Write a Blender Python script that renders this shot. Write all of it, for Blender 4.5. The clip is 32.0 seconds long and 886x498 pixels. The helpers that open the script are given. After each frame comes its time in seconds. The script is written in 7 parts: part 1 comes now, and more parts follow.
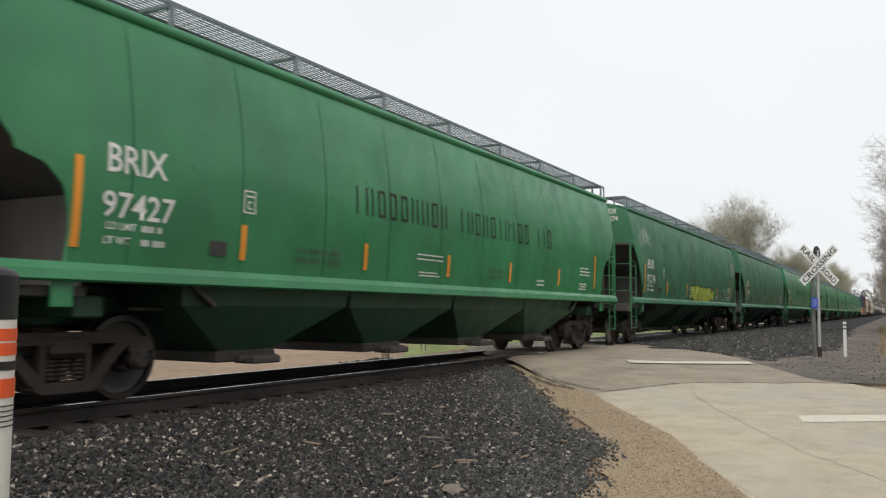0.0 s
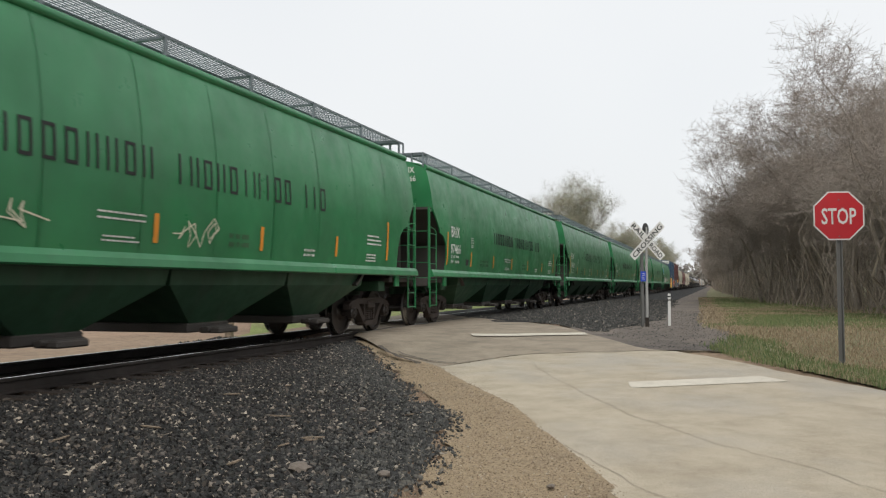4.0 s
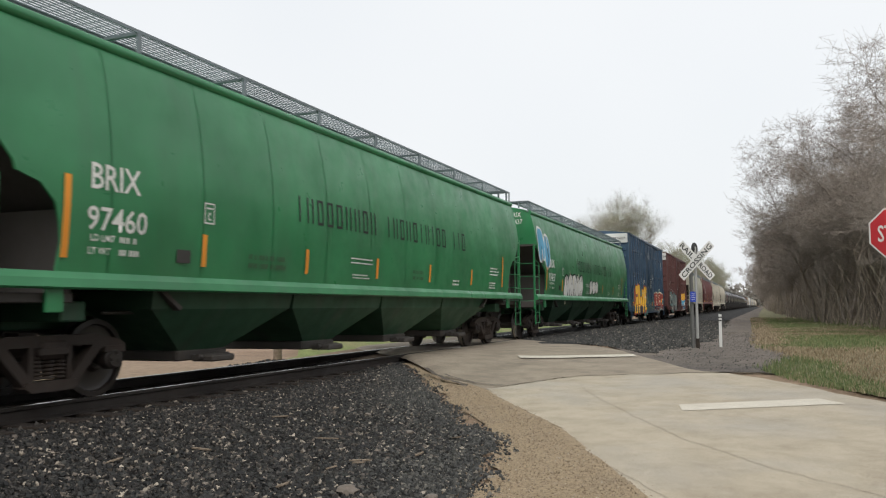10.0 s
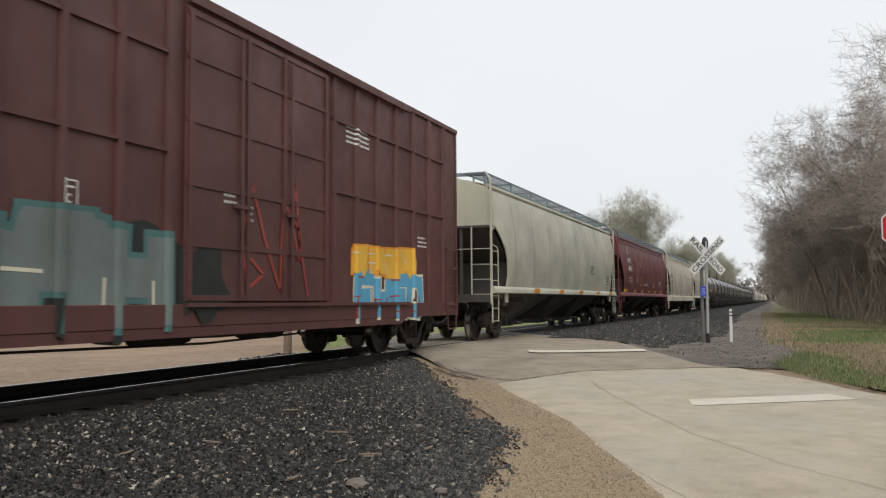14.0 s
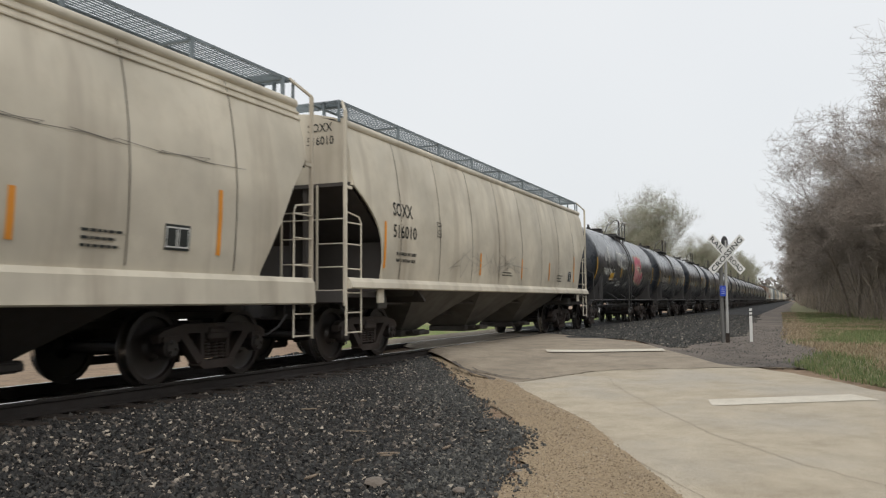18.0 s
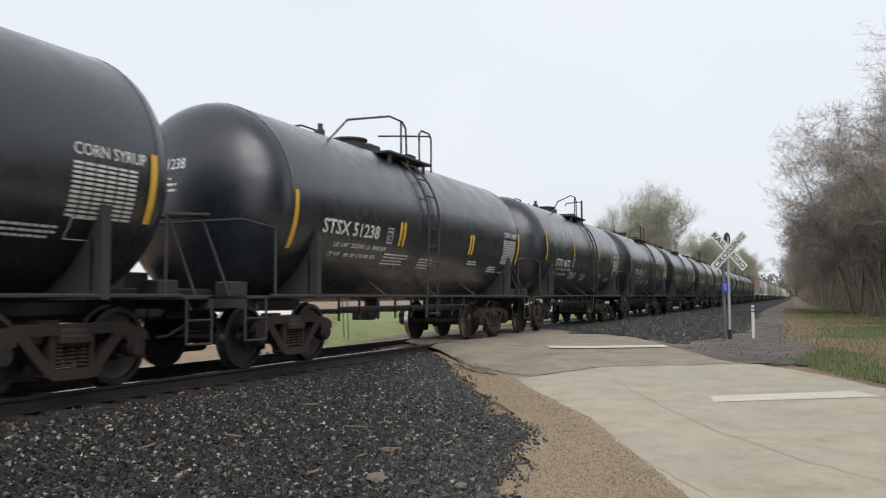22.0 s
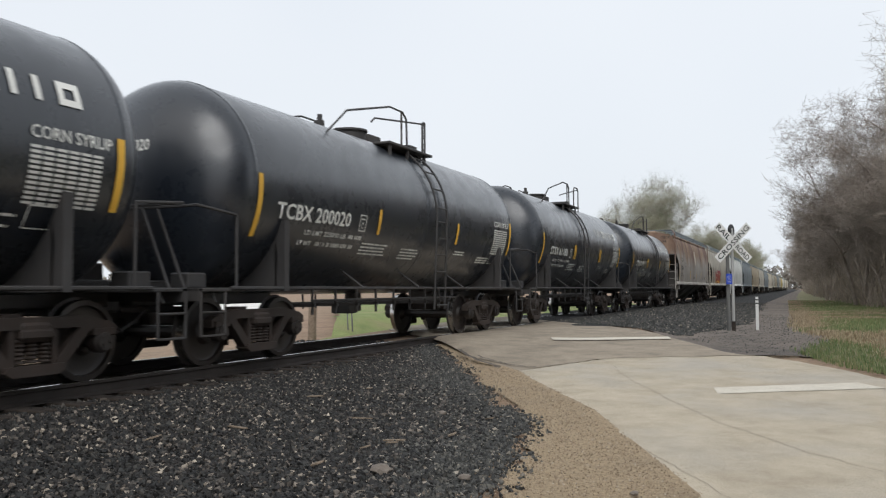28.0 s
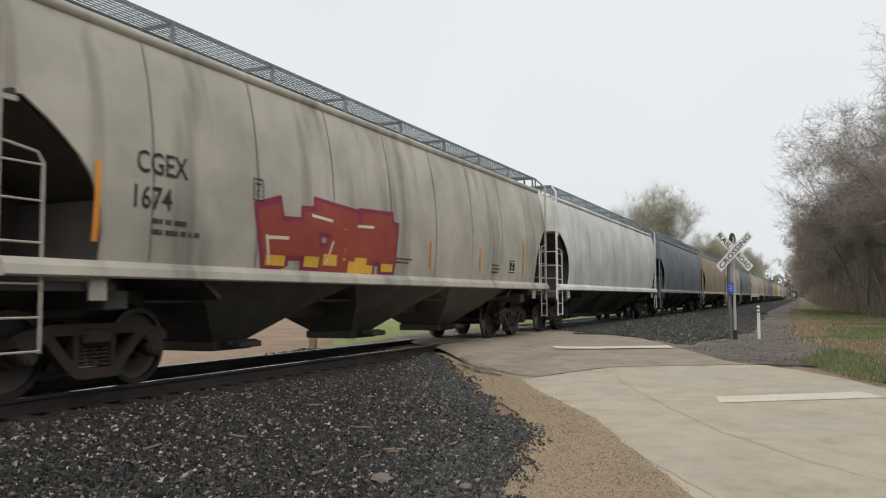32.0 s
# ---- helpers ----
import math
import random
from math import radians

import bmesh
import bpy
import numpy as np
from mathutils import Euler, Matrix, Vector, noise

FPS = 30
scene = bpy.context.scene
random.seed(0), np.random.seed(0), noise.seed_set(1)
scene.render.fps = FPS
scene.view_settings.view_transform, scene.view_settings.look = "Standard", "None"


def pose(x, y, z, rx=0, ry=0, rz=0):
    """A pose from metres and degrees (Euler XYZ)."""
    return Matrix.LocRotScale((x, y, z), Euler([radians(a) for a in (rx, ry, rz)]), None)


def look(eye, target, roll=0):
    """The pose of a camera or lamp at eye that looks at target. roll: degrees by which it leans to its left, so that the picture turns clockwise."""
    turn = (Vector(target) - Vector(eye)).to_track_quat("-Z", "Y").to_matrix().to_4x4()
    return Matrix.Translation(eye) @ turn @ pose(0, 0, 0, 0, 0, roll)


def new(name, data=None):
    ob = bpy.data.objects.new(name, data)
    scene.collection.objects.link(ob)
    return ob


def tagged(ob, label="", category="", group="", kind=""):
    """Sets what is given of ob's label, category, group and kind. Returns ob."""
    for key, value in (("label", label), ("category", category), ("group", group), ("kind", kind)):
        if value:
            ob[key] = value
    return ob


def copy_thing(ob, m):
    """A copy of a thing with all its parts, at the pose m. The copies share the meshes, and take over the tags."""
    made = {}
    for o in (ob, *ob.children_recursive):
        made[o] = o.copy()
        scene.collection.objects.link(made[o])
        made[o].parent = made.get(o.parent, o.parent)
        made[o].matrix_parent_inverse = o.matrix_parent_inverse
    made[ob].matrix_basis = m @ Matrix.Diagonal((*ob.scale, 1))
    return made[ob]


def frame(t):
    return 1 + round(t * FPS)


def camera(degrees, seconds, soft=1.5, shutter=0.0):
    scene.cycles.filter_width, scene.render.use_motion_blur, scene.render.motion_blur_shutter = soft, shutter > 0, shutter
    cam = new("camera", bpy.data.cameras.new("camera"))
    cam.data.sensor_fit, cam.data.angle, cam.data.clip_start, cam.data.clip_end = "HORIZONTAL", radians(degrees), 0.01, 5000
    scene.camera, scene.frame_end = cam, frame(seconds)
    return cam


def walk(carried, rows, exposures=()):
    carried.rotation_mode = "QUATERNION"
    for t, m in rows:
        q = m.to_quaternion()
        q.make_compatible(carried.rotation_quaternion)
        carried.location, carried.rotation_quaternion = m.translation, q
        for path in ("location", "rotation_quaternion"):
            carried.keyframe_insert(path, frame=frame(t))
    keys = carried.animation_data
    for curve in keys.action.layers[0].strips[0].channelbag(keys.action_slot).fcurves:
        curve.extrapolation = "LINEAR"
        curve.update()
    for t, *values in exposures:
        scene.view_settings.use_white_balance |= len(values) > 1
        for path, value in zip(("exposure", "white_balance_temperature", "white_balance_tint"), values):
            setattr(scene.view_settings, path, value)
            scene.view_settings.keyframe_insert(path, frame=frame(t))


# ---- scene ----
cam = camera(56.4, 32.0, soft=1.2, shutter=0.10)
PATH = [
    (0, (0.0, 0.0, 1.6), (-4.796, 8.744, 2.330), 0.46),
    (0.5, (0.0, 0.0, 1.6), (-3.855, 9.200, 2.310), -0.11),
    (1, (0.0, 0.0, 1.6), (-3.202, 9.449, 2.277), 0.22),
    (1.5, (0.0, 0.0, 1.6), (-2.945, 9.535, 2.241), 0.21),
    (2, (0.0, 0.0, 1.6), (-2.942, 9.539, 2.191), 0.14),
    (2.5, (0.0, 0.0, 1.6), (-2.964, 9.535, 2.143), 0.18),
    (3, (0.0, 0.0, 1.6), (-3.001, 9.527, 2.079), 0.24),
    (3.5, (0.0, 0.0, 1.6), (-3.063, 9.509, 2.049), 0.02),
    (5.5, (0.0, 0.0, 1.6), (-3.156, 9.479, 2.045), -0.31),
    (6, (0.0, 0.0, 1.6), (-3.132, 9.486, 2.045), -0.40),
    (6.5, (0.0, 0.0, 1.6), (-3.131, 9.486, 2.058), -0.54),
    (7, (0.0, 0.0, 1.6), (-3.158, 9.477, 2.057), -0.41),
    (7.5, (0.0, 0.0, 1.6), (-3.234, 9.449, 2.101), -0.18),
    (8, (0.0, 0.0, 1.6), (-3.386, 9.390, 2.203), -0.22),
    (8.5, (0.0, 0.0, 1.6), (-3.516, 9.338, 2.264), -0.30),
    (9, (0.0, 0.0, 1.6), (-3.582, 9.311, 2.294), -0.35),
    (9.5, (0.0, 0.0, 1.6), (-3.619, 9.295, 2.312), -0.44),
    (10, (0.0, 0.0, 1.6), (-3.625, 9.292, 2.314), -0.53),
    (10.5, (0.0, 0.0, 1.6), (-3.628, 9.294, 2.284), -0.52),
    (11, (0.0, 0.0, 1.6), (-3.652, 9.286, 2.255), -0.53),
    (11.5, (0.0, 0.0, 1.6), (-3.698, 9.270, 2.226), -0.55),
    (12, (0.0, 0.0, 1.6), (-3.709, 9.266, 2.215), -0.55),
    (12.5, (0.0, 0.0, 1.6), (-3.697, 9.272, 2.209), -0.60),
    (13, (0.0, 0.0, 1.6), (-3.690, 9.274, 2.214), -0.52),
    (13.5, (0.0, 0.0, 1.6), (-3.702, 9.268, 2.226), -0.44),
    (15.5, (0.0, 0.0, 1.6), (-3.870, 9.194, 2.299), -0.50),
    (16, (0.0, 0.0, 1.6), (-3.868, 9.196, 2.290), -0.36),
    (16.5, (0.0, 0.0, 1.6), (-3.891, 9.186, 2.288), -0.38),
    (17, (0.0, 0.0, 1.6), (-3.925, 9.173, 2.272), -0.38),
    (17.5, (0.0, 0.0, 1.6), (-3.940, 9.169, 2.240), -0.36),
    (18, (0.0, 0.0, 1.6), (-3.933, 9.172, 2.241), -0.41),
    (18.5, (0.0, 0.0, 1.6), (-3.927, 9.173, 2.257), -0.48),
    (19, (0.0, 0.0, 1.6), (-3.934, 9.171, 2.251), -0.38),
    (19.5, (0.0, 0.0, 1.6), (-3.941, 9.167, 2.259), -0.37),
    (20, (0.0, 0.0, 1.6), (-3.932, 9.171, 2.264), -0.35),
    (20.5, (0.0, 0.0, 1.6), (-3.912, 9.179, 2.258), -0.32),
    (21, (0.0, 0.0, 1.6), (-3.906, 9.184, 2.237), -0.20),
    (21.5, (0.0, 0.0, 1.6), (-3.928, 9.176, 2.202), -0.25),
    (22, (0.0, 0.0, 1.6), (-3.958, 9.164, 2.191), -0.29),
    (22.5, (0.0, 0.0, 1.6), (-3.947, 9.169, 2.189), -0.30),
    (23, (0.0, 0.0, 1.6), (-3.904, 9.187, 2.201), -0.27),
    (23.5, (0.0, 0.0, 1.6), (-3.884, 9.195, 2.202), -0.25),
    (24, (0.0, 0.0, 1.6), (-3.890, 9.194, 2.183), -0.11),
    (24.5, (0.0, 0.0, 1.6), (-3.902, 9.189, 2.178), -0.15),
    (26.5, (0.0, 0.0, 1.6), (-3.994, 9.154, 2.109), -0.29),
    (27, (0.0, 0.0, 1.6), (-4.005, 9.149, 2.110), -0.28),
    (27.5, (0.0, 0.0, 1.6), (-4.020, 9.142, 2.110), -0.38),
    (28, (0.0, 0.0, 1.6), (-4.002, 9.151, 2.095), -0.34),
    (28.5, (0.0, 0.0, 1.6), (-3.988, 9.157, 2.094), -0.30),
    (29, (0.0, 0.0, 1.6), (-3.987, 9.157, 2.106), -0.20),
    (29.5, (0.0, 0.0, 1.6), (-3.998, 9.151, 2.121), -0.11),
    (30, (0.0, 0.0, 1.6), (-4.023, 9.139, 2.136), -0.23),
    (30.5, (0.0, 0.0, 1.6), (-4.021, 9.139, 2.166), -0.16),
    (31, (0.0, 0.0, 1.6), (-4.006, 9.143, 2.202), -0.18),
    (31.5, (0.0, 0.0, 1.6), (-4.005, 9.143, 2.204), -0.19),
    (32, (0.0, 0.0, 1.6), (-4.012, 9.141, 2.198), -0.30),
]
walk(cam, [(t, look(eye, target, roll)) for t, eye, target, roll in PATH],
     [(0, 0.12, 6500, 10), (0.3, -0.15, 6500, 10), (0.6, -0.53, 6500, 10), (1.0, -0.6, 6500, 10), (1.5, -0.54, 6500, 10), (1.8, -0.36, 6500, 10), (2.1, -0.12, 6500, 10), (2.5, -0.03, 6500, 10), (3.5, 0.03, 6500, 10),
      (6, 0.1, 6450, 10), (12, 0.08, 6450, 10), (15.5, 0.0, 6450, 10), (19, -0.04, 6450, 10), (20.5, 0.03, 6250, 10), (28, 0.03, 6200, 10), (30, 0.0, 6350, 10), (32, -0.04, 6450, 10)])

# ---- light ----
world = bpy.data.worlds.new("overcast_sky")
scene.world = world
world.use_nodes = True
wn, wl = world.node_tree.nodes, world.node_tree.links
wn.clear()
w_out = wn.new("ShaderNodeOutputWorld")
w_bg = wn.new("ShaderNodeBackground")
w_sky = wn.new("ShaderNodeTexSky")
w_sky.sky_type = "NISHITA"
w_sky.sun_disc = False
w_sky.sun_elevation, w_sky.sun_rotation = radians(42), radians(200)
w_sky.dust_density, w_sky.air_density = 4.0, 1.6
w_scale = wn.new("ShaderNodeVectorMath")
w_scale.operation = "SCALE"
w_scale.inputs["Scale"].default_value = 0.09
w_mix = wn.new("ShaderNodeMix")
w_mix.data_type = "RGBA"
w_mix.inputs["Factor"].default_value = 0.9
w_cloud = wn.new("ShaderNodeTexNoise")
w_cloud.inputs["Scale"].default_value = 1.1
w_cloud.inputs["Detail"].default_value = 3.0
w_ramp = wn.new("ShaderNodeValToRGB")
w_ramp.color_ramp.elements[0].position, w_ramp.color_ramp.elements[1].position = 0.3, 0.75
w_ramp.color_ramp.elements[0].color = (0.84, 0.87, 0.90, 1)
w_ramp.color_ramp.elements[1].color = (0.95, 0.96, 0.965, 1)
w_co = wn.new("ShaderNodeTexCoord")
wl.new(w_co.outputs["Generated"], w_cloud.inputs["Vector"])
wl.new(w_cloud.outputs["Fac"], w_ramp.inputs["Fac"])
wl.new(w_sky.outputs["Color"], w_scale.inputs[0])
wl.new(w_scale.outputs["Vector"], w_mix.inputs["A"])
wl.new(w_ramp.outputs["Color"], w_mix.inputs["B"])
wl.new(w_mix.outputs["Result"], w_bg.inputs["Color"])
w_bg.inputs["Strength"].default_value = 1.0
wl.new(w_bg.outputs["Background"], w_out.inputs["Surface"])

sun = new("sun", bpy.data.lights.new("sun", "SUN"))
sun.data.energy, sun.data.angle, sun.data.color = 1.5, radians(40), (1.0, 0.96, 0.9)
sun.matrix_world = look((20, -25, 40), (0, 12, 0))


# ---- materials ----
def ramp(nt, src, stops):
    n = nt.nodes.new("ShaderNodeValToRGB")
    els = n.color_ramp.elements
    while len(els) < len(stops):
        els.new(0.5)
    for e, (p, c) in zip(els, stops):
        e.position, e.color = p, (*c, 1) if len(c) == 3 else c
    nt.links.new(src, n.inputs["Fac"])
    return n.outputs["Color"]


def noise_node(nt, vec, scale, detail=4.0, rough=0.55, stretch=None):
    if stretch:
        mp = nt.nodes.new("ShaderNodeMapping")
        mp.inputs["Scale"].default_value = stretch
        nt.links.new(vec, mp.inputs["Vector"])
        vec = mp.outputs["Vector"]
    n = nt.nodes.new("ShaderNodeTexNoise")
    n.inputs["Scale"].default_value, n.inputs["Detail"].default_value, n.inputs["Roughness"].default_value = scale, detail, rough
    nt.links.new(vec, n.inputs["Vector"])
    return n.outputs["Fac"]


def mixed(nt, fac, a, b, mode="MIX"):
    n = nt.nodes.new("ShaderNodeMix")
    n.data_type, n.blend_type = "RGBA", mode
    for key, v in (("Factor", fac), ("A", a), ("B", b)):
        if isinstance(v, (int, float)):
            n.inputs[key].default_value = v
        elif isinstance(v, tuple):
            n.inputs[key].default_value = (*v, 1)
        else:
            nt.links.new(v, n.inputs[key])
    return n.outputs["Result"]


def material(name, color=(0.5, 0.5, 0.5), rough=0.6, metal=0.0):
    m = bpy.data.materials.new(name)
    m.use_nodes = True
    b = m.node_tree.nodes["Principled BSDF"]
    b.inputs["Base Color"].default_value = (*color, 1)
    b.inputs["Roughness"].default_value, b.inputs["Metallic"].default_value = rough, metal
    return m, m.node_tree, b


def bump(nt, b, height, strength, distance=0.02):
    n = nt.nodes.new("ShaderNodeBump")
    n.inputs["Strength"].default_value, n.inputs["Distance"].default_value = strength, distance
    nt.links.new(height, n.inputs["Height"])
    nt.links.new(n.outputs["Normal"], b.inputs["Normal"])


def coords(nt, kind="Object"):
    return nt.nodes.new("ShaderNodeTexCoord").outputs[kind]


def paint(name, color, grime=(0.05, 0.045, 0.04), amount=0.35, rough=0.42, rust=0.0, streak=0.5, dent=0.25):
    """Weathered car paint: tone changes, run-down streaks, specks."""
    m, nt, b = material(name, color, rough)
    co = coords(nt)
    big = noise_node(nt, co, 0.7, 3)
    light = tuple(min(1, c * 1.18 + 0.006) for c in color)
    dark = tuple(c * 0.8 for c in color)
    col = ramp(nt, big, [(0.3, dark), (0.7, light)])
    runs = noise_node(nt, co, 1.0, 4, 0.5, (1.7, 1.7, 0.13))
    col = mixed(nt, ramp(nt, runs, [(0.53, (0, 0, 0)), (0.72, (amount * streak * 1.6, ) * 3)]), col, grime)
    film = noise_node(nt, co, 2.3, 6, 0.65)
    col = mixed(nt, ramp(nt, film, [(0.48, (0, 0, 0)), (0.85, (amount, ) * 3)]), col, tuple(0.5 * (g + c) for g, c in zip(grime, color)))
    if rust:
        drips = noise_node(nt, co, 1.0, 5, 0.55, (1.5, 1.5, 0.16))
        sep = nt.nodes.new("ShaderNodeSeparateXYZ")
        nt.links.new(co, sep.inputs["Vector"])
        lift = nt.nodes.new("ShaderNodeMath")
        lift.operation = "MULTIPLY_ADD"
        nt.links.new(drips, lift.inputs[0])
        lift.inputs[1].default_value = 2.6
        nt.links.new(sep.outputs["Z"], lift.inputs[2])
        band = nt.nodes.new("ShaderNodeMapRange")
        nt.links.new(lift.outputs[0], band.inputs["Value"])
        band.inputs["From Min"].default_value, band.inputs["From Max"].default_value = 3.75, 4.5
        band.inputs["To Max"].default_value = rust
        shade = ramp(nt, noise_node(nt, co, 1.0, 5, 0.6, (1.1, 1.1, 0.3)), [(0.38, (0.30, 0.20, 0.13)), (0.6, (0.13, 0.062, 0.04))])
        col = mixed(nt, band.outputs["Result"], col, shade)
    nt.links.new(col, b.inputs["Base Color"])
    nt.links.new(ramp(nt, film, [(0.3, (rough - 0.08, ) * 3), (0.8, (rough + 0.25, ) * 3)]), b.inputs["Roughness"])
    bump(nt, b, noise_node(nt, co, 1.4, 2), dent, 0.03)
    return m


def rough_stuff(name, stops, scale, bump_scale, strength, rough=0.9, distance=0.02, second=None, kind="Object"):
    m, nt, b = material(name, (0.5, 0.5, 0.5), rough)
    co = coords(nt, kind)
    col = ramp(nt, noise_node(nt, co, scale, 6, 0.65), stops)
    if second:
        s2, lo, hi, c2, k = second
        col = mixed(nt, ramp(nt, noise_node(nt, co, s2, 4), [(lo, (0, 0, 0)), (hi, (k, k, k))]), col, c2)
    grit = noise_node(nt, co, bump_scale * 1.3, 4, 0.75)
    col = mixed(nt, 1.0, col, ramp(nt, grit, [(0.34, (0.70, 0.69, 0.67)), (0.5, (1.0, 1.0, 1.0)), (0.68, (1.28, 1.27, 1.25))]), "MULTIPLY")
    nt.links.new(col, b.inputs["Base Color"])
    bump(nt, b, noise_node(nt, co, bump_scale, 6, 0.7), strength, distance)
    return m


def island_stuff(name, stops, rough=0.8):
    """Colour that changes from loose piece to loose piece."""
    m, nt, b = material(name, (0.3, 0.3, 0.3), rough)
    geo = nt.nodes.new("ShaderNodeNewGeometry")
    col = ramp(nt, geo.outputs["Random Per Island"], stops)
    fine = noise_node(nt, coords(nt), 60.0, 3)
    nt.links.new(mixed(nt, ramp(nt, fine, [(0.3, (0.0, ) * 3), (0.8, (0.35, ) * 3)]), col, (0.02, 0.02, 0.02)), b.inputs["Base Color"])
    return m


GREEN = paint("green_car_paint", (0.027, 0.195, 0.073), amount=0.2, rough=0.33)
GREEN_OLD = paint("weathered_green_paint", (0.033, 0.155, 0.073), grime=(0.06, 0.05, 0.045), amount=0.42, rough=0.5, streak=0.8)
# darker copy of the body green: shade below the sill baked in, plus grime
GREEN_DARK = paint("grimy_green_with_shade", (0.018, 0.072, 0.035), amount=0.5, rough=0.6)
CREAM = paint("weathered_cream_paint", (0.57, 0.52, 0.42), grime=(0.2, 0.15, 0.10), amount=0.38, rough=0.55, streak=0.7)
BEIGE = paint("clean_beige_paint", (0.46, 0.45, 0.355), grime=(0.2, 0.17, 0.12), amount=0.22, rough=0.5, streak=0.4)
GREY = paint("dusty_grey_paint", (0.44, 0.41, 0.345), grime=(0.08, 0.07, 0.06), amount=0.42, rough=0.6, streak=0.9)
RUSTY = paint("rust_streaked_grey_paint", (0.38, 0.355, 0.32), grime=(0.15, 0.085, 0.06), amount=0.4, rough=0.65, rust=0.92, streak=0.6)
WHITE = paint("white_car_paint", (0.66, 0.67, 0.64), grime=(0.2, 0.17, 0.13), amount=0.3, rough=0.5)
BLUEGREY = paint("blue_grey_paint", (0.19, 0.22, 0.24), amount=0.45, rough=0.55)
TAN = paint("tan_car_paint", (0.36, 0.30, 0.21), amount=0.4, rough=0.6)
YELLOW = paint("yellow_car_paint", (0.55, 0.40, 0.10), amount=0.4, rough=0.55)
UNDER_GREY = paint("dark_grey_underbody", (0.085, 0.08, 0.07), grime=(0.04, 0.034, 0.028), amount=0.6, rough=0.7)
MAROON = paint("maroon_car_paint", (0.15, 0.034, 0.033), amount=0.3, rough=0.5)
BROWN = paint("oxide_brown_paint", (0.10, 0.033, 0.029), amount=0.35, rough=0.5)
NAVY = paint("navy_car_paint", (0.028, 0.068, 0.12), amount=0.3, rough=0.4)
SEAMLINE = paint("grimy_seam", (0.17, 0.155, 0.13), amount=0.4, rough=0.7)
BLACK = paint("black_tank_paint", (0.0115, 0.0155, 0.0225), grime=(0.034, 0.039, 0.047), amount=0.22, rough=0.25, streak=0.5, dent=0.03)
SHINE = BLACK.node_tree.nodes["Principled BSDF"]
SHINE.inputs["Coat Weight"].default_value, SHINE.inputs["Coat Roughness"].default_value = 0.6, 0.3
UNDER = paint("black_underframe", (0.038, 0.036, 0.036), grime=(0.075, 0.063, 0.052), amount=0.5, rough=0.6)
# on the hopper ends this dark tone also stands in for recess shadow
SHADE = paint("dark_brown_also_for_shade", (0.052, 0.046, 0.042), grime=(0.085, 0.07, 0.057), amount=0.5, rough=0.65)
TRUCK = paint("rusty_cast_steel", (0.03, 0.021, 0.0165), grime=(0.075, 0.047, 0.034), amount=0.6, rough=0.7)
WHEEL = paint("worn_wheel_steel", (0.022, 0.018, 0.0165), grime=(0.05, 0.036, 0.028), amount=0.5, rough=0.38)
TREAD = material("bright_tread_steel", (0.5, 0.49, 0.47), 0.25, 1.0)[0]
GALV = paint("galvanised_grating", (0.17, 0.205, 0.225), amount=0.3, rough=0.5)
L_WHITE = paint("white_lettering", (0.74, 0.74, 0.70), grime=(0.2, 0.2, 0.18), amount=0.2, rough=0.6)
L_BLACK = paint("black_lettering", (0.012, 0.016, 0.014), amount=0.2, rough=0.6)
L_FAINT = paint("faded_green_lettering", (0.055, 0.125, 0.06), amount=0.2, rough=0.6)
L_ORANGE = paint("orange_reflector", (0.78, 0.30, 0.025), grime=(0.3, 0.14, 0.03), amount=0.25, rough=0.45)
L_SAFETY = paint("safety_orange_label", (0.75, 0.10, 0.02), amount=0.1, rough=0.5)
L_YELLOW = paint("yellow_spray", (0.80, 0.46, 0.05), grime=(0.4, 0.22, 0.05), amount=0.2, rough=0.55)
L_RED = paint("red_spray", (0.33, 0.055, 0.035), grime=(0.2, 0.04, 0.03), amount=0.3, rough=0.55)
L_TEAL = paint("teal_spray", (0.07, 0.17, 0.165), grime=(0.05, 0.12, 0.12), amount=0.3, rough=0.55)
L_PALE = paint("pale_cream_spray", (0.72, 0.68, 0.52), grime=(0.4, 0.4, 0.3), amount=0.3, rough=0.55)
L_SLATE = paint("slate_spray", (0.17, 0.21, 0.20), grime=(0.09, 0.06, 0.06), amount=0.5, rough=0.6)
L_PINK = paint("pink_spray", (0.55, 0.13, 0.19), grime=(0.25, 0.08, 0.1), amount=0.3, rough=0.55)
L_SKY = paint("sky_blue_spray", (0.10, 0.36, 0.55), grime=(0.08, 0.2, 0.3), amount=0.3, rough=0.55)
L_LIME = paint("lime_spray", (0.38, 0.46, 0.05), grime=(0.2, 0.26, 0.05), amount=0.3, rough=0.55)
L_MAG = paint("magenta_spray", (0.26, 0.02, 0.07), amount=0.3, rough=0.55)
SIGN_RED = paint("red_reflective_sheet", (0.50, 0.012, 0.022), grime=(0.3, 0.02, 0.03), amount=0.12, rough=0.4)
SIGN_WHITE = paint("white_reflective_sheet", (0.72, 0.72, 0.70), grime=(0.4, 0.4, 0.36), amount=0.2, rough=0.45)
POST = paint("galvanised_post", (0.13, 0.13, 0.125), amount=0.4, rough=0.55)
BRIGHT_POST = paint("bright_galvanised_post", (0.38, 0.38, 0.37), amount=0.3, rough=0.45)
SIGN_BLUE = material("blue_sign_face", (0.02, 0.06, 0.42), 0.4)[0]
RAIL = paint("rusty_rail_steel", (0.026, 0.0205, 0.018), grime=(0.045, 0.033, 0.027), amount=0.5, rough=0.7)
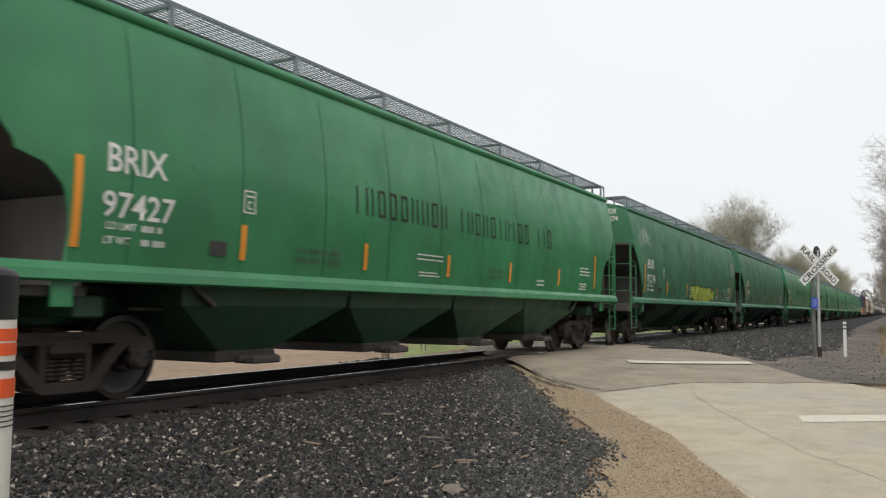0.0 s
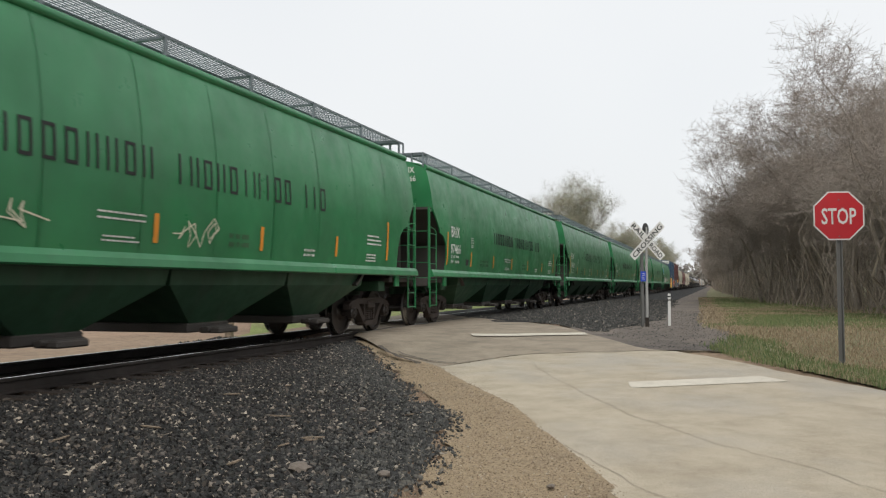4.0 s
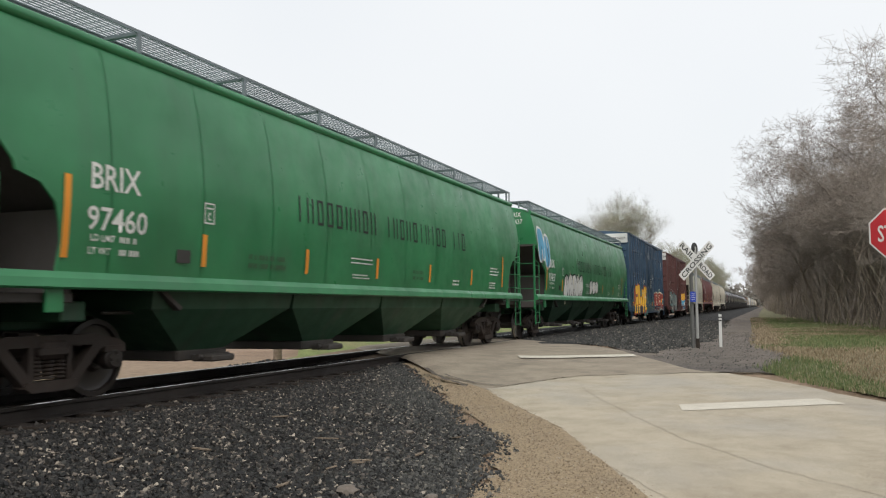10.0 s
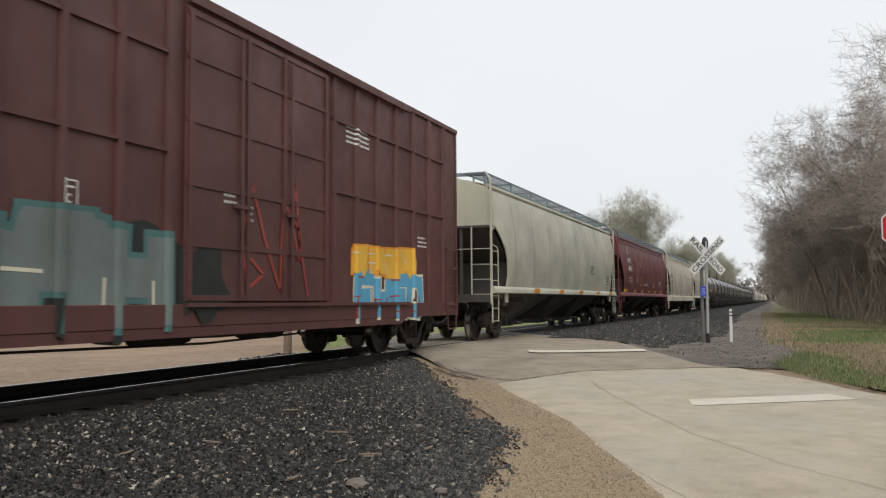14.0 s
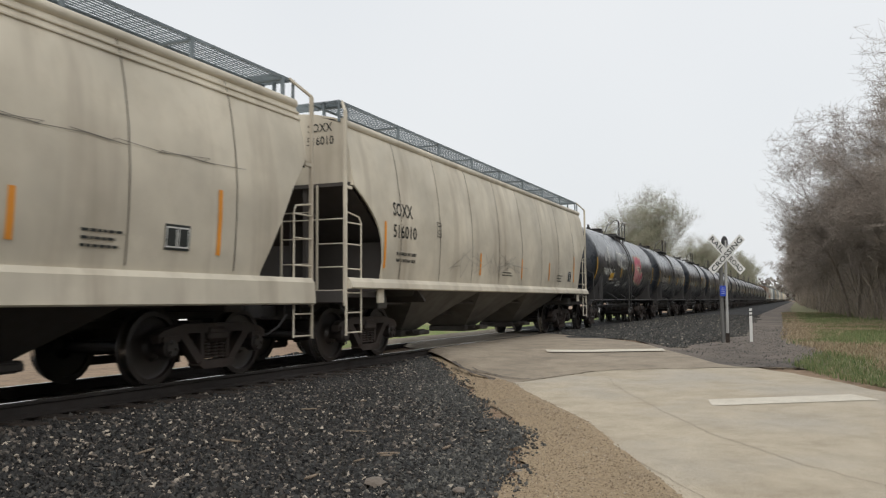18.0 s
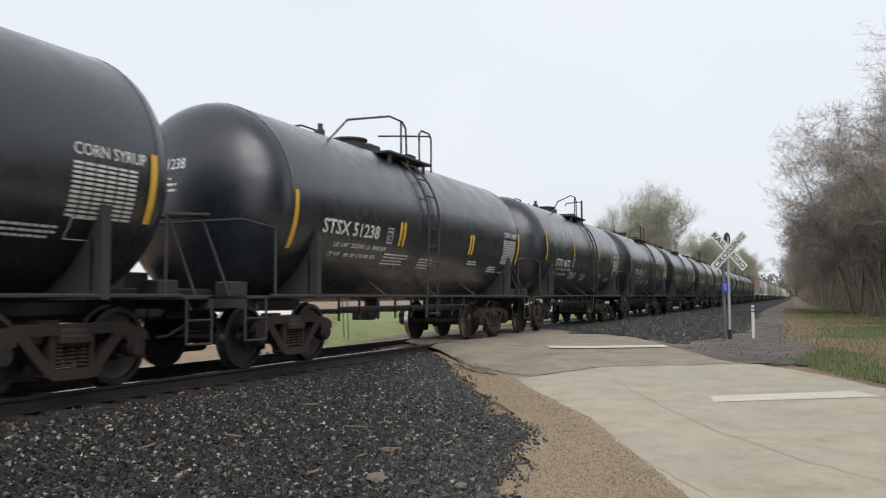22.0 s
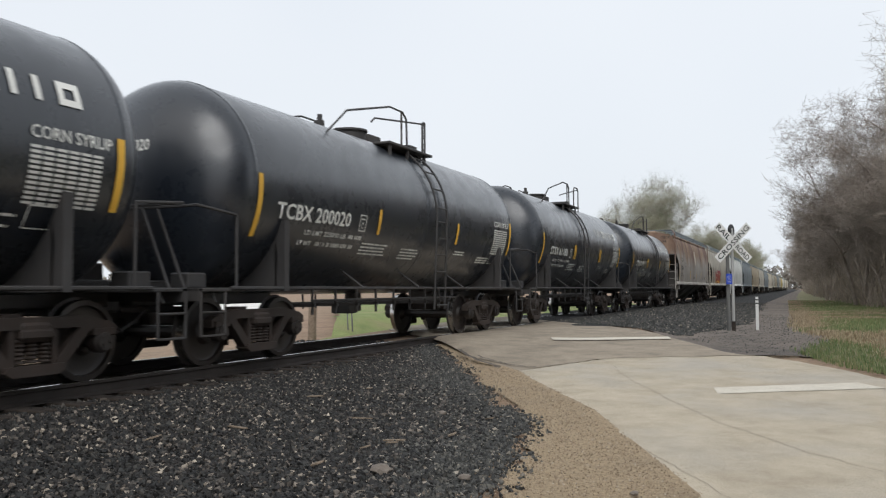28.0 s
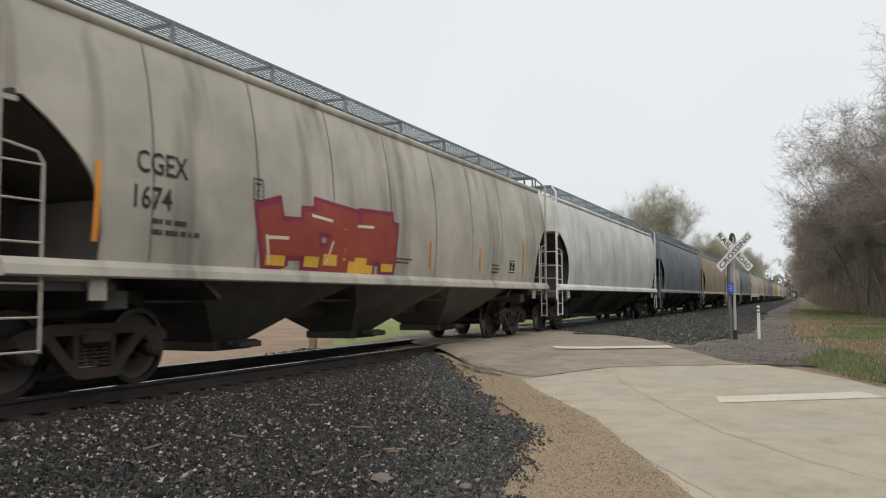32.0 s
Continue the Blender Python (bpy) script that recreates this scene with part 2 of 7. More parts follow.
DUSTY = island_stuff("dusty_crushed_rock", [(0.0, (0.02, 0.02, 0.02)), (0.4, (0.05, 0.05, 0.047)), (0.75, (0.085, 0.084, 0.076)), (0.95, (0.15, 0.14, 0.12)), (1.0, (0.42, 0.37, 0.3))], 0.8)
TIE = rough_stuff("creosoted_tie", [(0.3, (0.02, 0.015, 0.012)), (0.7, (0.06, 0.045, 0.035))], 6.0, 30.0, 0.5)
STONE = island_stuff("crushed_rock", [(0.0, (0.005, 0.005, 0.005)), (0.3, (0.010, 0.0095, 0.009)), (0.5, (0.021, 0.0165, 0.014)), (0.7, (0.03, 0.031, 0.029)), (0.85, (0.07, 0.062, 0.052)), (0.95, (0.17, 0.14, 0.115)), (1.0, (0.52, 0.45, 0.36))], 0.7)
# kept near black so the shade in the gaps between stones is in its colour
BALLAST = rough_stuff("ballast_bed", [(0.3, (0.008, 0.008, 0.008)), (0.55, (0.02, 0.02, 0.02)), (0.8, (0.06, 0.055, 0.05))], 30.0, 22.0, 1.0, 0.9, 0.05)
SHOULDER = rough_stuff("tan_gravel", [(0.3, (0.23, 0.17, 0.105)), (0.6, (0.37, 0.285, 0.18)), (0.85, (0.47, 0.385, 0.265))], 28.0, 60.0, 0.7, 0.95, 0.015, (1.2, 0.5, 0.8, (0.16, 0.13, 0.095), 0.5))
ROAD = rough_stuff("pale_worn_asphalt", [(0.28, (0.355, 0.298, 0.218)), (0.5, (0.45, 0.388, 0.292)), (0.72, (0.525, 0.457, 0.352))], 2.2, 80.0, 0.6, 0.85, 0.01, (0.5, 0.48, 0.66, (0.40, 0.375, 0.335), 0.55))
APRON = rough_stuff("brown_grey_asphalt", [(0.3, (0.24, 0.20, 0.152)), (0.7, (0.37, 0.31, 0.235))], 1.4, 60.0, 0.5, 0.9, 0.012, (2.6, 0.5, 0.8, (0.12, 0.105, 0.085), 0.6))
GRAVEL = island_stuff("tan_gravel_stones", [(0.0, (0.17, 0.125, 0.08)), (0.5, (0.34, 0.255, 0.17)), (0.9, (0.48, 0.39, 0.29)), (1.0, (0.62, 0.55, 0.45))])
LINE = rough_stuff("worn_white_marking", [(0.35, (0.58, 0.53, 0.44)), (0.75, (0.68, 0.63, 0.53))], 3.0, 60.0, 0.3, 0.8, 0.008, (9.0, 0.6, 0.8, (0.42, 0.38, 0.32), 0.7))
SEAL = rough_stuff("crack_filler", [(0.3, (0.26, 0.225, 0.18)), (0.7, (0.36, 0.31, 0.25))], 8.0, 40.0, 0.4)
BROKEN = rough_stuff("broken_edge_with_shadow", [(0.3, (0.06, 0.05, 0.042)), (0.7, (0.15, 0.125, 0.10))], 9.0, 40.0, 0.8)
SOIL = rough_stuff("ploughed_field_soil", [(0.3, (0.21, 0.135, 0.085)), (0.7, (0.33, 0.23, 0.155))], 0.35, 4.0, 0.8, 0.95, 0.08, (0.05, 0.45, 0.75, (0.26, 0.21, 0.14), 0.7))
PALE_LOT = rough_stuff("pale_limestone_gravel", [(0.3, (0.62, 0.60, 0.56)), (0.7, (0.78, 0.76, 0.72))], 0.5, 6.0, 0.4)
VERGE = rough_stuff("dry_verge_soil", [(0.3, (0.24, 0.20, 0.13)), (0.52, (0.20, 0.20, 0.10)), (0.72, (0.36, 0.30, 0.20))], 0.5, 25.0, 0.9, 0.95, 0.04)
DIRT = rough_stuff("cindery_dirt", [(0.3, (0.10, 0.088, 0.078)), (0.55, (0.19, 0.16, 0.135)), (0.75, (0.29, 0.235, 0.18))], 0.9, 30.0, 0.9, 0.95, 0.04)
LAWN = rough_stuff("green_bank", [(0.3, (0.15, 0.20, 0.06)), (0.7, (0.27, 0.31, 0.11))], 1.0, 20.0, 0.9, 0.95, 0.05, (0.4, 0.5, 0.7, (0.30, 0.25, 0.14), 0.7))
GRASS = island_stuff("green_grass_blades", [(0.0, (0.11, 0.165, 0.055)), (0.5, (0.175, 0.24, 0.085)), (0.85, (0.27, 0.28, 0.13)), (1.0, (0.40, 0.32, 0.2))])
DRYGRASS = island_stuff("dry_grass_blades", [(0.0, (0.27, 0.20, 0.125)), (0.6, (0.42, 0.325, 0.205)), (1.0, (0.52, 0.43, 0.29))])
# bark and twig tones are raised to take in the haze over the wood
BARK = rough_stuff("grey_brown_bark", [(0.3, (0.21, 0.175, 0.145)), (0.7, (0.38, 0.325, 0.28))], 4.0, 25.0, 0.7)
TWIG = island_stuff("bare_twigs", [(0.0, (0.22, 0.185, 0.155)), (0.6, (0.36, 0.305, 0.26)), (1.0, (0.46, 0.395, 0.34))])
# twig colours paled to stand in for haze over the distance
HAZY = island_stuff("hazy_far_twigs", [(0.0, (0.20, 0.18, 0.16)), (0.6, (0.30, 0.28, 0.25)), (1.0, (0.36, 0.36, 0.30))])
BUDS = island_stuff("pale_spring_leaves", [(0.0, (0.24, 0.26, 0.17)), (0.5, (0.34, 0.36, 0.24)), (1.0, (0.44, 0.45, 0.33))])
BRUSH = island_stuff("dry_brush_stems", [(0.0, (0.17, 0.135, 0.105)), (0.6, (0.32, 0.265, 0.205)), (1.0, (0.44, 0.365, 0.285))])
WOOD = rough_stuff("weathered_wood", [(0.3, (0.16, 0.12, 0.085)), (0.7, (0.30, 0.24, 0.18))], 5.0, 30.0, 0.6)
BLACKRUBBER = material("black_plastic", (0.012, 0.012, 0.013), 0.5)[0]


# ---- mesh helpers ----
def part(name, bm, mat, parent=None, label=""):
    me = bpy.data.meshes.new(name)
    if isinstance(bm, tuple):
        me.from_pydata(bm[0], [], bm[1])
    else:
        bm.to_mesh(me)
        bm.free()
    if mat:
        me.materials.append(mat)
    ob = new(name, me)
    if parent:
        ob.parent = parent
    if label:
        ob["label"] = label
    return ob


def smooth(ob, angle=40):
    me = ob.data
    me.polygons.foreach_set("use_smooth", [True] * len(me.polygons))
    me.set_sharp_from_angle(angle=radians(angle))
    return ob


def box(bm, cx, cy, cz, sx, sy, sz, bevel=0.0):
    m = Matrix.Translation((cx, cy, cz)) @ Matrix.Diagonal((sx, sy, sz, 1))
    r = bmesh.ops.create_cube(bm, size=1.0, matrix=m)
    if bevel:
        edges = list({e for v in r["verts"] for e in v.link_edges})
        bmesh.ops.bevel(bm, geom=edges, offset=bevel, segments=1, affect="EDGES")
    return bm


def rod(bm, a, b, r, n=6, r2=None, caps=True):
    a, b = Vector(a), Vector(b)
    d = b - a
    m = Matrix.Translation((a + b) / 2) @ d.to_track_quat("Z", "Y").to_matrix().to_4x4()
    bmesh.ops.create_cone(bm, cap_ends=caps, segments=n, radius1=r, radius2=r if r2 is None else r2, depth=d.length, matrix=m)
    return bm


def pipe(bm, pts, r, n=6):
    for a, b in zip(pts, pts[1:]):
        rod(bm, a, b, r, n)
    for p in pts[1:-1]:
        bmesh.ops.create_icosphere(bm, subdivisions=1, radius=r * 1.02, matrix=Matrix.Translation(p))
    return bm


def solid(bm, outline, axis, lo, hi):
    """A plate: an outline in the two other axes, from lo to hi along axis."""
    def at(p, k):
        q = list(p)
        q.insert(axis, k)
        return q
    a = [bm.verts.new(at(p, lo)) for p in outline]
    b = [bm.verts.new(at(p, hi)) for p in outline]
    fs = [bm.faces.new(a), bm.faces.new(b)]
    n = len(a)
    for i in range(n):
        fs.append(bm.faces.new((a[i], a[(i + 1) % n], b[(i + 1) % n], b[i])))
    bmesh.ops.recalc_face_normals(bm, faces=fs)
    return bm


def grid_mesh(xs, ys, height):
    vs = [(x, y, height(x, y)) for y in ys for x in xs]
    n = len(xs)
    fs = [(j * n + i, j * n + i + 1, (j + 1) * n + i + 1, (j + 1) * n + i) for j in range(len(ys) - 1) for i in range(n - 1)]
    return vs, fs


def thing(name, label, category, group="", at=(0, 0, 0), rz=0):
    ob = new(name)
    ob.matrix_basis = pose(*at, 0, 0, rz)
    return tagged(ob, label, category, group)


def wob(x, y, s=1.0, k=0.0):
    return noise.noise((x * s + k, y * s - k, k * 1.7))


# ---- the lie of the land ----
TRACK_X = -8.2
HEAD = 0.60
BED = 0.38


def step(a, b, x):
    t = min(1.0, max(0.0, (x - a) / (b - a)))
    return t * t * (3 - 2 * t)


def base(x, y):
    z = 0.0285 * min(max(y, 0), 20)
    if x < -9.5:
        z = z * (1 - step(-10, -13, x)) + 0.12 * step(-10, -13, x)
    return z


def bed(x, y):
    """Ground with the raised track bed."""
    z = base(x, y)
    d = abs(x - TRACK_X)
    k = 1 - step(1.4, 3.4, d) if x > TRACK_X else 1 - step(1.4, 2.8, d)
    return z + max(0.0, BED - z) * k




def road_edges(y):
    """Left and right edge of the road, by y."""
    left = [(-40, 22.0), (-6, 5.2), (0, 1.85), (3, 0.45), (6.06, -0.95), (7.25, -1.51), (9.1, -2.39), (11.3, -3.8), (12.1, -4.25), (14.2, -5.75), (16.2, -7.1), (20, -10.2), (30, -16.0), (80, -45)]
    right = [(-40, 32.0), (-6, 13.0), (0, 8.8), (6, 5.0), (9, 3.15), (12.45, 1.07), (13.4, 0.52), (14.5, -0.17), (15.6, -1.2), (18.3, -2.43), (21.4, -3.97), (23.3, -5.3), (25.5, -7.2), (30, -10.4), (80, -39)]
    return float(np.interp(y, *zip(*left))), float(np.interp(y, *zip(*right)))


def road_z(x, y):
    z = base(x, y) + 0.012
    k = 1 - step(0.9, 4.2, abs(x - TRACK_X))
    return z + (HEAD - 0.012 - z) * k


def ground_z(x, y):
    l, r = road_edges(y)
    z = bed(x, y)
    inside = min(step(l - 0.25, l + 0.25, x), 1 - step(r - 0.25, r + 0.25, x))
    return z * (1 - inside) + (road_z(x, y) - 0.10) * inside


def spaced(*spans):
    out = []
    for a, b, n in spans:
        out += [a + (b - a) * i / n for i in range(n)]
    return out + [spans[-1][1]]


gx = spaced((-2000, -300, 6), (-300, -40, 12), (-40, -14, 10), (-14, 6, 80), (6, 40, 18), (40, 300, 12), (300, 2000, 6))
gy = spaced((-700, -20, 14), (-20, 0, 12), (0, 32, 128), (32, 80, 24), (80, 500, 20), (500, 2600, 10))
ground = tagged(smooth(part("ground", grid_mesh(gx, gy, lambda x, y: ground_z(x, y) - 0.02 + 0.012 * wob(x, y, 0.8)), SOIL)), "bare tan field soil reaching the horizon", "ground", kind="structure")


def strip(name, edges, y0, y1, nx, ny, height, mat, ragged=0.0, seed=0.0, label="", category=""):
    vs, fs = [], []
    for j in range(ny + 1):
        y = y0 + (y1 - y0) * j / ny
        l, r = edges(y)
        l += ragged * (wob(l, y, 1.3, seed) + 0.5 * wob(l, y, 5.0, seed))
        r += ragged * (wob(r, y, 1.3, seed + 4) + 0.5 * wob(r, y, 5.0, seed + 4))
        for i in range(nx + 1):
            x = l + (r - l) * i / nx
            yy = y + (ragged * 1.6 * wob(x, 0, 1.1, seed + 9) if j in (0, ny) else 0)
            vs.append((x, yy, height(x, yy)))
    n = nx + 1
    fs = [(j * n + i, j * n + i + 1, (j + 1) * n + i + 1, (j + 1) * n + i) for j in range(ny) for i in range(nx)]
    return tagged(smooth(part(name, (vs, fs), mat)), label, category, kind="structure")


def line_y(x):
    """Where the pale road ends and the darker crossing apron begins."""
    return float(np.interp(x, (-4.5, -4.06, -3.2, -1.17, 1.2), (11.9, 12.15, 14.1, 15.1, 15.5)))


strip("road", road_edges, -40, 16.2, 40, 260, lambda x, y: road_z(x, y) - 0.14 * step(0.15, 0.6, y - line_y(x)), ROAD, 0.10, 3.0, "pale worn asphalt road up to the crossing", "road")


def apron():
    vs, fs = [], []
    nx, ny = 40, 90
    for i in range(nx + 1):
        for j in range(ny + 1):
            y = 11.2 + (80 - 11.2) * (j / ny) ** 2.2
            l, r = road_edges(y)
            x = l - 0.12 + (r - l + 0.24) * i / nx
            y = max(y, line_y(x) + 0.18 * wob(x, 0, 2.0, 7) + 0.08 * wob(x, 0, 8.0, 5))
            vs.append((x, y, road_z(x, y) + 0.004 + 0.003 * wob(x, y, 2.5) - (0.06 if i in (0, nx) else 0.012 if i in (1, nx - 1) else 0)))
    n = ny + 1
    fs = [(i * n + j, i * n + j + 1, (i + 1) * n + j + 1, (i + 1) * n + j) for j in range(ny) for i in range(nx)]
    fs = [f for f in fs if len({vs[k] for k in f}) > 2]
    return tagged(smooth(part("crossing_apron", (vs, fs), APRON)), "brown-grey patched asphalt over the rail crossing", "road", kind="structure")


apron()


def shoulder_edges(y):
    l, r = road_edges(y)
    return float(np.interp(y, (-40, 2, 5.7, 6.4, 7.25, 9.25, 10.9, 12.7, 15.8), (18, -1.3, -2.04, -2.13, -2.28, -3.17, -4.24, -5.24, -7.0))), r * 0 + l + 0.25


def verge_edge(y):
    """Where the grass begins on the far side of the road and along the track."""
    return float(np.interp(y, (-40, 9, 12.45, 13.4, 14.4, 15.6, 17.0, 18.6, 20.6, 24, 29.5, 42, 66, 115, 400), (34, 3.3, 1.27, 0.75, 0.25, -0.15, 0.25, 0.5, 0.0, -0.2, -0.25, -0.45, -0.9, -1.3, -1.6)))


def shoulder_z(x, y):
    d = x - road_edges(y)[0]
    return max(ground_z(x, y) + 0.012, base(x, y) + 0.004 + 0.022 * step(-0.5, -0.1, d) * (1 - step(0.1, 0.3, d)))


strip("gravel_shoulder", shoulder_edges, -12, 15.8, 22, 320, shoulder_z, SHOULDER, 0.18, 11.0, "tan fine gravel shoulder beside the road", "gravel")
strip("dirt_strip", lambda y: (float(np.interp(y, (15, 19, 24, 40, 400), (-1.3, -2.9, -4.6, -3.9, -4.4))), verge_edge(y) + 0.35), 15.2, 400, 8, 160,
      lambda x, y: bed(x, y) + 0.012, DIRT, 0.25, 21.0, "dark cindery dirt beside the track", "ground")
strip("verge", lambda y: (verge_edge(y), float(np.interp(y, (-40, 400), (60, 60)))), -40, 400, 14, 140,
      lambda x, y: base(x, y) + 0.008 + (0.022 + 0.03 * wob(x, y, 0.6)) * step(0.0, 0.9, x - verge_edge(y)) + 0.5 * step(6, 30, x), VERGE, 0.3, 31.0, "rough grass verge below the trees", "ground")
strip("ballast_bed", lambda y: (-11.1, float(np.interp(y, (-60, 4, 6, 8, 10.8, 12.6, 15.8), (-2.0, -2.1, -2.3, -2.8, -4.4, -5.35, -7.1)))), -60, 15.6, 40, 130, lambda x, y: bed(x, y) + 0.008 + 0.02 * wob(x, y, 4), BALLAST, 0.08, 41.0, "dark crushed rock ballast bed", "ballast")
strip("ballast_bed", lambda y: (-11.1, float(np.interp(y, (20, 24, 40, 600), (-2.6, -2.2, -2.4, -3.4)))), 22.6, 600, 16, 200, lambda x, y: bed(x, y) + 0.02, BALLAST, 0.1, 45.0, "dark crushed rock ballast bed", "ballast")


strip("ballast_bed", lambda y: (-11.1, -2.0), -600, -58, 16, 80, lambda x, y: bed(x, y) + 0.012, BALLAST, 0.1, 49.0, "dark crushed rock ballast bed", "ballast")


def bar(corners, label):
    """A painted stop bar between four corners."""
    a, b, c, d = [Vector(p) for p in corners]
    vs, n = [], 30
    for i in range(n + 1):
        k = i / n
        for q in (0.0, 0.5, 1.0):
            p = a.lerp(b, k).lerp(d.lerp(c, k), q)
            e = 0.035 * wob(k * 9, q * 3, 1.0, a.x) + 0.02 * wob(k * 40, q * 3, 1.0, a.x)
            p = p + Vector((0.3, -0.8)) * e * (1 if q else -0.4)
            vs.append((p.x, p.y, road_z(p.x, p.y) + 0.006 + (0.018 if p.y > 13 else 0)))
    fs = [(i * 3 + q, i * 3 + q + 1, i * 3 + q + 4, i * 3 + q + 3) for i in range(n) for q in (0, 1)]
    tagged(part("stop_bar", (vs, fs), LINE), label, "road marking", "white stop bars", "structure")


bar(((-1.1, 11.12), (0.60, 12.1), (0.89, 11.67), (-1.01, 10.62)), "worn white stop bar painted on the road")
bar(((-5.1, 17.5), (-2.75, 18.45), (-2.6, 17.92), (-4.9, 17.0)), "worn white stop bar painted close to the track")


def crack(pts, w, mat=SEAL):
    vs, fs = [], []
    n = 60
    for i in range(n + 1):
        k = i / n * (len(pts) - 1)
        a, b = Vector(pts[min(int(k), len(pts) - 2)]), Vector(pts[min(int(k), len(pts) - 2) + 1])
        p = a.lerp(b, k - min(int(k), len(pts) - 2))
        s = Vector((-(b - a).y, (b - a).x)).normalized()
        p = p + s * (0.06 * wob(k * 3, 1, 1, pts[0][0]) + 0.03 * wob(k * 12, 1, 1, pts[0][0]))
        h = w * (0.6 + 0.7 * abs(wob(k * 7, 2, 1, 3)))
        for q in (-1, 1):
            o = p + s * h * q
            vs.append((o.x, o.y, road_z(o.x, o.y) + 0.004 + (0.018 if o.y > 12.4 else 0)))
    fs = [(2 * i, 2 * i + 1, 2 * i + 3, 2 * i + 2) for i in range(n)]
    tagged(part("road_crack", (vs, fs), mat), "dark filled crack or shaded broken edge on the asphalt", "road crack", "cracks in the road", "structure")


crack([(-3.2, 14.0), (-2.22, 11.5), (-1.22, 9.45), (-0.56, 8.36), (-0.07, 7.65), (0.58, 6.98), (1.2, 6.2)], 0.005)
crack([(-4.1, 11.6), (-2.8, 9.9), (-1.4, 7.4), (-0.65, 6.2), (0.1, 5.2)], 0.004)
crack([(-4.4, 12.05), (-4.0, 12.25), (-3.6, 13.1), (-3.2, 14.0)], 0.012)
# dark bands along the crumbled edge, its shadow painted in with the broken asphalt
crack([(-5.8, 13.9), (-5.3, 13.2), (-4.9, 12.72), (-4.45, 12.32), (-4.0, 12.05)], 0.055, BROKEN)
crack([(-5.2, 13.35), (-4.8, 12.95), (-4.3, 12.6), (-3.9, 12.5)], 0.03, BROKEN)
crack([(-4.1, 11.6), (-3.75, 11.1), (-3.45, 10.6), (-3.1, 10.1)], 0.022, BROKEN)
crack([(1.0, 10.3), (1.6, 9.7), (2.6, 9.4)], 0.007)


# ---- track ----
def rails():
    prof = [(-0.07, 0), (0.07, 0), (0.07, 0.012), (0.012, 0.035), (0.010, 0.12), (0.036, 0.135), (0.036, 0.163), (0.028, 0.171), (-0.028, 0.171), (-0.036, 0.163), (-0.036, 0.135), (-0.010, 0.12), (-0.012, 0.035), (-0.07, 0.012)]
    for side in (0.753, -0.753):
        r = tagged(new("rail"), "rusty steel running rail with a bright worn head", "rail", "rails of the track", "structure")
        r.location = (TRACK_X + side, 0, HEAD - 0.172)
        part("rail_body", solid(bmesh.new(), prof, 1, -560, 900), RAIL, r)
        part("rail_head", box(bmesh.new(), 0, 170, 0.1715, 0.05, 1460, 0.002), TREAD, r, "polished bright strip of the rail head")


rails()
tie_mesh = None
ties = tagged(new("crossties"), "dark creosoted wooden ties under the rails", "crosstie", kind="structure")
for i in range(150):
    y = -8 + i * 0.5
    if 15.4 < y < 22.8:
        continue
    if tie_mesh is None:
        t0 = part("tie", box(bmesh.new(), 0, 0, 0, 2.6, 0.23, 0.18, 0.012), TIE, ties)
        tie_mesh = t0.data
    else:
        t0 = new("tie", tie_mesh)
        t0.parent = ties
    t0.location = (TRACK_X + 0.03 * wob(i, 0, 1.7), y, HEAD - 0.172 - 0.085)


# ---- loose stones and blades ----
def pebbles(name, places, mat, label, category, seed=1):
    """Crushed stones: squashed, turned octahedra joined in one sheet. Places: x, y, z, size."""
    rng = np.random.default_rng(seed)
    p = np.array(places)
    n = len(p)
    unit = np.array([(1, 0, 0), (-1, 0, 0), (0, 1, 0), (0, -1, 0), (0, 0, 1), (0, 0, -1), (0.7, 0.7, 0.45), (-0.7, 0.6, -0.4)])
    tri = np.array([(6, 2, 4), (6, 4, 0), (6, 0, 2), (2, 1, 4), (1, 3, 4), (3, 0, 4), (2, 0, 5), (7, 2, 5), (1, 7, 5), (7, 1, 2), (3, 1, 5), (0, 3, 5)])
    v = unit[None] * (0.65 + 0.7 * rng.random((n, 8, 1))) * (p[:, 3, None, None] * (0.55 + 0.7 * rng.random((n, 1, 3))))
    q = rng.normal(size=(n, 4))
    q /= np.linalg.norm(q, axis=1)[:, None]
    w, x, y, z = q.T
    m = np.stack([1 - 2 * (y * y + z * z), 2 * (x * y - z * w), 2 * (x * z + y * w), 2 * (x * y + z * w), 1 - 2 * (x * x + z * z), 2 * (y * z - x * w), 2 * (x * z - y * w), 2 * (y * z + x * w), 1 - 2 * (x * x + y * y)], 1).reshape(n, 3, 3)
    v = np.einsum("nij,nkj->nki", m, v) + p[:, None, :3]
    f = tri[None] + (np.arange(n) * 8)[:, None, None]
    return tagged(part(name, (v.reshape(-1, 3).tolist(), f.reshape(-1, 3).tolist()), mat), label, category, kind="stuff")


def ballast_places(n, x0, x1, y0, y1, size, seed, keep, near=False):
    rng = np.random.default_rng(seed)
    out = []
    while len(out) < n:
        x, y = x0 + (x1 - x0) * rng.random(), y0 + (y1 - y0) * rng.random() ** (1.5 if near else 1.0)
        if keep(x, y, rng.random()):
            s = size * (0.45 + 0.9 * rng.random() ** 2)
            out.append((x, y, bed(x, y) + 0.012 + s * 0.35, s))
    return out


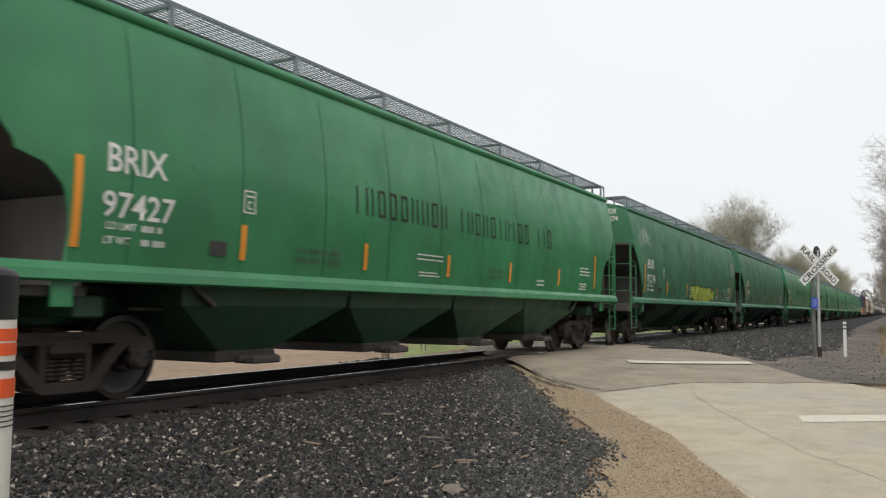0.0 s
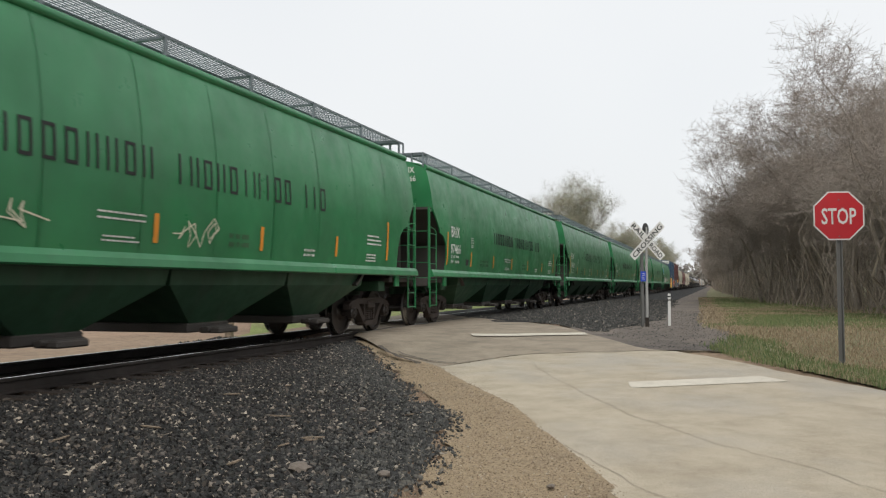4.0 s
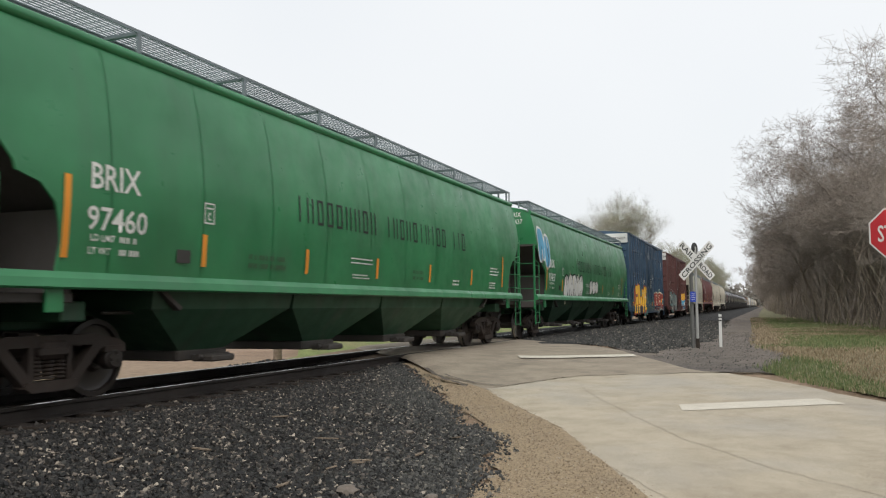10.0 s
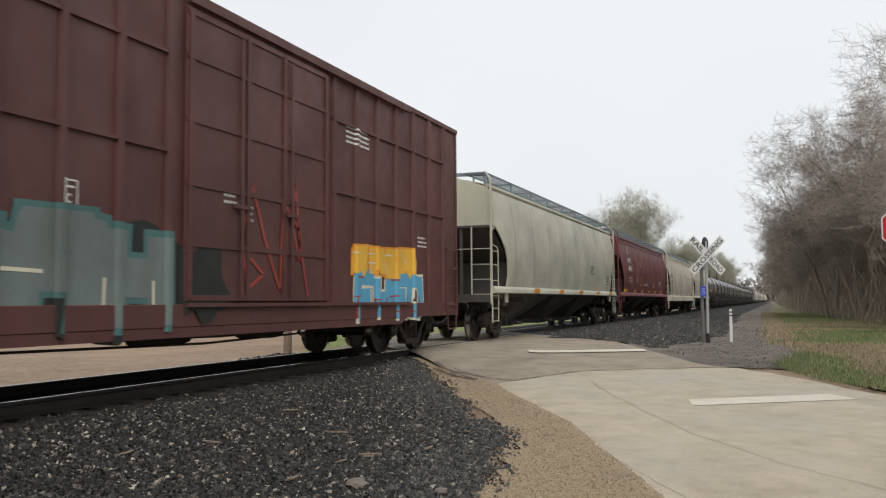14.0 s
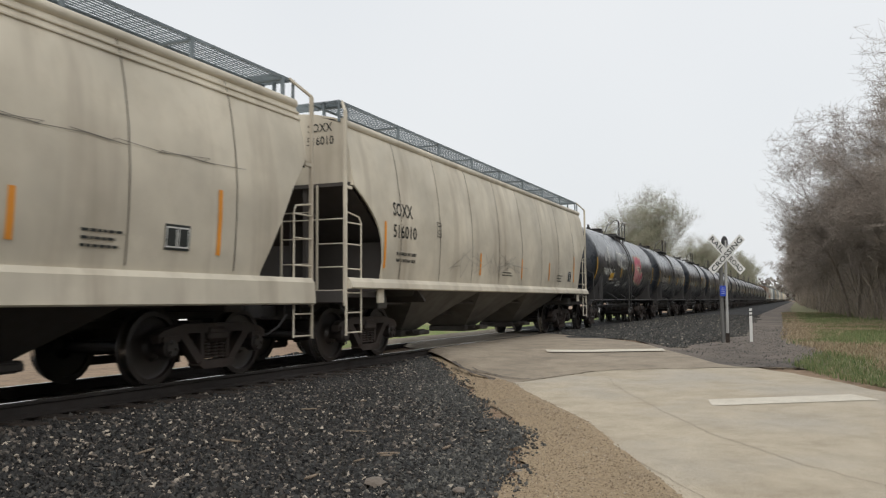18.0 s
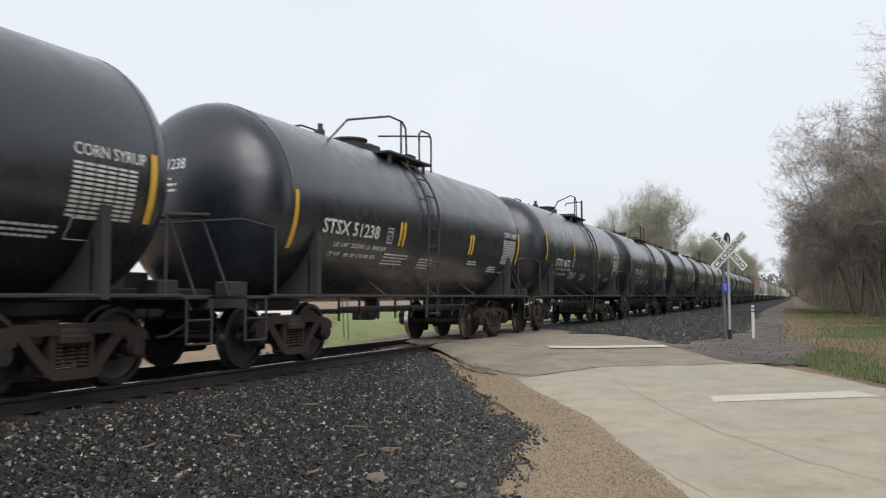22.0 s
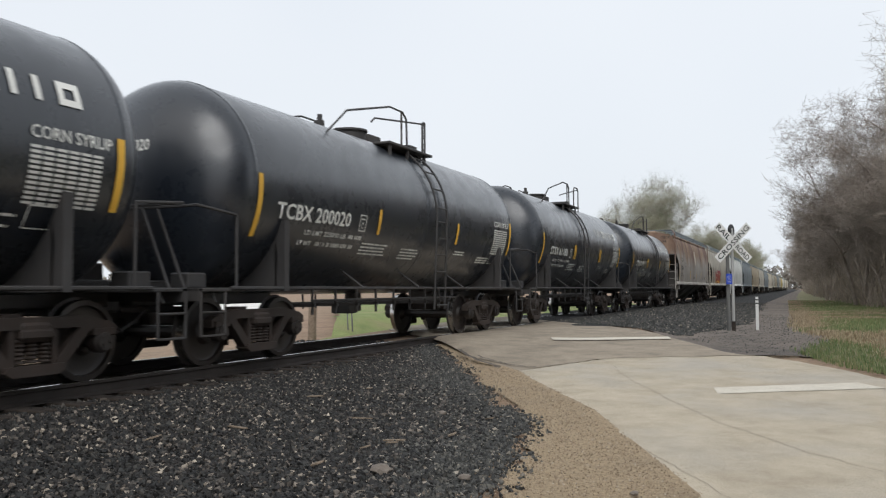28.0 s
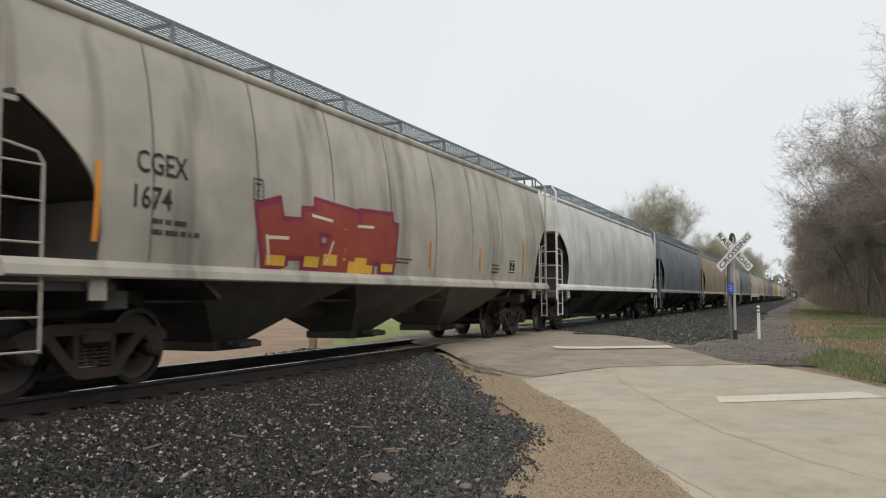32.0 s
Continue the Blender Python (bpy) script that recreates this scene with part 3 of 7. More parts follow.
def on_ballast(x, y, r):
    e = float(np.interp(y, (4, 6, 8, 10.8, 12.6, 15.8), (-1.75, -1.95, -2.45, -4.15, -5.15, -7.0)))
    e += 0.2 * wob(x, y, 1.1, 2) + 0.14 * wob(x, y, 4, 5) - 0.2
    return x < e + 0.32 * r ** 6 and not (abs(x - TRACK_X) < 1.28 and abs(abs(x - TRACK_X) - 0.753) < 0.2)


def ballast_edge(y):
    return float(np.interp(y, (4, 6, 8, 10.8, 12.6, 15.8), (-1.75, -1.95, -2.45, -4.15, -5.15, -7.0)))


pebbles("ballast_stones", ballast_places(82000, -7.6, -1.4, 3.2, 15.9, 0.0225, 3, lambda x, y, r: on_ballast(x, y, r) and ballast_edge(y) - x > 0.75 + 0.7 * (r - 0.5) + 0.5 * wob(x, y, 0.9, 8)), STONE, "loose dark crushed rock ballast with pale stones", "ballast")
pebbles("ballast_stones", ballast_places(34000, -7.2, -1.2, 3.2, 15.9, 0.0185, 8, lambda x, y, r: on_ballast(x, y, r) and ballast_edge(y) - x < 1.15 + 0.9 * (r - 0.5) + 0.5 * wob(x, y, 0.9, 8)), DUSTY, "dusty finer crushed rock at the foot of the ballast", "ballast", 8)
pebbles("ballast_stones", ballast_places(9000, -10.6, -7.0, 1.5, 16.0, 0.036, 4, on_ballast), STONE, "loose dark crushed rock ballast between the rails", "ballast", 4)
pebbles("ballast_stones", ballast_places(40000, -7.3, -1.0, 19.0, 60, 0.027, 5, lambda x, y, r: x < float(np.interp(y, (20, 24, 27, 40, 66), (-2.1, -1.6, -1.5, -1.9, -2.6))) + 0.4 * wob(x, y, 0.7) and x > road_edges(y)[1] + 0.1, True), DUSTY, "loose dusty crushed rock ballast beyond the crossing", "ballast", 5)
pebbles("scattered_gravel", [(x, y, shoulder_z(x, y) + 0.35 * s, s) for x, y, z, s in ballast_places(26000, -5.6, 0.9, 3.5, 14.5, 0.0065, 6, lambda x, y, r: shoulder_edges(y)[0] - 0.3 < x < road_edges(y)[0] + 0.05 + 0.8 * r ** 3)], GRAVEL, "fine loose gravel on the shoulder", "gravel", 6)
pebbles("scattered_gravel", ballast_places(4200, -3.5, 1.0, 15.0, 34, 0.012, 7, lambda x, y, r: verge_edge(y) + 0.3 * r > x > road_edges(y)[1] + 0.1), DUSTY, "loose stones on the dirt by the crossing", "gravel", 7)
for x, y, s in ((-3.6, 8.2, 0.05), (-3.05, 5.75, 0.085), (-1.1, 5.75, 0.03), (-2.35, 5.75, 0.05), (-4.6, 9.2, 0.045)):
    bm = bmesh.new()
    bmesh.ops.create_icosphere(bm, subdivisions=2, radius=s)
    for v in bm.verts:
        v.co *= 1 + 0.45 * noise.noise(v.co * (2.2 / s) + Vector((x, y, 0)))
        v.co.z *= 0.5
    o = tagged(part("stone", bm, STONE), "pale angular stone lying on the ballast", "stone", "large loose stones")
    o.location = (x, y, bed(x, y) + 0.04 + s * 0.12)


def splinters():
    rng = random.Random(44)
    for _ in range(12):
        x, y = -5.5 + 3.0 * rng.random(), 5.2 + 4.5 * rng.random()
        if x > -2.6:
            continue
        L, w = 0.10 + 0.14 * rng.random(), 0.008 + 0.012 * rng.random()
        bm = bmesh.new()
        solid(bm, [(-L / 2, -w * 0.3), (-L * 0.3, w), (L * 0.35, w * 0.7), (L / 2, 0), (L * 0.2, -w)], 2, -0.006, 0.006)
        o = tagged(part("wood_splinter", bm, WOOD), "weathered grey wood splinter lying on the ballast", "wood splinter", "splinters on the ballast")
        o.matrix_basis = pose(x, y, bed(x, y) + 0.05, 10 * rng.gauss(0, 1), 10 * rng.gauss(0, 1), 180 * rng.random())


splinters()


def blades(name, places, mat, label, seed, lean=0.35):
    rng = np.random.default_rng(seed)
    p = np.array(places)
    n = len(p)
    a = rng.random(n) * 6.283
    h = p[:, 3] * (0.5 + rng.random(n))
    wdt = 0.003 + 0.0035 * rng.random(n) + 0.0003 * np.maximum(0, p[:, 1] - 10)
    dx, dy = np.cos(a), np.sin(a)
    b = rng.normal(size=(n, 2)) * lean * h[:, None]
    v = np.zeros((n, 5, 3))
    v[:, 0, :2] = p[:, :2] - np.stack([dx, dy], 1) * wdt[:, None]
    v[:, 1, :2] = p[:, :2] + np.stack([dx, dy], 1) * wdt[:, None]
    v[:, 2, :2] = p[:, :2] + b * 0.4 + np.stack([dx, dy], 1) * wdt[:, None] * 0.7
    v[:, 3, :2] = p[:, :2] + b * 0.4 - np.stack([dx, dy], 1) * wdt[:, None] * 0.7
    v[:, 4, :2] = p[:, :2] + b
    v[:, :2, 2] = p[:, 2, None] - 0.02
    v[:, 2:4, 2] = (p[:, 2] + h * 0.6)[:, None]
    v[:, 4, 2] = p[:, 2] + h
    o = np.arange(n)[:, None] * 5
    f = np.concatenate([np.array([[0, 1, 2]]) + o, np.array([[0, 2, 3]]) + o, np.array([[3, 2, 4]]) + o])
    return tagged(part(name, (v.reshape(-1, 3).tolist(), f.tolist()), mat), label, "grass", kind="stuff")


def verge_places(n, seed, keep, h):
    rng = np.random.default_rng(seed)
    out = []
    while len(out) < n:
        y = 9 + 60 * rng.random() ** 1.8
        x = verge_edge(y) + 0.05 - (0.35 if y > 16 else 0.1) * rng.random() ** 3 + 9 * rng.random() ** 1.3
        if keep(x, y, wob(x, y, 0.45, 3), rng.random()):
            out.append((x, y, base(x, y) + 0.03 + 0.03 * wob(x, y, 0.6) + 0.5 * step(6, 30, x), h))
    return out


def greenness(x, y):
    d = x - verge_edge(y)
    near = 1 - step(17, 20, y)
    return near * (1.2 * (1 - step(0.7, 1.5, d)) + 1.0 * step(2.6, 3.4, d)) + (1 - near) * (0.3 + 0.75 * step(0.2, 0.9, d)) - 0.3 - 1.3 * math.exp(-((y - 18.6) / 1.7) ** 2) * step(0.2, 0.7, d) - 0.6 * math.exp(-((y - 34) / 5) ** 2)


blades("grass", verge_places(90000, 1, lambda x, y, w, r: w + greenness(x, y) > 0.25 + 0.5 * (r - 0.5), 0.055), GRASS, "short green spring grass on the verge", 2)
blades("grass", verge_places(60000, 3, lambda x, y, w, r: w + greenness(x, y) < 0.5 + 0.5 * (r - 0.5), 0.055), DRYGRASS, "dry straw-coloured grass on the verge", 4, 0.6)


# ---- lettering ----
GLYPHS = {}


def glyph_bm(text, size, squeeze=1.0, weight=0.0):
    """Flat letters with the baseline at 0, starting at 0."""
    key = (text, size, squeeze, weight)
    if key not in GLYPHS:
        c = bpy.data.curves.new("letters", "FONT")
        c.body, c.size, c.offset, c.resolution_u = text, size * 1.38, weight, 2
        o = bpy.data.objects.new("letters", c)
        GLYPHS[key] = bpy.data.meshes.new_from_object(o)
        bpy.data.objects.remove(o)
        bpy.data.curves.remove(c)
    bm = bmesh.new()
    bm.from_mesh(GLYPHS[key])
    for v in bm.verts:
        v.co.x *= squeeze
    return bm


def bars_bm(lines, width, h, gap, seed=0):
    """Small print as plain bars, word by word."""
    rng = random.Random(seed)
    bm = bmesh.new()
    for i in range(lines):
        x, end = 0.0, width * (0.75 + 0.25 * rng.random())
        while x < end:
            if h < 0.045:
                w = min(width * (0.06 + 0.12 * rng.random()), end - x)
                quad(bm, x, -i * (h + gap), x + w, -i * (h + gap) + h)
            else:
                w = 0.0
                for _ in range(rng.randint(2, 6)):
                    k = h * rng.choice((0.2, 0.42, 0.42, 0.5))
                    quad(bm, x + w, -i * (h + gap), x + w + k, -i * (h + gap) + h)
                    w += k + h * 0.2
            x += w + h * 0.6
    return bm


def quad(bm, x0, y0, x1, y1):
    return bm.faces.new([bm.verts.new((x, y, 0)) for x, y in ((x0, y0), (x1, y0), (x1, y1), (x0, y1))])


def ring(bm, x0, y0, x1, y1, w):
    quad(bm, x0, y0, x1, y0 + w), quad(bm, x0, y1 - w, x1, y1), quad(bm, x0, y0 + w, x0 + w, y1 - w), quad(bm, x1 - w, y0 + w, x1, y1 - w)
    return bm


def block_word(pattern, h, w, gap, stroke):
    """A company name as plain shapes: frames (X), pairs of uprights (=) and single bars (i)."""
    bm, x = bmesh.new(), 0.0
    for ch in pattern:
        if ch == "X":
            ring(bm, x, 0, x + w, h, stroke)
        elif ch == "=":
            quad(bm, x, 0, x + stroke, h), quad(bm, x + w - stroke, 0, x + w, h)
        elif ch == "i":
            quad(bm, x + (w - stroke) / 2, 0, x + (w + stroke) / 2, h)
        x += w + gap
    return bm


def company(car, words, h, w, gap, stroke, y, z, mat, label):
    """A company name, word by word."""
    for pattern in words:
        decal("company_name", block_word(pattern, h, w, gap, stroke), car, y, z, mat, label=label)["kind"] = "stuff"
        y += (len(pattern) + 1) * (w + gap)


def decal(name, bm, car, y, z, mat, lift=0.009, label=""):
    """Lays flat shapes on the near side of a car, bent to its skin; y runs along the car, z is the height above the rail, a shape's own z lifts it."""
    y -= SHIFT.get(car["kind_of_car"], 0.0)
    skin = SKIN.get(car["skin"])
    if not skin:
        posts = [k * (BOX_DOOR + 0.27 + 0.8 * i) for k in (-1, 1) for i in range(7)]
        xs = [v.co.x + y for v in bm.verts]
        for p in posts + [-BOX_DOOR, BOX_DOOR]:
            for e in (-0.055, -0.036, 0.036, 0.055):
                if min(xs) < p + e < max(xs):
                    bmesh.ops.bisect_plane(bm, geom=bm.verts[:] + bm.edges[:] + bm.faces[:], plane_co=(p + e - y, 0, 0), plane_no=(1, 0, 0))

        def skin(h, z0, yy=0.0):
            if abs(yy) < BOX_DOOR + 0.001:
                return 1.517, h
            near = min(abs(yy - p) for p in posts)
            return (1.516 if near < 0.045 else 1.462), h
    ys = [v.co.y for v in bm.verts]
    for k in range(int((max(ys) - min(ys)) / 0.12)):
        geom = bm.verts[:] + bm.edges[:] + bm.faces[:]
        bmesh.ops.bisect_plane(bm, geom=geom, plane_co=(0, min(ys) + 0.12 * (k + 1), 0), plane_no=(0, 1, 0))
    if car["skin"] == "hopper":
        xs = [v.co.x for v in bm.verts]
        if max((max(v.co.x for v in f.verts) - min(v.co.x for v in f.verts) for f in bm.faces), default=0) > 0.35:
            for k in range(int((max(xs) - min(xs)) / 0.25)):
                bmesh.ops.bisect_plane(bm, geom=bm.verts[:] + bm.edges[:] + bm.faces[:], plane_co=(min(xs) + 0.25 * (k + 1), 0, 0), plane_no=(1, 0, 0))
    for v in bm.verts:
        u, w, up = v.co.x, v.co.y, v.co.z
        x, h = skin(z + w, z) if car["skin"] in SKIN else skin(z + w, z, y + u)
        if car["skin"] == "hopper":
            x += bulge(y + u, h, car["length"] / 2 - 0.72, car["seams"])
        v.co = Vector((x + lift + up, y + u, h))
    return part(name, bm, mat, car, label)


def bulge(y, z, half, seams):
    """How far the side sheets swell between their seams."""
    return (0.007 if seams > 8 else 0.022) * abs(math.sin((y + half - 1.7) * math.pi * seams / (2 * half - 3.4))) * step(1.45, 1.75, z) * (1 - step(3.5, 3.9, z))


H_PROF = [(1.2, 1.50), (1.6, 1.55), (2.1, 1.58), (2.5, 1.585), (2.97, 1.55), (3.45, 1.48), (3.8, 1.40), (3.99, 1.33)]


def hopper_x(z):
    return float(np.interp(z, [p[0] for p in H_PROF], [p[1] for p in H_PROF]))


TANK_R, TANK_Z, HEAD_D = 1.52, 2.46, 0.72


def tank_skin(h, z0):
    a0 = math.asin(max(-1, min(1, (z0 - TANK_Z) / TANK_R)))
    a = a0 + (h - z0) / TANK_R
    return (TANK_R + 0.004) * math.cos(a), TANK_Z + (TANK_R + 0.004) * math.sin(a)


BOX_HALF, BOX_DOOR = 7.6, 1.72
SKIN = {"hopper": lambda h, z0: (hopper_x(h), h), "tank": tank_skin}


# how far a body stands behind the point from which its lettering is set out
SHIFT = {"green": 0.38, "oldgreen": 0.08, "beige": -0.1, "maroon": 0.04, "cream": 0.38, "pale": 0.08, "rusty": 0.25, "grey": 0.32, "navy": -0.26, "brown": -0.22}


# ---- signs and posts ----
def stop_sign(x, y, z):
    s = thing("stop_sign", "red octagonal stop sign on a steel post", "stop sign", at=(x, y, z), rz=12)
    r = 0.364 / math.cos(math.pi / 8)
    def octo(k):
        return [(k * r * math.cos(math.pi / 8 + i * math.pi / 4), 2.26 + k * r * math.sin(math.pi / 8 + i * math.pi / 4)) for i in range(8)]
    part("border", solid(bmesh.new(), octo(1.0), 1, -0.004, 0.0), SIGN_WHITE, s, "white reflective border")
    part("face", solid(bmesh.new(), octo(0.945), 1, -0.007, -0.0045), SIGN_RED, s, "red reflective face")
    bm = glyph_bm("STOP", 0.245, 0.62, 0.005)
    xs = [v.co.x for v in bm.verts]
    c = (min(xs) + max(xs)) / 2
    for v in bm.verts:
        v.co = Vector((v.co.x - c, -0.0095, 2.26 - 0.122 + v.co.y))
    part("lettering", bm, SIGN_WHITE, s, "white capital letters")
    bm = bmesh.new()
    solid(bm, [(-0.045, 0.002), (-0.03, 0.002), (-0.02, 0.035), (0.02, 0.035), (0.03, 0.002), (0.045, 0.002), (0.045, 0.008), (0.032, 0.008), (0.024, 0.042), (-0.024, 0.042), (-0.032, 0.008), (-0.045, 0.008)], 2, -0.3, 2.55)
    part("post", bm, POST, s, "grey steel channel post")
    for zz in (1.95, 2.5):
        part("bolt", rod(bmesh.new(), (0, -0.013, zz), (0, 0.01, zz), 0.012, 8), POST, s)
    return s


stop_sign(1.785, 13.55, 0.37)


def crossbuck(x, y, z):
    s = thing("crossbuck", "white crossed railroad crossing sign on a steel post", "crossing sign", at=(x, y, z), rz=34)
    zc = 2.16
    for a, words, dy in ((-45, (("RAIL", -0.56, 0.44), ("ROAD", 0.12, 0.44)), -0.05), (45, (("CROSSING", -0.55, 1.1), ), -0.056)):
        m = pose(0, dy, zc, 0, -a, 0)
        bm = bmesh.new()
        box(bm, 0, 0, 0, 1.19, 0.004, 0.2)
        bm.transform(m)
        blade = part("blade", bm, SIGN_WHITE, s, "white reflective sign blade")
        for w, x0, wide in words:
            bm = glyph_bm(w, 0.13, 0.86, 0.003)
            xs = [v.co.x for v in bm.verts]
            k = wide / (max(xs) - min(xs))
            for v in bm.verts:
                v.co = m @ Vector(((v.co.x - min(xs)) * k + x0, -0.0035, v.co.y - 0.064))
            part("lettering", bm, L_BLACK, blade)
    bm = bmesh.new()
    rod(bm, (0, 0, -0.1), (0, 0, 2.5), 0.034, 12)
    smooth(part("post", bm, BRIGHT_POST, s, "bright galvanised steel pole"))
    bm = bmesh.new()
    box(bm, -0.095, 0.06, 0.85, 0.07, 0.07, 2.1, 0.01)
    part("rear_post", bm, POST, s, "dull grey post beside the pole")
    bm = bmesh.new()
    bmesh.ops.create_uvsphere(bm, u_segments=14, v_segments=8, radius=1, matrix=Matrix.Translation((0, 0.03, zc + 0.29)) @ Matrix.Diagonal((0.085, 0.06, 0.16, 1)))
    part("backing_disc", bm, BLACKRUBBER, s)
    bm = bmesh.new()
    box(bm, -0.12, -0.045, 1.28, 0.15, 0.008, 0.25)
    plate = part("notice_plate", bm, SIGN_BLUE, s, "small blue notice plate")
    bm = bmesh.new()
    for i in range(4):
        box(bm, -0.12, -0.051, 1.35 - 0.045 * i, 0.09, 0.003, 0.008)
    part("print", bm, SIGN_WHITE, plate)
    bm = bmesh.new()
    rod(bm, (0, 0, 0.02), (0, 0, 0.27), 0.05, 10)
    part("base_strap", bm, TIE, s)
    return s


crossbuck(-1.585, 21.0, 0.54)


def marker(x, y, z):
    s = thing("marker_post", "thin white delineator post with a dark band", "marker post", at=(x, y, z))
    bm = bmesh.new()
    solid(bm, [(-0.034, 0.0), (0.034, 0.0), (0.034, 0.012), (0.015, 0.02), (-0.015, 0.02), (-0.034, 0.012)], 2, -0.2, 0.82)
    part("post", bm, SIGN_WHITE, s)
    bm = bmesh.new()
    box(bm, 0, -0.003, 0.66, 0.068, 0.004, 0.03)
    part("band", bm, UNDER, s)
    part("band", box(bmesh.new(), 0, -0.003, 0.745, 0.068, 0.004, 0.03), UNDER, s)


marker(-1.08, 21.5, 0.57)


def warning_post(x, y, z):
    s = thing("utility_marker", "white plastic utility marker post with orange labels and a black cap", "marker post", at=(x, y, z), rz=55)
    bm = bmesh.new()
    rod(bm, (0, 0, -0.1), (0, 0, 1.54), 0.047, 20, caps=True)
    smooth(part("tube", bm, SIGN_WHITE, s))
    bm = bmesh.new()
    rod(bm, (0, 0, 1.541), (0, 0, 1.62), 0.048, 20)
    bmesh.ops.create_uvsphere(bm, u_segments=16, v_segments=8, radius=0.048, matrix=Matrix.Translation((0, 0, 1.62)) @ Matrix.Diagonal((1, 1, 0.4, 1)))
    smooth(part("cap", bm, BLACKRUBBER, s, "black plastic cap"))
    for zz, hh, mat, nm in ((1.513, 0.022, L_SAFETY, "orange_label"), (1.487, 0.022, L_SAFETY, "orange_label"), (1.417, 0.034, L_SAFETY, "orange_label"), (1.457, 0.016, BLACKRUBBER, "warning_mark"), (1.385, 0.05, L_BLACK, "small_print")):
        bm = bmesh.new()
        n = 1 if nm != "small_print" else 5
        for i in range(n):
            rod(bm, (0, 0, zz - 0.009 * i - (hh if n == 1 else 0.002) / 2), (0, 0, zz - 0.009 * i + (hh if n == 1 else 0.002) / 2), 0.0485, 20)
        part(nm, bm, mat, s)


warning_post(-1.458, 0.931, 0.035)


def field_posts():
    s = thing("wooden_post", "short weathered wooden post at the field edge", "post", at=(-13.2, 20.6, 0.1))
    part("post", rod(bmesh.new(), (0, 0, -0.3), (0.03, 0, 1.0), 0.13, 10, 0.115), WOOD, s)
    part("cap", rod(bmesh.new(), (0.03, 0, 1.0), (0.03, 0, 1.02), 0.11, 10), WOOD, s)
    s = thing("marker_post", "pair of thin leaning steel posts", "post", at=(-13.3, 22.9, 0.1))
    for k in (0, 0.16):
        part("post", rod(bmesh.new(), (k, 0, -0.2), (k - 0.14, 0.1, 1.5), 0.022, 6), POST, s)


field_posts()


def far_house(x, y):
    h = thing("house", "white clapboard house half hidden behind the trees", "house", at=(x, y, 0.5), rz=20)
    part("wall", box(bmesh.new(), 0, 0, 1.4, 9, 7, 3.2), WHITE, h)
    bm = bmesh.new()
    solid(bm, [(-4.0, 2.95), (0, 5.6), (4.0, 2.95)], 0, -4.9, 4.9)
    part("roof", bm, SHADE, h, "dark shingle roof")
    for k in (-2.8, 0.2, 2.9):
        w = part("window", box(bmesh.new(), k, -3.52, 1.7, 1.1, 0.06, 1.4), SIGN_WHITE, h)
        part("pane", box(bmesh.new(), k, -3.55, 1.7, 0.9, 0.02, 1.2), BLACKRUBBER, w)
    part("door", box(bmesh.new(), -1.2, -3.53, 0.95, 0.95, 0.07, 2.05), BROWN, h)


far_house(19.5, 74)
strip("grass_bank", lambda y: (min(-12.6, -0.60 * y), -12.2), 20.5, 70, 24, 40, lambda x, y: 0.13 + 0.55 * step(-12.2, -14.5, x) * step(20.5, 24, y) + 0.05 * wob(x, y, 0.4), LAWN, 0.5, 61.0, "green grass bank beyond the track", "grass")


strip("gravel_lot", lambda y: (-150, -40 - 0.25 * (y - 50)), 52, 84, 20, 20, lambda x, y: 0.15 + 0.02 * wob(x, y, 0.3), PALE_LOT, 0.6, 71.0, "pale gravel lot far over the field", "gravel lot")


# ---- trees ----
def tree_lists(seed, height, spread, levels, lean=0.0, twig_r=0.0075, split=2, droop=0.0, trunks=1, up=0.45):
    """Tapered limbs as lists of tubes: the heavy wood and the fine twigs apart, and the twig tips."""
    rng = random.Random(seed)
    wood, twigs, tips = [], [], []

    def grow(p, d, length, r, level):
        n = 4 if level < 2 else 3
        q, rr = p.copy(), r
        for i in range(n):
            w = Vector((rng.gauss(0, 1), rng.gauss(0, 1), rng.gauss(0, 0.6))) * (0.16 + 0.05 * level)
            d = (d + w + Vector((0, 0, up * 0.22 if level else 0.1)) - Vector((0, 0, droop * level * 0.1))).normalized()
            e = q + d * (length / n)
            r2 = max(twig_r * 0.6, rr * (0.84 if level < 2 else 0.7))
            (wood if rr > twig_r * 3 else twigs).append((q.copy(), e.copy(), rr, r2))
            q, rr = e, r2
            if level < levels and (i > 0 or level > 0):
                for _ in range(split + (level > 1) if (i == n - 1 or level > 0) else split - 1):
                    side = Vector((rng.gauss(0, 1), rng.gauss(0, 1), rng.gauss(0, 0.5))).normalized()
                    nd = (d * (0.75 if level else 0.9) + side * spread).normalized()
                    grow(q.copy(), nd, length * ((0.46 + 0.24 * rng.random()) if level < 2 else (0.34 + 0.2 * rng.random())), rr * (0.45 + 0.25 * rng.random()), level + 1)
        tips.append(q.copy())

    for k in range(trunks):
        a = rng.random() * 6.28
        o = Vector((math.cos(a), math.sin(a), 0)) * (0.35 * k)
        grow(o - Vector((0, 0, 0.2)), Vector((lean + 0.15 * rng.gauss(0, 1) * (trunks > 1), 0.1 * rng.gauss(0, 1), 1)).normalized(), height * (0.46 + 0.08 * rng.random()), height * 0.016 / (1 + 0.25 * (trunks - 1)), 0)
    return wood, twigs, tips


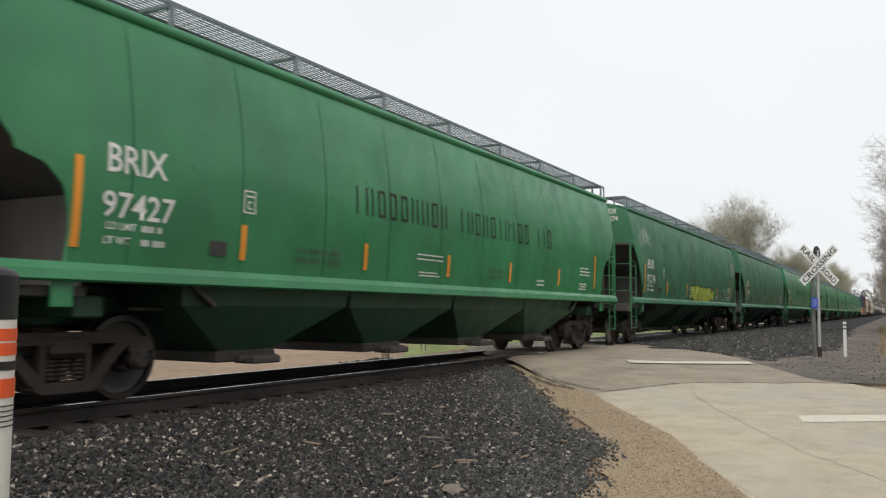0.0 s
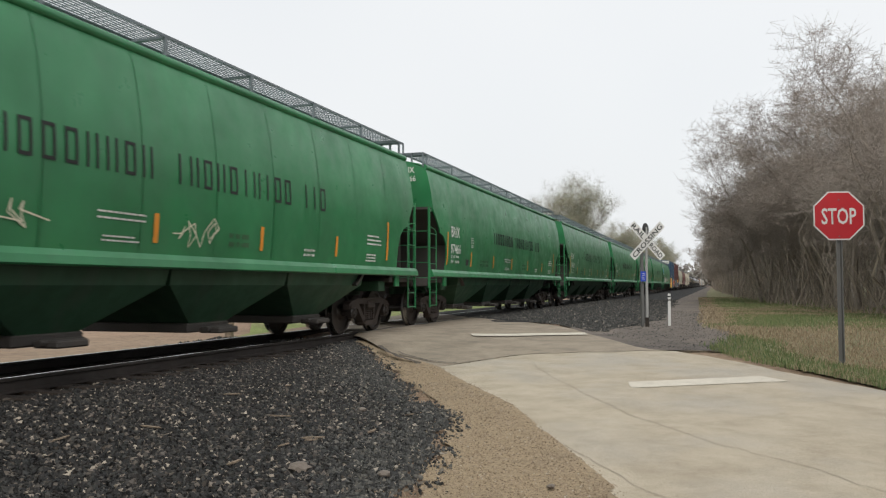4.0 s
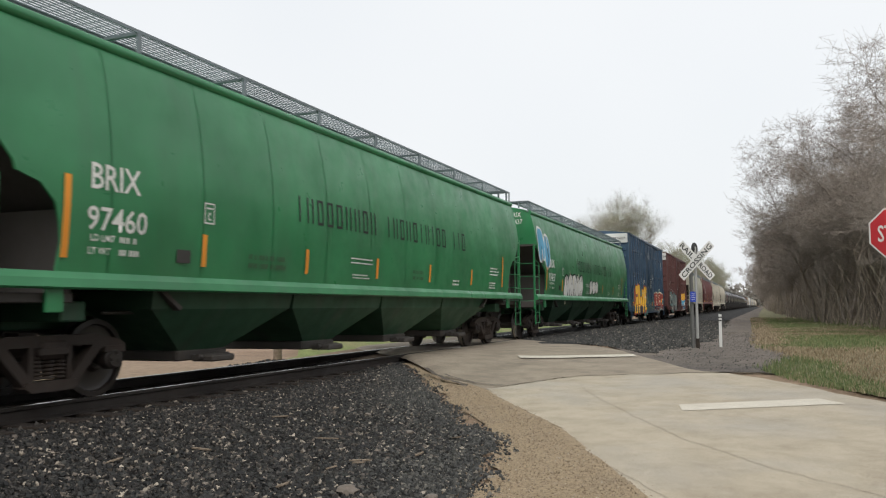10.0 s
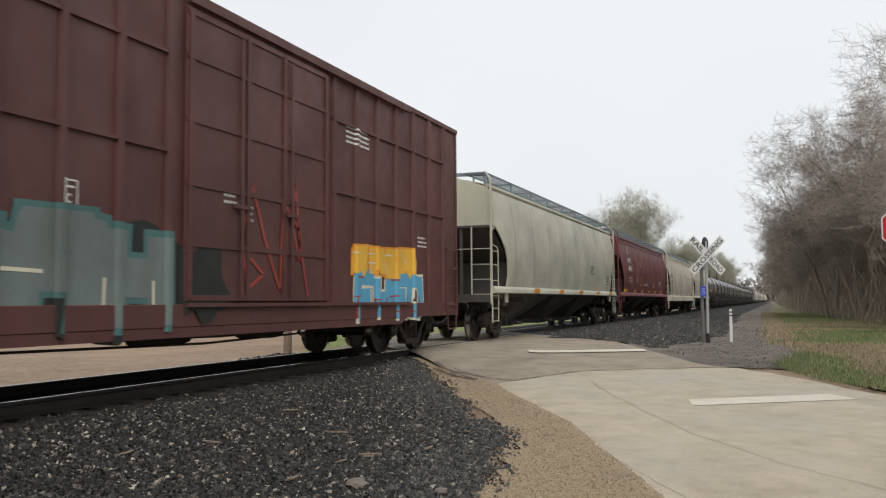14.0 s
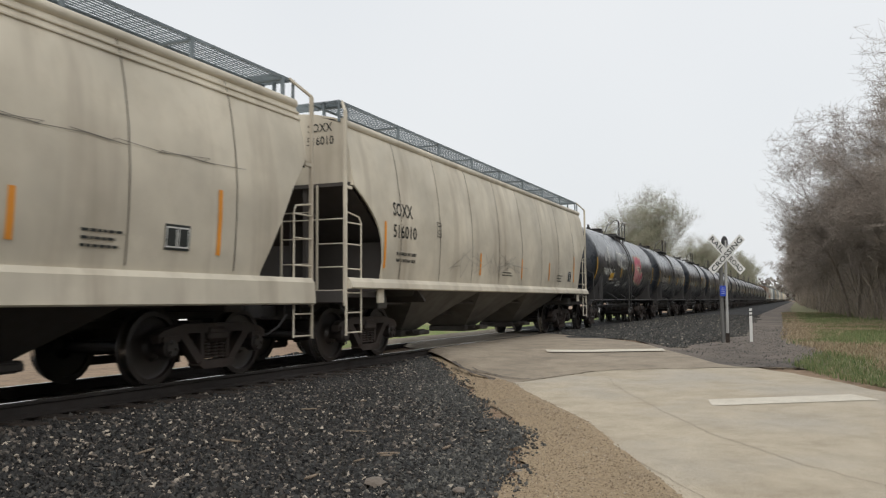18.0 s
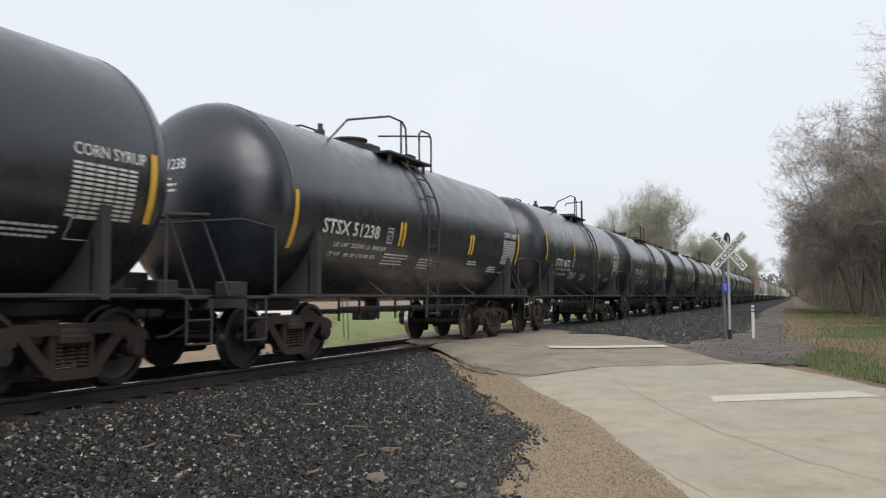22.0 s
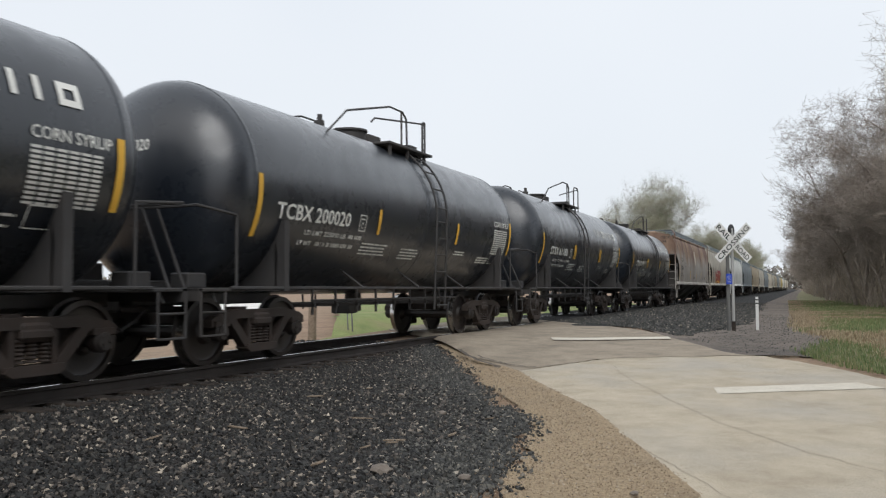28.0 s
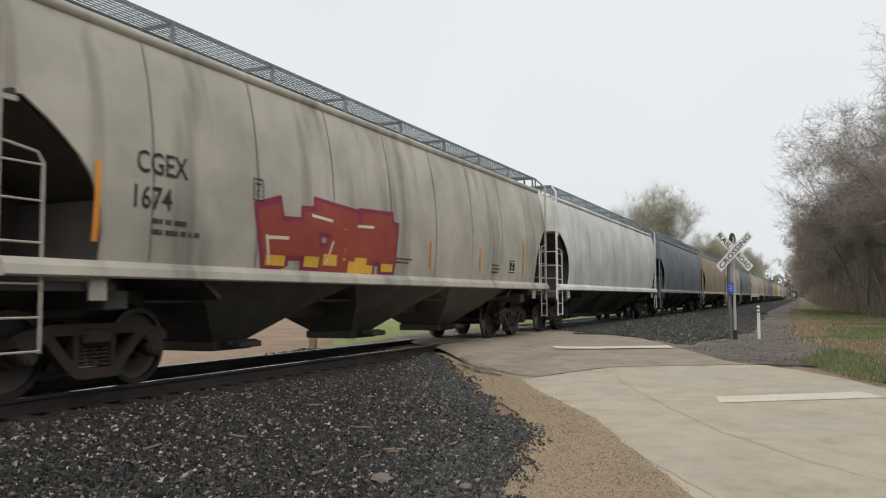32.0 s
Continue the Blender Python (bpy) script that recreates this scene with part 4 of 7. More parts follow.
def tubes(segs, n):
    """Many tapered tubes as one list of points and faces."""
    vs, fs = [], []
    for a, b, r, r2 in segs:
        d = (b - a).normalized()
        u = d.orthogonal().normalized()
        w = d.cross(u)
        o = len(vs)
        for p, k in ((a, r), (b, r2)):
            for i in range(n):
                t = 6.2832 * i / n
                vs.append(tuple(p + (u * math.cos(t) + w * math.sin(t)) * k))
        fs += [(o + i, o + (i + 1) % n, o + n + (i + 1) % n, o + n + i) for i in range(n)]
    return vs, fs


def bare_tree(seed, height, spread, levels, label, **kw):
    t = thing("tree", label, "tree", "bare trees along the track")
    wood, twigs, tips = tree_lists(seed, height, spread, levels, **kw)
    rng = random.Random(seed + 1)
    for q in tips:
        for _ in range(2):
            d = Vector((rng.gauss(0, 1), rng.gauss(0, 1), 0.5 + rng.gauss(0, 0.6))).normalized()
            twigs.append((q, q + d * (0.25 + 0.45 * rng.random()), 0.005, 0.0025))
    part("trunk", tubes(wood, 6), BARK, t)
    part("crown", tubes(twigs, 3), TWIG, t, "fine leafless twigs")
    return t, tips


def leaf_part(tips, per, size, reach, seed, mat, parent, name="leaves"):
    rng = np.random.default_rng(seed)
    p = np.repeat(np.array([tuple(t) for t in tips]), per, axis=0)
    n = len(p)
    p = p + rng.normal(size=(n, 3)) * reach
    a = rng.normal(size=(n, 3))
    b = rng.normal(size=(n, 3))
    a /= np.linalg.norm(a, axis=1)[:, None]
    b -= a * (a * b).sum(1)[:, None]
    b /= np.linalg.norm(b, axis=1)[:, None]
    s = size * (0.5 + rng.random((n, 1)))
    v = np.stack([p - a * s, p + b * s * 0.6, p + a * s, p - b * s * 0.6], 1)
    f = np.arange(n * 4).reshape(n, 4)
    return part(name, (v.reshape(-1, 3).tolist(), f.tolist()), mat, parent)


def woods():
    rng = random.Random(5)
    kinds = [bare_tree(11, 12.5, 0.95, 4, "tall bare grey-brown tree with fine twigs", up=0.3, trunks=1)[0], bare_tree(23, 11.0, 0.9, 4, "bare multi-stemmed tree in the thicket", up=0.35, trunks=2)[0],
             bare_tree(37, 9.5, 1.0, 4, "bare spreading tree at the wood's edge", up=0.25, trunks=2)[0], bare_tree(41, 8.5, 0.9, 4, "young bare tree among brush", up=0.4, trunks=3)[0]]
    spots = [(6.3, 38.5, 0, 1.12), (9.5, 34.5, 1, 0.9), (8.0, 46, 0, 1.1), (5.0, 52, 1, 1.0)]
    y = 24.0
    while y < 330:
        dens = 4 if y < 90 else 3
        for _ in range(dens):
            x = float(np.interp(y, (24, 30, 45, 60, 90, 150, 300), (6.6, 5.2, 2.9, 2.0, 1.3, 0.3, -1.4))) + rng.random() ** 1.3 * 8.5
            spots.append((x, y + rng.random() * 3, rng.randrange(4), (0.54 if y < 36 else 0.8) + 0.22 * rng.random()))
        y += 3.6 if y < 60 else 6.0 if y < 130 else 10
    first = set()
    for x, y, k, s in spots:
        m = pose(x, y, base(x, y) + 0.03 + 0.5 * step(6, 30, x), 0, 0, rng.random() * 360) @ Matrix.Scale(s, 4)
        if k not in first:
            first.add(k)
            kinds[k].matrix_basis = m
        else:
            t = copy_thing(kinds[k], m)
            t.matrix_basis = m


woods()


def brush():
    """Undergrowth and dead stems below the trees."""
    rng = np.random.default_rng(9)
    segs = []
    for _ in range(3200):
        y = 22 + 150 * rng.random() ** 1.7
        x = float(np.interp(y, (22, 30, 45, 60, 90, 150, 300), (6.0, 4.9, 2.8, 1.9, 1.3, 0.4, -1.0))) + 8 * rng.random() ** 1.2
        h = 0.4 + 2.2 * rng.random() ** 2
        p = Vector((x, y, base(x, y)))
        d = Vector((0.3 * rng.normal(), 0.3 * rng.normal(), 1)).normalized()
        q = p + d * h * 0.6
        e = q + (d + Vector((0.4 * rng.normal(), 0.4 * rng.normal(), 0))).normalized() * h * 0.4
        segs += [(p, q, 0.012 + 0.0001 * y, 0.009), (q, e, 0.009, 0.004)]
        for _ in range(2):
            f = p.lerp(q, 0.5 + 0.5 * rng.random())
            segs.append((f, f + (d + Vector((0.8 * rng.normal(), 0.8 * rng.normal(), 0.2))).normalized() * h * 0.35, 0.007, 0.003))
    for _ in range(1000):
        y = 23 + 130 * rng.random() ** 1.5
        x = float(np.interp(y, (22, 30, 45, 60, 90, 150, 300), (6.4, 5.2, 3.1, 2.2, 1.6, 0.7, -0.7))) + 9 * rng.random()
        h = 2.5 + 4.5 * rng.random()
        p, r = Vector((x, y, base(x, y))), 0.018 + 0.035 * rng.random() ** 2
        for i in range(4):
            q = p + Vector((0.09 * rng.normal(), 0.09 * rng.normal(), 0.25)) * h
            segs.append((p, q, r * (1 - 0.22 * i), r * (0.78 - 0.22 * i)))
            if i:
                for _ in range(4):
                    f = p.lerp(q, rng.random())
                    e = f + Vector((0.5 * rng.normal(), 0.5 * rng.normal(), 0.5 + 0.3 * rng.random())) * h * 0.16
                    segs += [(f, e, 0.009, 0.006), (e, e + Vector((0.25 * rng.normal(), 0.25 * rng.normal(), 0.3)) * h * 0.12, 0.006, 0.003)]
            p = q
    tagged(part("brush", tubes(segs, 3), BRUSH), "tangled brown brush under the trees", "brush", kind="stuff")


brush()


def spring_trees():
    wood, twigs, tips = tree_lists(77, 15.0, 0.85, 4, up=0.45, trunks=3, twig_r=0.014)
    t = thing("tree", "broad tree in pale spring leaf beyond the track", "tree", "trees coming into leaf")
    part("trunk", tubes(wood, 6), BARK, t)
    part("limb_wood", tubes(twigs, 3), TWIG, t)
    leaf_part(tips, 20, 0.028, 0.34, 5, BUDS, t, "crown")
    rng = random.Random(12)
    spots = [(-17, 122, 1.0), (-22, 128, 0.85), (-13.5, 150, 0.72), (-26, 140, 0.75), (-14, 185, 0.8), (-16, 230, 0.9), (-33, 150, 0.55), (-13, 265, 0.9), (-15, 300, 1.0), (-45, 170, 0.6)]
    spots += [(-14 - 8 * rng.random(), 330 + 40 * i, 0.9 + 0.3 * rng.random()) for i in range(6)]
    for i, (x, y, s) in enumerate(spots):
        m = pose(x - 0.0173 * y, y, 0.1, 0, 0, rng.random() * 360) @ Matrix.Scale(s * 1.2, 4)
        o = t if i == 0 else copy_thing(t, m)
        o.matrix_basis = m


spring_trees()


def far_treeline():
    """The wood at the end of the line and over the fields, too far to tell apart; haze is put into its pale colour."""
    rng = np.random.default_rng(31)
    tips = []
    for _ in range(1500):
        k = rng.random()
        if k < 0.55:
            x, y = -300 + 560 * rng.random(), 620 + 60 * rng.random()
        else:
            x, y = -520 - 60 * rng.random(), -150 + 800 * rng.random()
        h = 9 + 9 * rng.random()
        for _ in range(30):
            tips.append((x + 4 * rng.normal(), y + 4 * rng.normal(), h * rng.random() ** 0.6))
    leaf_part(tips, 1, 1.5, 0.8, 3, HAZY, None, "far_woods")
    tagged(bpy.data.objects["far_woods"], "distant bare woods on the horizon", "woods", kind="stuff")


far_treeline()


def woods_behind():
    """Unseen woods assumed past the road, behind where the view begins, added to darken the cars' reflections."""
    rng = np.random.default_rng(57)
    tips = []
    for _ in range(420):
        y = -42 + 51 * rng.random()
        x = max(7.5, road_edges(y)[1] + 3.0) + 9 * rng.random()
        h = 9 + 6 * rng.random()
        for _ in range(34):
            tips.append((x + 1.3 * rng.normal(), y + 1.3 * rng.normal(), 0.3 + h * rng.random() ** 0.8))
    o = leaf_part(tips, 1, 0.55, 0.3, 6, BRUSH, None, "unseen_woods")
    tagged(o, "unseen bare woods assumed along the far side of the road", "woods", kind="stuff")


woods_behind()


# ---- running gear ----
WHEEL_R = 0.457
TRUCK_PARTS = {}


def lathe(bm, prof, n, axis_x=True):
    """Turns (x, r) points round the x axis."""
    rows = []
    for x, r in prof:
        rows.append([bm.verts.new((x, r * math.cos(6.2832 * i / n), r * math.sin(6.2832 * i / n))) for i in range(n)])
    for a, b in zip(rows, rows[1:]):
        for i in range(n):
            bm.faces.new((a[i], a[(i + 1) % n], b[(i + 1) % n], b[i]))
    bm.faces.new(rows[0]), bm.faces.new(list(reversed(rows[-1])))
    bmesh.ops.recalc_face_normals(bm, faces=bm.faces[:])
    return bm


def wheelset_bm():
    bm = bmesh.new()
    for s in (1, -1):
        prof = [(0.60, 0.09), (0.655, 0.13), (0.70, 0.17), (0.69, 0.33), (0.69, 0.40), (0.66, 0.40), (0.66, 0.485), (0.675, 0.49), (0.70, 0.465), (0.80, 0.455), (0.805, 0.395), (0.76, 0.385), (0.745, 0.34), (0.775, 0.17), (0.83, 0.13), (0.83, 0.09)]
        lathe(bm, [(s * x, r) for x, r in prof], 28)
    lathe(bm, [(-1.06, 0.07), (-0.83, 0.085), (0, 0.082), (0.83, 0.085), (1.06, 0.07)], 10)
    for s in (1, -1):
        lathe(bm, [(s * 0.96, 0.13), (s * 1.08, 0.13), (s * 1.10, 0.10), (s * 1.115, 0.10)], 12)
        for k in range(3):
            a = k * 2.094
            box(bm, s * 1.12, 0.06 * math.cos(a), 0.06 * math.sin(a), 0.02, 0.035, 0.035)
    return bm


def side_frame_bm(s):
    bm = bmesh.new()
    x0, x1 = s * 0.93, s * 1.07
    zc = WHEEL_R
    top = [(-1.08, zc + 0.16), (-0.98, zc + 0.22), (-0.6, zc + 0.29), (0.6, zc + 0.29), (0.98, zc + 0.22), (1.08, zc + 0.16), (1.08, zc + 0.06), (0.98, zc + 0.11), (0.78, zc + 0.11), (0.55, zc + 0.17), (-0.55, zc + 0.17), (-0.78, zc + 0.11), (-0.98, zc + 0.11), (-1.08, zc + 0.06)]
    solid(bm, top, 0, x0, x1)
    for k in (1, -1):
        solid(bm, [(k * 0.72, zc + 0.15), (k * 0.60, zc + 0.2), (k * 0.22, zc - 0.21), (k * 0.34, zc - 0.25)], 0, x0, x1)
        solid(bm, [(k * 0.29, zc + 0.2), (k * 0.22, zc + 0.2), (k * 0.22, zc - 0.2), (k * 0.29, zc - 0.2)], 0, x0 + s * 0.015, x1 - s * 0.015)
        box(bm, s * 1.0, k * 0.88, zc + 0.11, 0.2, 0.30, 0.07)
    solid(bm, [(-0.36, zc - 0.25), (-0.28, zc - 0.30), (0.28, zc - 0.30), (0.36, zc - 0.25), (0.34, zc - 0.19), (-0.34, zc - 0.19)], 0, x0 - s * 0.03, x1 + s * 0.03)
    return bm


def spring_bm():
    """One coil spring, its turns as swellings of a single turned body."""
    bm, prof = bmesh.new(), []
    for k in range(6):
        z = -0.125 + 0.042 * k
        prof += [(z - 0.012, 0.062), (z, 0.07), (z + 0.012, 0.062), (z + 0.021, 0.045)]
    lathe(bm, prof, 9)
    for v in bm.verts:
        v.co = Vector((v.co.y, v.co.z, v.co.x))
    bmesh.ops.recalc_face_normals(bm, faces=bm.faces[:])
    return bm


def bolster_bm():
    bm = bmesh.new()
    box(bm, 0, 0, WHEEL_R + 0.14, 2.2, 0.36, 0.2, 0.03)
    for s in (1, -1):
        box(bm, s * 1.0, 0, WHEEL_R + 0.12, 0.24, 0.40, 0.10, 0.02)
        box(bm, s * 0.62, 0, WHEEL_R + 0.28, 0.2, 0.25, 0.08)
    rod(bm, (0, 0, WHEEL_R + 0.2), (0, 0, WHEEL_R + 0.38), 0.2, 12)
    for k in (1, -1):
        box(bm, 0, k * 0.36, WHEEL_R - 0.08, 1.7, 0.06, 0.1)
        for s in (1, -1):
            box(bm, s * 0.745, k * 0.40, WHEEL_R - 0.06, 0.09, 0.05, 0.3)
    return bm


def truck(car, y):
    if not TRUCK_PARTS:
        for key, bm in (("bolster", bolster_bm()), ("axle", wheelset_bm()), ("sf1", side_frame_bm(1)), ("sf-1", side_frame_bm(-1)), ("spring", spring_bm())):
            me = bpy.data.meshes.new(key)
            bm.to_mesh(me)
            bm.free()
            TRUCK_PARTS[key] = me
        for key, m in (("bolster", TRUCK), ("axle", WHEEL), ("sf1", TRUCK), ("sf-1", TRUCK), ("spring", TRUCK)):
            TRUCK_PARTS[key].materials.append(m)
        me = TRUCK_PARTS["axle"]
        me.materials.append(TREAD)
        for f in me.polygons:
            rad = [math.hypot(me.vertices[v].co.y, me.vertices[v].co.z) for v in f.vertices]
            if min(rad) > 0.45 and max(rad) < 0.47:
                f.material_index = 1
        me.polygons.foreach_set("use_smooth", [True] * len(me.polygons))
        me.set_sharp_from_angle(angle=radians(35))
    b = new("truck", TRUCK_PARTS["bolster"])
    b.parent, b.location = car, (0, y, 0)
    for s in (1, -1):
        o = new("side_frame", TRUCK_PARTS["sf" + str(s)])
        o.parent = b
        for dy in (-0.15, 0.0, 0.15):
            o = new("spring", TRUCK_PARTS["spring"])
            o.parent, o.location = b, (s, dy, WHEEL_R - 0.035)
    for k in (-0.88, 0.88):
        o = new("wheelset", TRUCK_PARTS["axle"])
        o.parent, o.location = b, (0, k, WHEEL_R)
    return b


def coupler(car, y_end, k, mat=UNDER):
    """k: +1 or -1, the end of the car; y_end: the pulling face."""
    bm = bmesh.new()
    box(bm, 0, k * (y_end - 0.55), 0.87, 0.15, 0.8, 0.16, 0.01)
    box(bm, 0.0, k * (y_end - 0.1), 0.87, 0.28, 0.26, 0.28, 0.04)
    box(bm, 0.0, k * (y_end - 0.95), 0.9, 0.5, 0.5, 0.36, 0.02)
    pipe(bm, [(0.35, k * (y_end - 0.6), 0.8), (0.36, k * (y_end - 0.35), 0.62), (0.3, k * (y_end - 0.12), 0.5), (0.2, k * (y_end - 0.02), 0.48)], 0.022)
    pipe(bm, [(0.2, k * (y_end - 0.6), 1.0), (1.35, k * (y_end - 0.62), 1.0), (1.42, k * (y_end - 0.62), 0.86)], 0.014)
    part("coupler", bm, mat, car)


# ---- covered hopper ----
def hopper(name, L, mat, under, label, bays=4, deep_sill=False, seams=6, sharp=False, notch=False, straight_cut=False, tall_post=False):
    """A covered hopper car of length L over the couplers, its origin on the rail head at mid car."""
    car = thing(name, label, "railcar")
    half = L / 2 - 0.72

    zo = 3.12 if sharp else 2.93

    def cut(z):
        if sharp:
            return float(np.interp(z, (1.2, 1.5, 2.65, 3.14), (1.15, 1.08, 0.42, 0.0)))
        if straight_cut:
            return float(np.interp(z, (1.2, 1.5, 2.93), (1.1, 1.02, 0.0)))
        if notch:
            return float(np.interp(z, (1.2, 1.8, 2.1, 2.28, 2.36, 2.45, 2.92), (1.0, 1.04, 0.94, 0.74, 0.45, 0.42, 0.0)))
        return float(np.interp(z, (1.2, 1.8, 2.2, 2.5, 2.75, 2.95), (1.02, 1.0, 0.88, 0.62, 0.3, 0.0)))
    zs = [1.25, 1.45, 1.7, 1.9, 2.1, 2.28, 2.36, 2.45, 2.6, 2.75, 2.93, 3.03, 3.14, 3.25, 3.45, 3.65, 3.8, 3.9, 3.99]
    roof = [(1.2, 4.08), (0.8, 4.17), (0.4, 4.21), (0.0, 4.22)]
    ny = 72
    # body: the two curved sides and the roof, lofted along the car
    bm = bmesh.new()
    sect = [(hopper_x(z), z) for z in zs] + roof
    sect = sect + [(-x, z) for x, z in reversed(sect[:-1])]
    rows = []
    for x, z in sect:
        e = half - (cut(z) if z < 3.95 else 0)
        rows.append([bm.verts.new((x + math.copysign(bulge(-e + 2 * e * j / ny, z, half, seams), x), -e + 2 * e * j / ny, z)) for j in range(ny + 1)])
    for a, b in zip(rows, rows[1:]):
        for j in range(ny):
            bm.faces.new((a[j], a[j + 1], b[j + 1], b[j]))
    bmesh.ops.recalc_face_normals(bm, faces=bm.faces[:])
    bmesh.ops.solidify(bm, geom=bm.faces[:], thickness=0.03)
    smooth(part("body", bm, mat, car), 50)
    # ends: upright sheet above, slope sheet below, side stakes
    for k in (1, -1):
        top = [(1.55, zo), (1.48, 3.45), (1.40, 3.8), (1.33, 3.98), (0.8, 4.15), (0.0, 4.20), (-0.8, 4.15), (-1.33, 3.98), (-1.40, 3.8), (-1.48, 3.45), (-1.55, zo)]
        part("end_sheet", solid(bmesh.new(), top, 1, k * (half - 0.03), k * (half + 0.005)), mat, car)
        # slope sheet, webs, frame and platform: recess shade is put into their dark colour
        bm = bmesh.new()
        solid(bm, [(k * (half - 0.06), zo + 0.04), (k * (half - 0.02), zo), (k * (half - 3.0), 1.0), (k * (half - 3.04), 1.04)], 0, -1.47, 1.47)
        part("slope_sheet", bm, SHADE, car, "slope sheet with recess shade in its dark colour")
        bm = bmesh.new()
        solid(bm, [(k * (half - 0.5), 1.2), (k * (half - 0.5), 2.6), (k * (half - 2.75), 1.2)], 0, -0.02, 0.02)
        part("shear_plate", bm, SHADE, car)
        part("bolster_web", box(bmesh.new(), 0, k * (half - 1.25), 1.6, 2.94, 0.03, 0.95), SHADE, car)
        bm = bmesh.new()
        for x in (0.62, -0.62):
            box(bm, x, k * (half - 0.03), (zo + 1.1) / 2, 0.07, 0.06, zo - 1.1)
        box(bm, 0, k * (half + 0.02), zo + 0.02, 3.0, 0.05, 0.06)
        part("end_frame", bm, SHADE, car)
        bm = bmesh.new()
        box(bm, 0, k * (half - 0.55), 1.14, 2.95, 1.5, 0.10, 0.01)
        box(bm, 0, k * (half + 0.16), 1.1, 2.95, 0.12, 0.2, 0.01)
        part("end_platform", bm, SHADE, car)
        # corner post, side ladder and end ladder share the post
        ye, yi = k * (half + 0.19), k * (half - 0.30)
        for x, z1 in ((1.51, 4.12 if tall_post else zo + 0.02), (-1.51, zo + 0.02)):
            bm = bmesh.new()
            box(bm, x, ye, (z1 + 0.95) / 2, 0.055, 0.055, z1 - 0.95, 0.006)
            box(bm, x, k * (half + 0.1), zo - 0.05, 0.045, 0.2, 0.05)
            if z1 > 4:
                pipe(bm, [(x, ye, z1 - 0.02), (x, ye, z1), (1.29, k * (half - 0.08), 4.36)], 0.027, 6)
            part("corner_post", bm, mat, car)
        bm = bmesh.new()
        pipe(bm, [(1.53, yi, 0.5), (1.53, yi, 2.32), (1.52, yi + k * 0.06, 2.42), (1.515, ye, 2.48)], 0.015, 5)
        box(bm, 1.53, ye, 0.75, 0.03, 0.03, 0.55)
        ladder = part("side_ladder", bm, mat, car)
        for z in (0.52, 0.84, 1.16, 1.55, 1.95, 2.3):
            part("rung", rod(bmesh.new(), (1.53, ye, z), (1.53, yi, z), 0.012, 5), mat, ladder)
        ladder = part("end_ladder", box(bmesh.new(), 0.98, ye, (zo + 1.1) / 2, 0.03, 0.03, zo - 1.1), mat, car)
        for z in (1.2, 1.58, 1.96, 2.36):
            part("rung", rod(bmesh.new(), (0.98, ye, z), (1.51, ye, z), 0.011, 5), mat, ladder)
        part("end_rail", rod(bmesh.new(), (-1.4, ye, 2.36), (0.98, ye, 2.36), 0.011, 5), mat, car)
        bm = bmesh.new()
        for j in range(7):
            box(bm, 0, k * (half - 0.42 + 0.075 * j), 4.35, 2.5, 0.008, 0.025)
        for j in range(9):
            box(bm, -1.2 + 0.3 * j, k * (half - 0.2), 4.345, 0.008, 0.5, 0.02)
        part("crossover_board", bm, GALV, car, "open steel grating across the roof end")
        for x in (0.98, -0.98):
            bm = bmesh.new()
            box(bm, x, k * (half - 0.02), 4.25, 0.04, 0.05, 0.22)
            part("crossover_bracket", bm, GALV, car)
        bm = bmesh.new()
        box(bm, 1.52, k * (half - 1.0), 1.12, 0.05, 0.22, 0.26, 0.01)
        part("jacking_pad", bm, mat, car)
        coupler(car, L / 2, k)
        truck(car, k * (L / 2 - 2.15))
        bm = bmesh.new()
        box(bm, 0, k * (half - 1.6), 0.96, 0.7, 2.6, 0.34, 0.02)
        box(bm, 0, k * (L / 2 - 2.15), 1.0, 2.7, 0.35, 0.22, 0.02)
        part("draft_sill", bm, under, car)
    # sills, chords, seams
    for s in (1, -1):
        bm = bmesh.new()
        lo, hi = (0.98, 1.37) if deep_sill else (1.23, 1.41)
        solid(bm, [(s * 1.48, lo), (s * 1.60, lo), (s * 1.62, lo + 0.02), (s * 1.60, hi - 0.07), (s * 1.55, hi), (s * 1.48, hi)], 1, -half - 0.16, half + 0.16)
        part("side_sill", bm, mat, car)
        bm = bmesh.new()
        rod(bm, (s * 1.32, -half, 3.99), (s * 1.32, half, 3.99), 0.072, 12)
        if sharp:
            for zc in (3.84, 3.74):
                rod(bm, (s * (hopper_x(zc) + 0.012), -half, zc), (s * (hopper_x(zc) + 0.012), half, zc), 0.02, 6)
        smooth(part("top_chord", bm, mat, car))
        seam_mesh = None
        for i in range(seams + 1):
            y = -half + 1.7 + (2 * half - 3.4) * i / seams
            if seam_mesh is None:
                bm = bmesh.new()
                pts = [(hopper_x(z) + (0.004 if notch else 0.010), z) for z in np.linspace(1.42, 3.95, 24)]
                v0 = [bm.verts.new((s * x, -0.009, z)) for x, z in pts]
                v1 = [bm.verts.new((s * x, 0.009, z)) for x, z in pts]
                for k in range(23):
                    bm.faces.new((v0[k], v1[k], v1[k + 1], v0[k + 1]))
                bmesh.ops.solidify(bm, geom=bm.faces[:], thickness=0.006)
                o = part("weld_seam", bm, SEAMLINE if mat in (CREAM, BEIGE, GREY, RUSTY, WHITE) else mat, car)
                seam_mesh = o.data
            else:
                o = new("weld_seam", seam_mesh)
                o.parent = car
            o.location.y = y
        # running board of open grating on brackets
        bm = bmesh.new()
        for i in range(9):
            box(bm, s * (0.77 + 0.062 * i), 0, 4.35, 0.005, 2 * half + 0.1, 0.018)
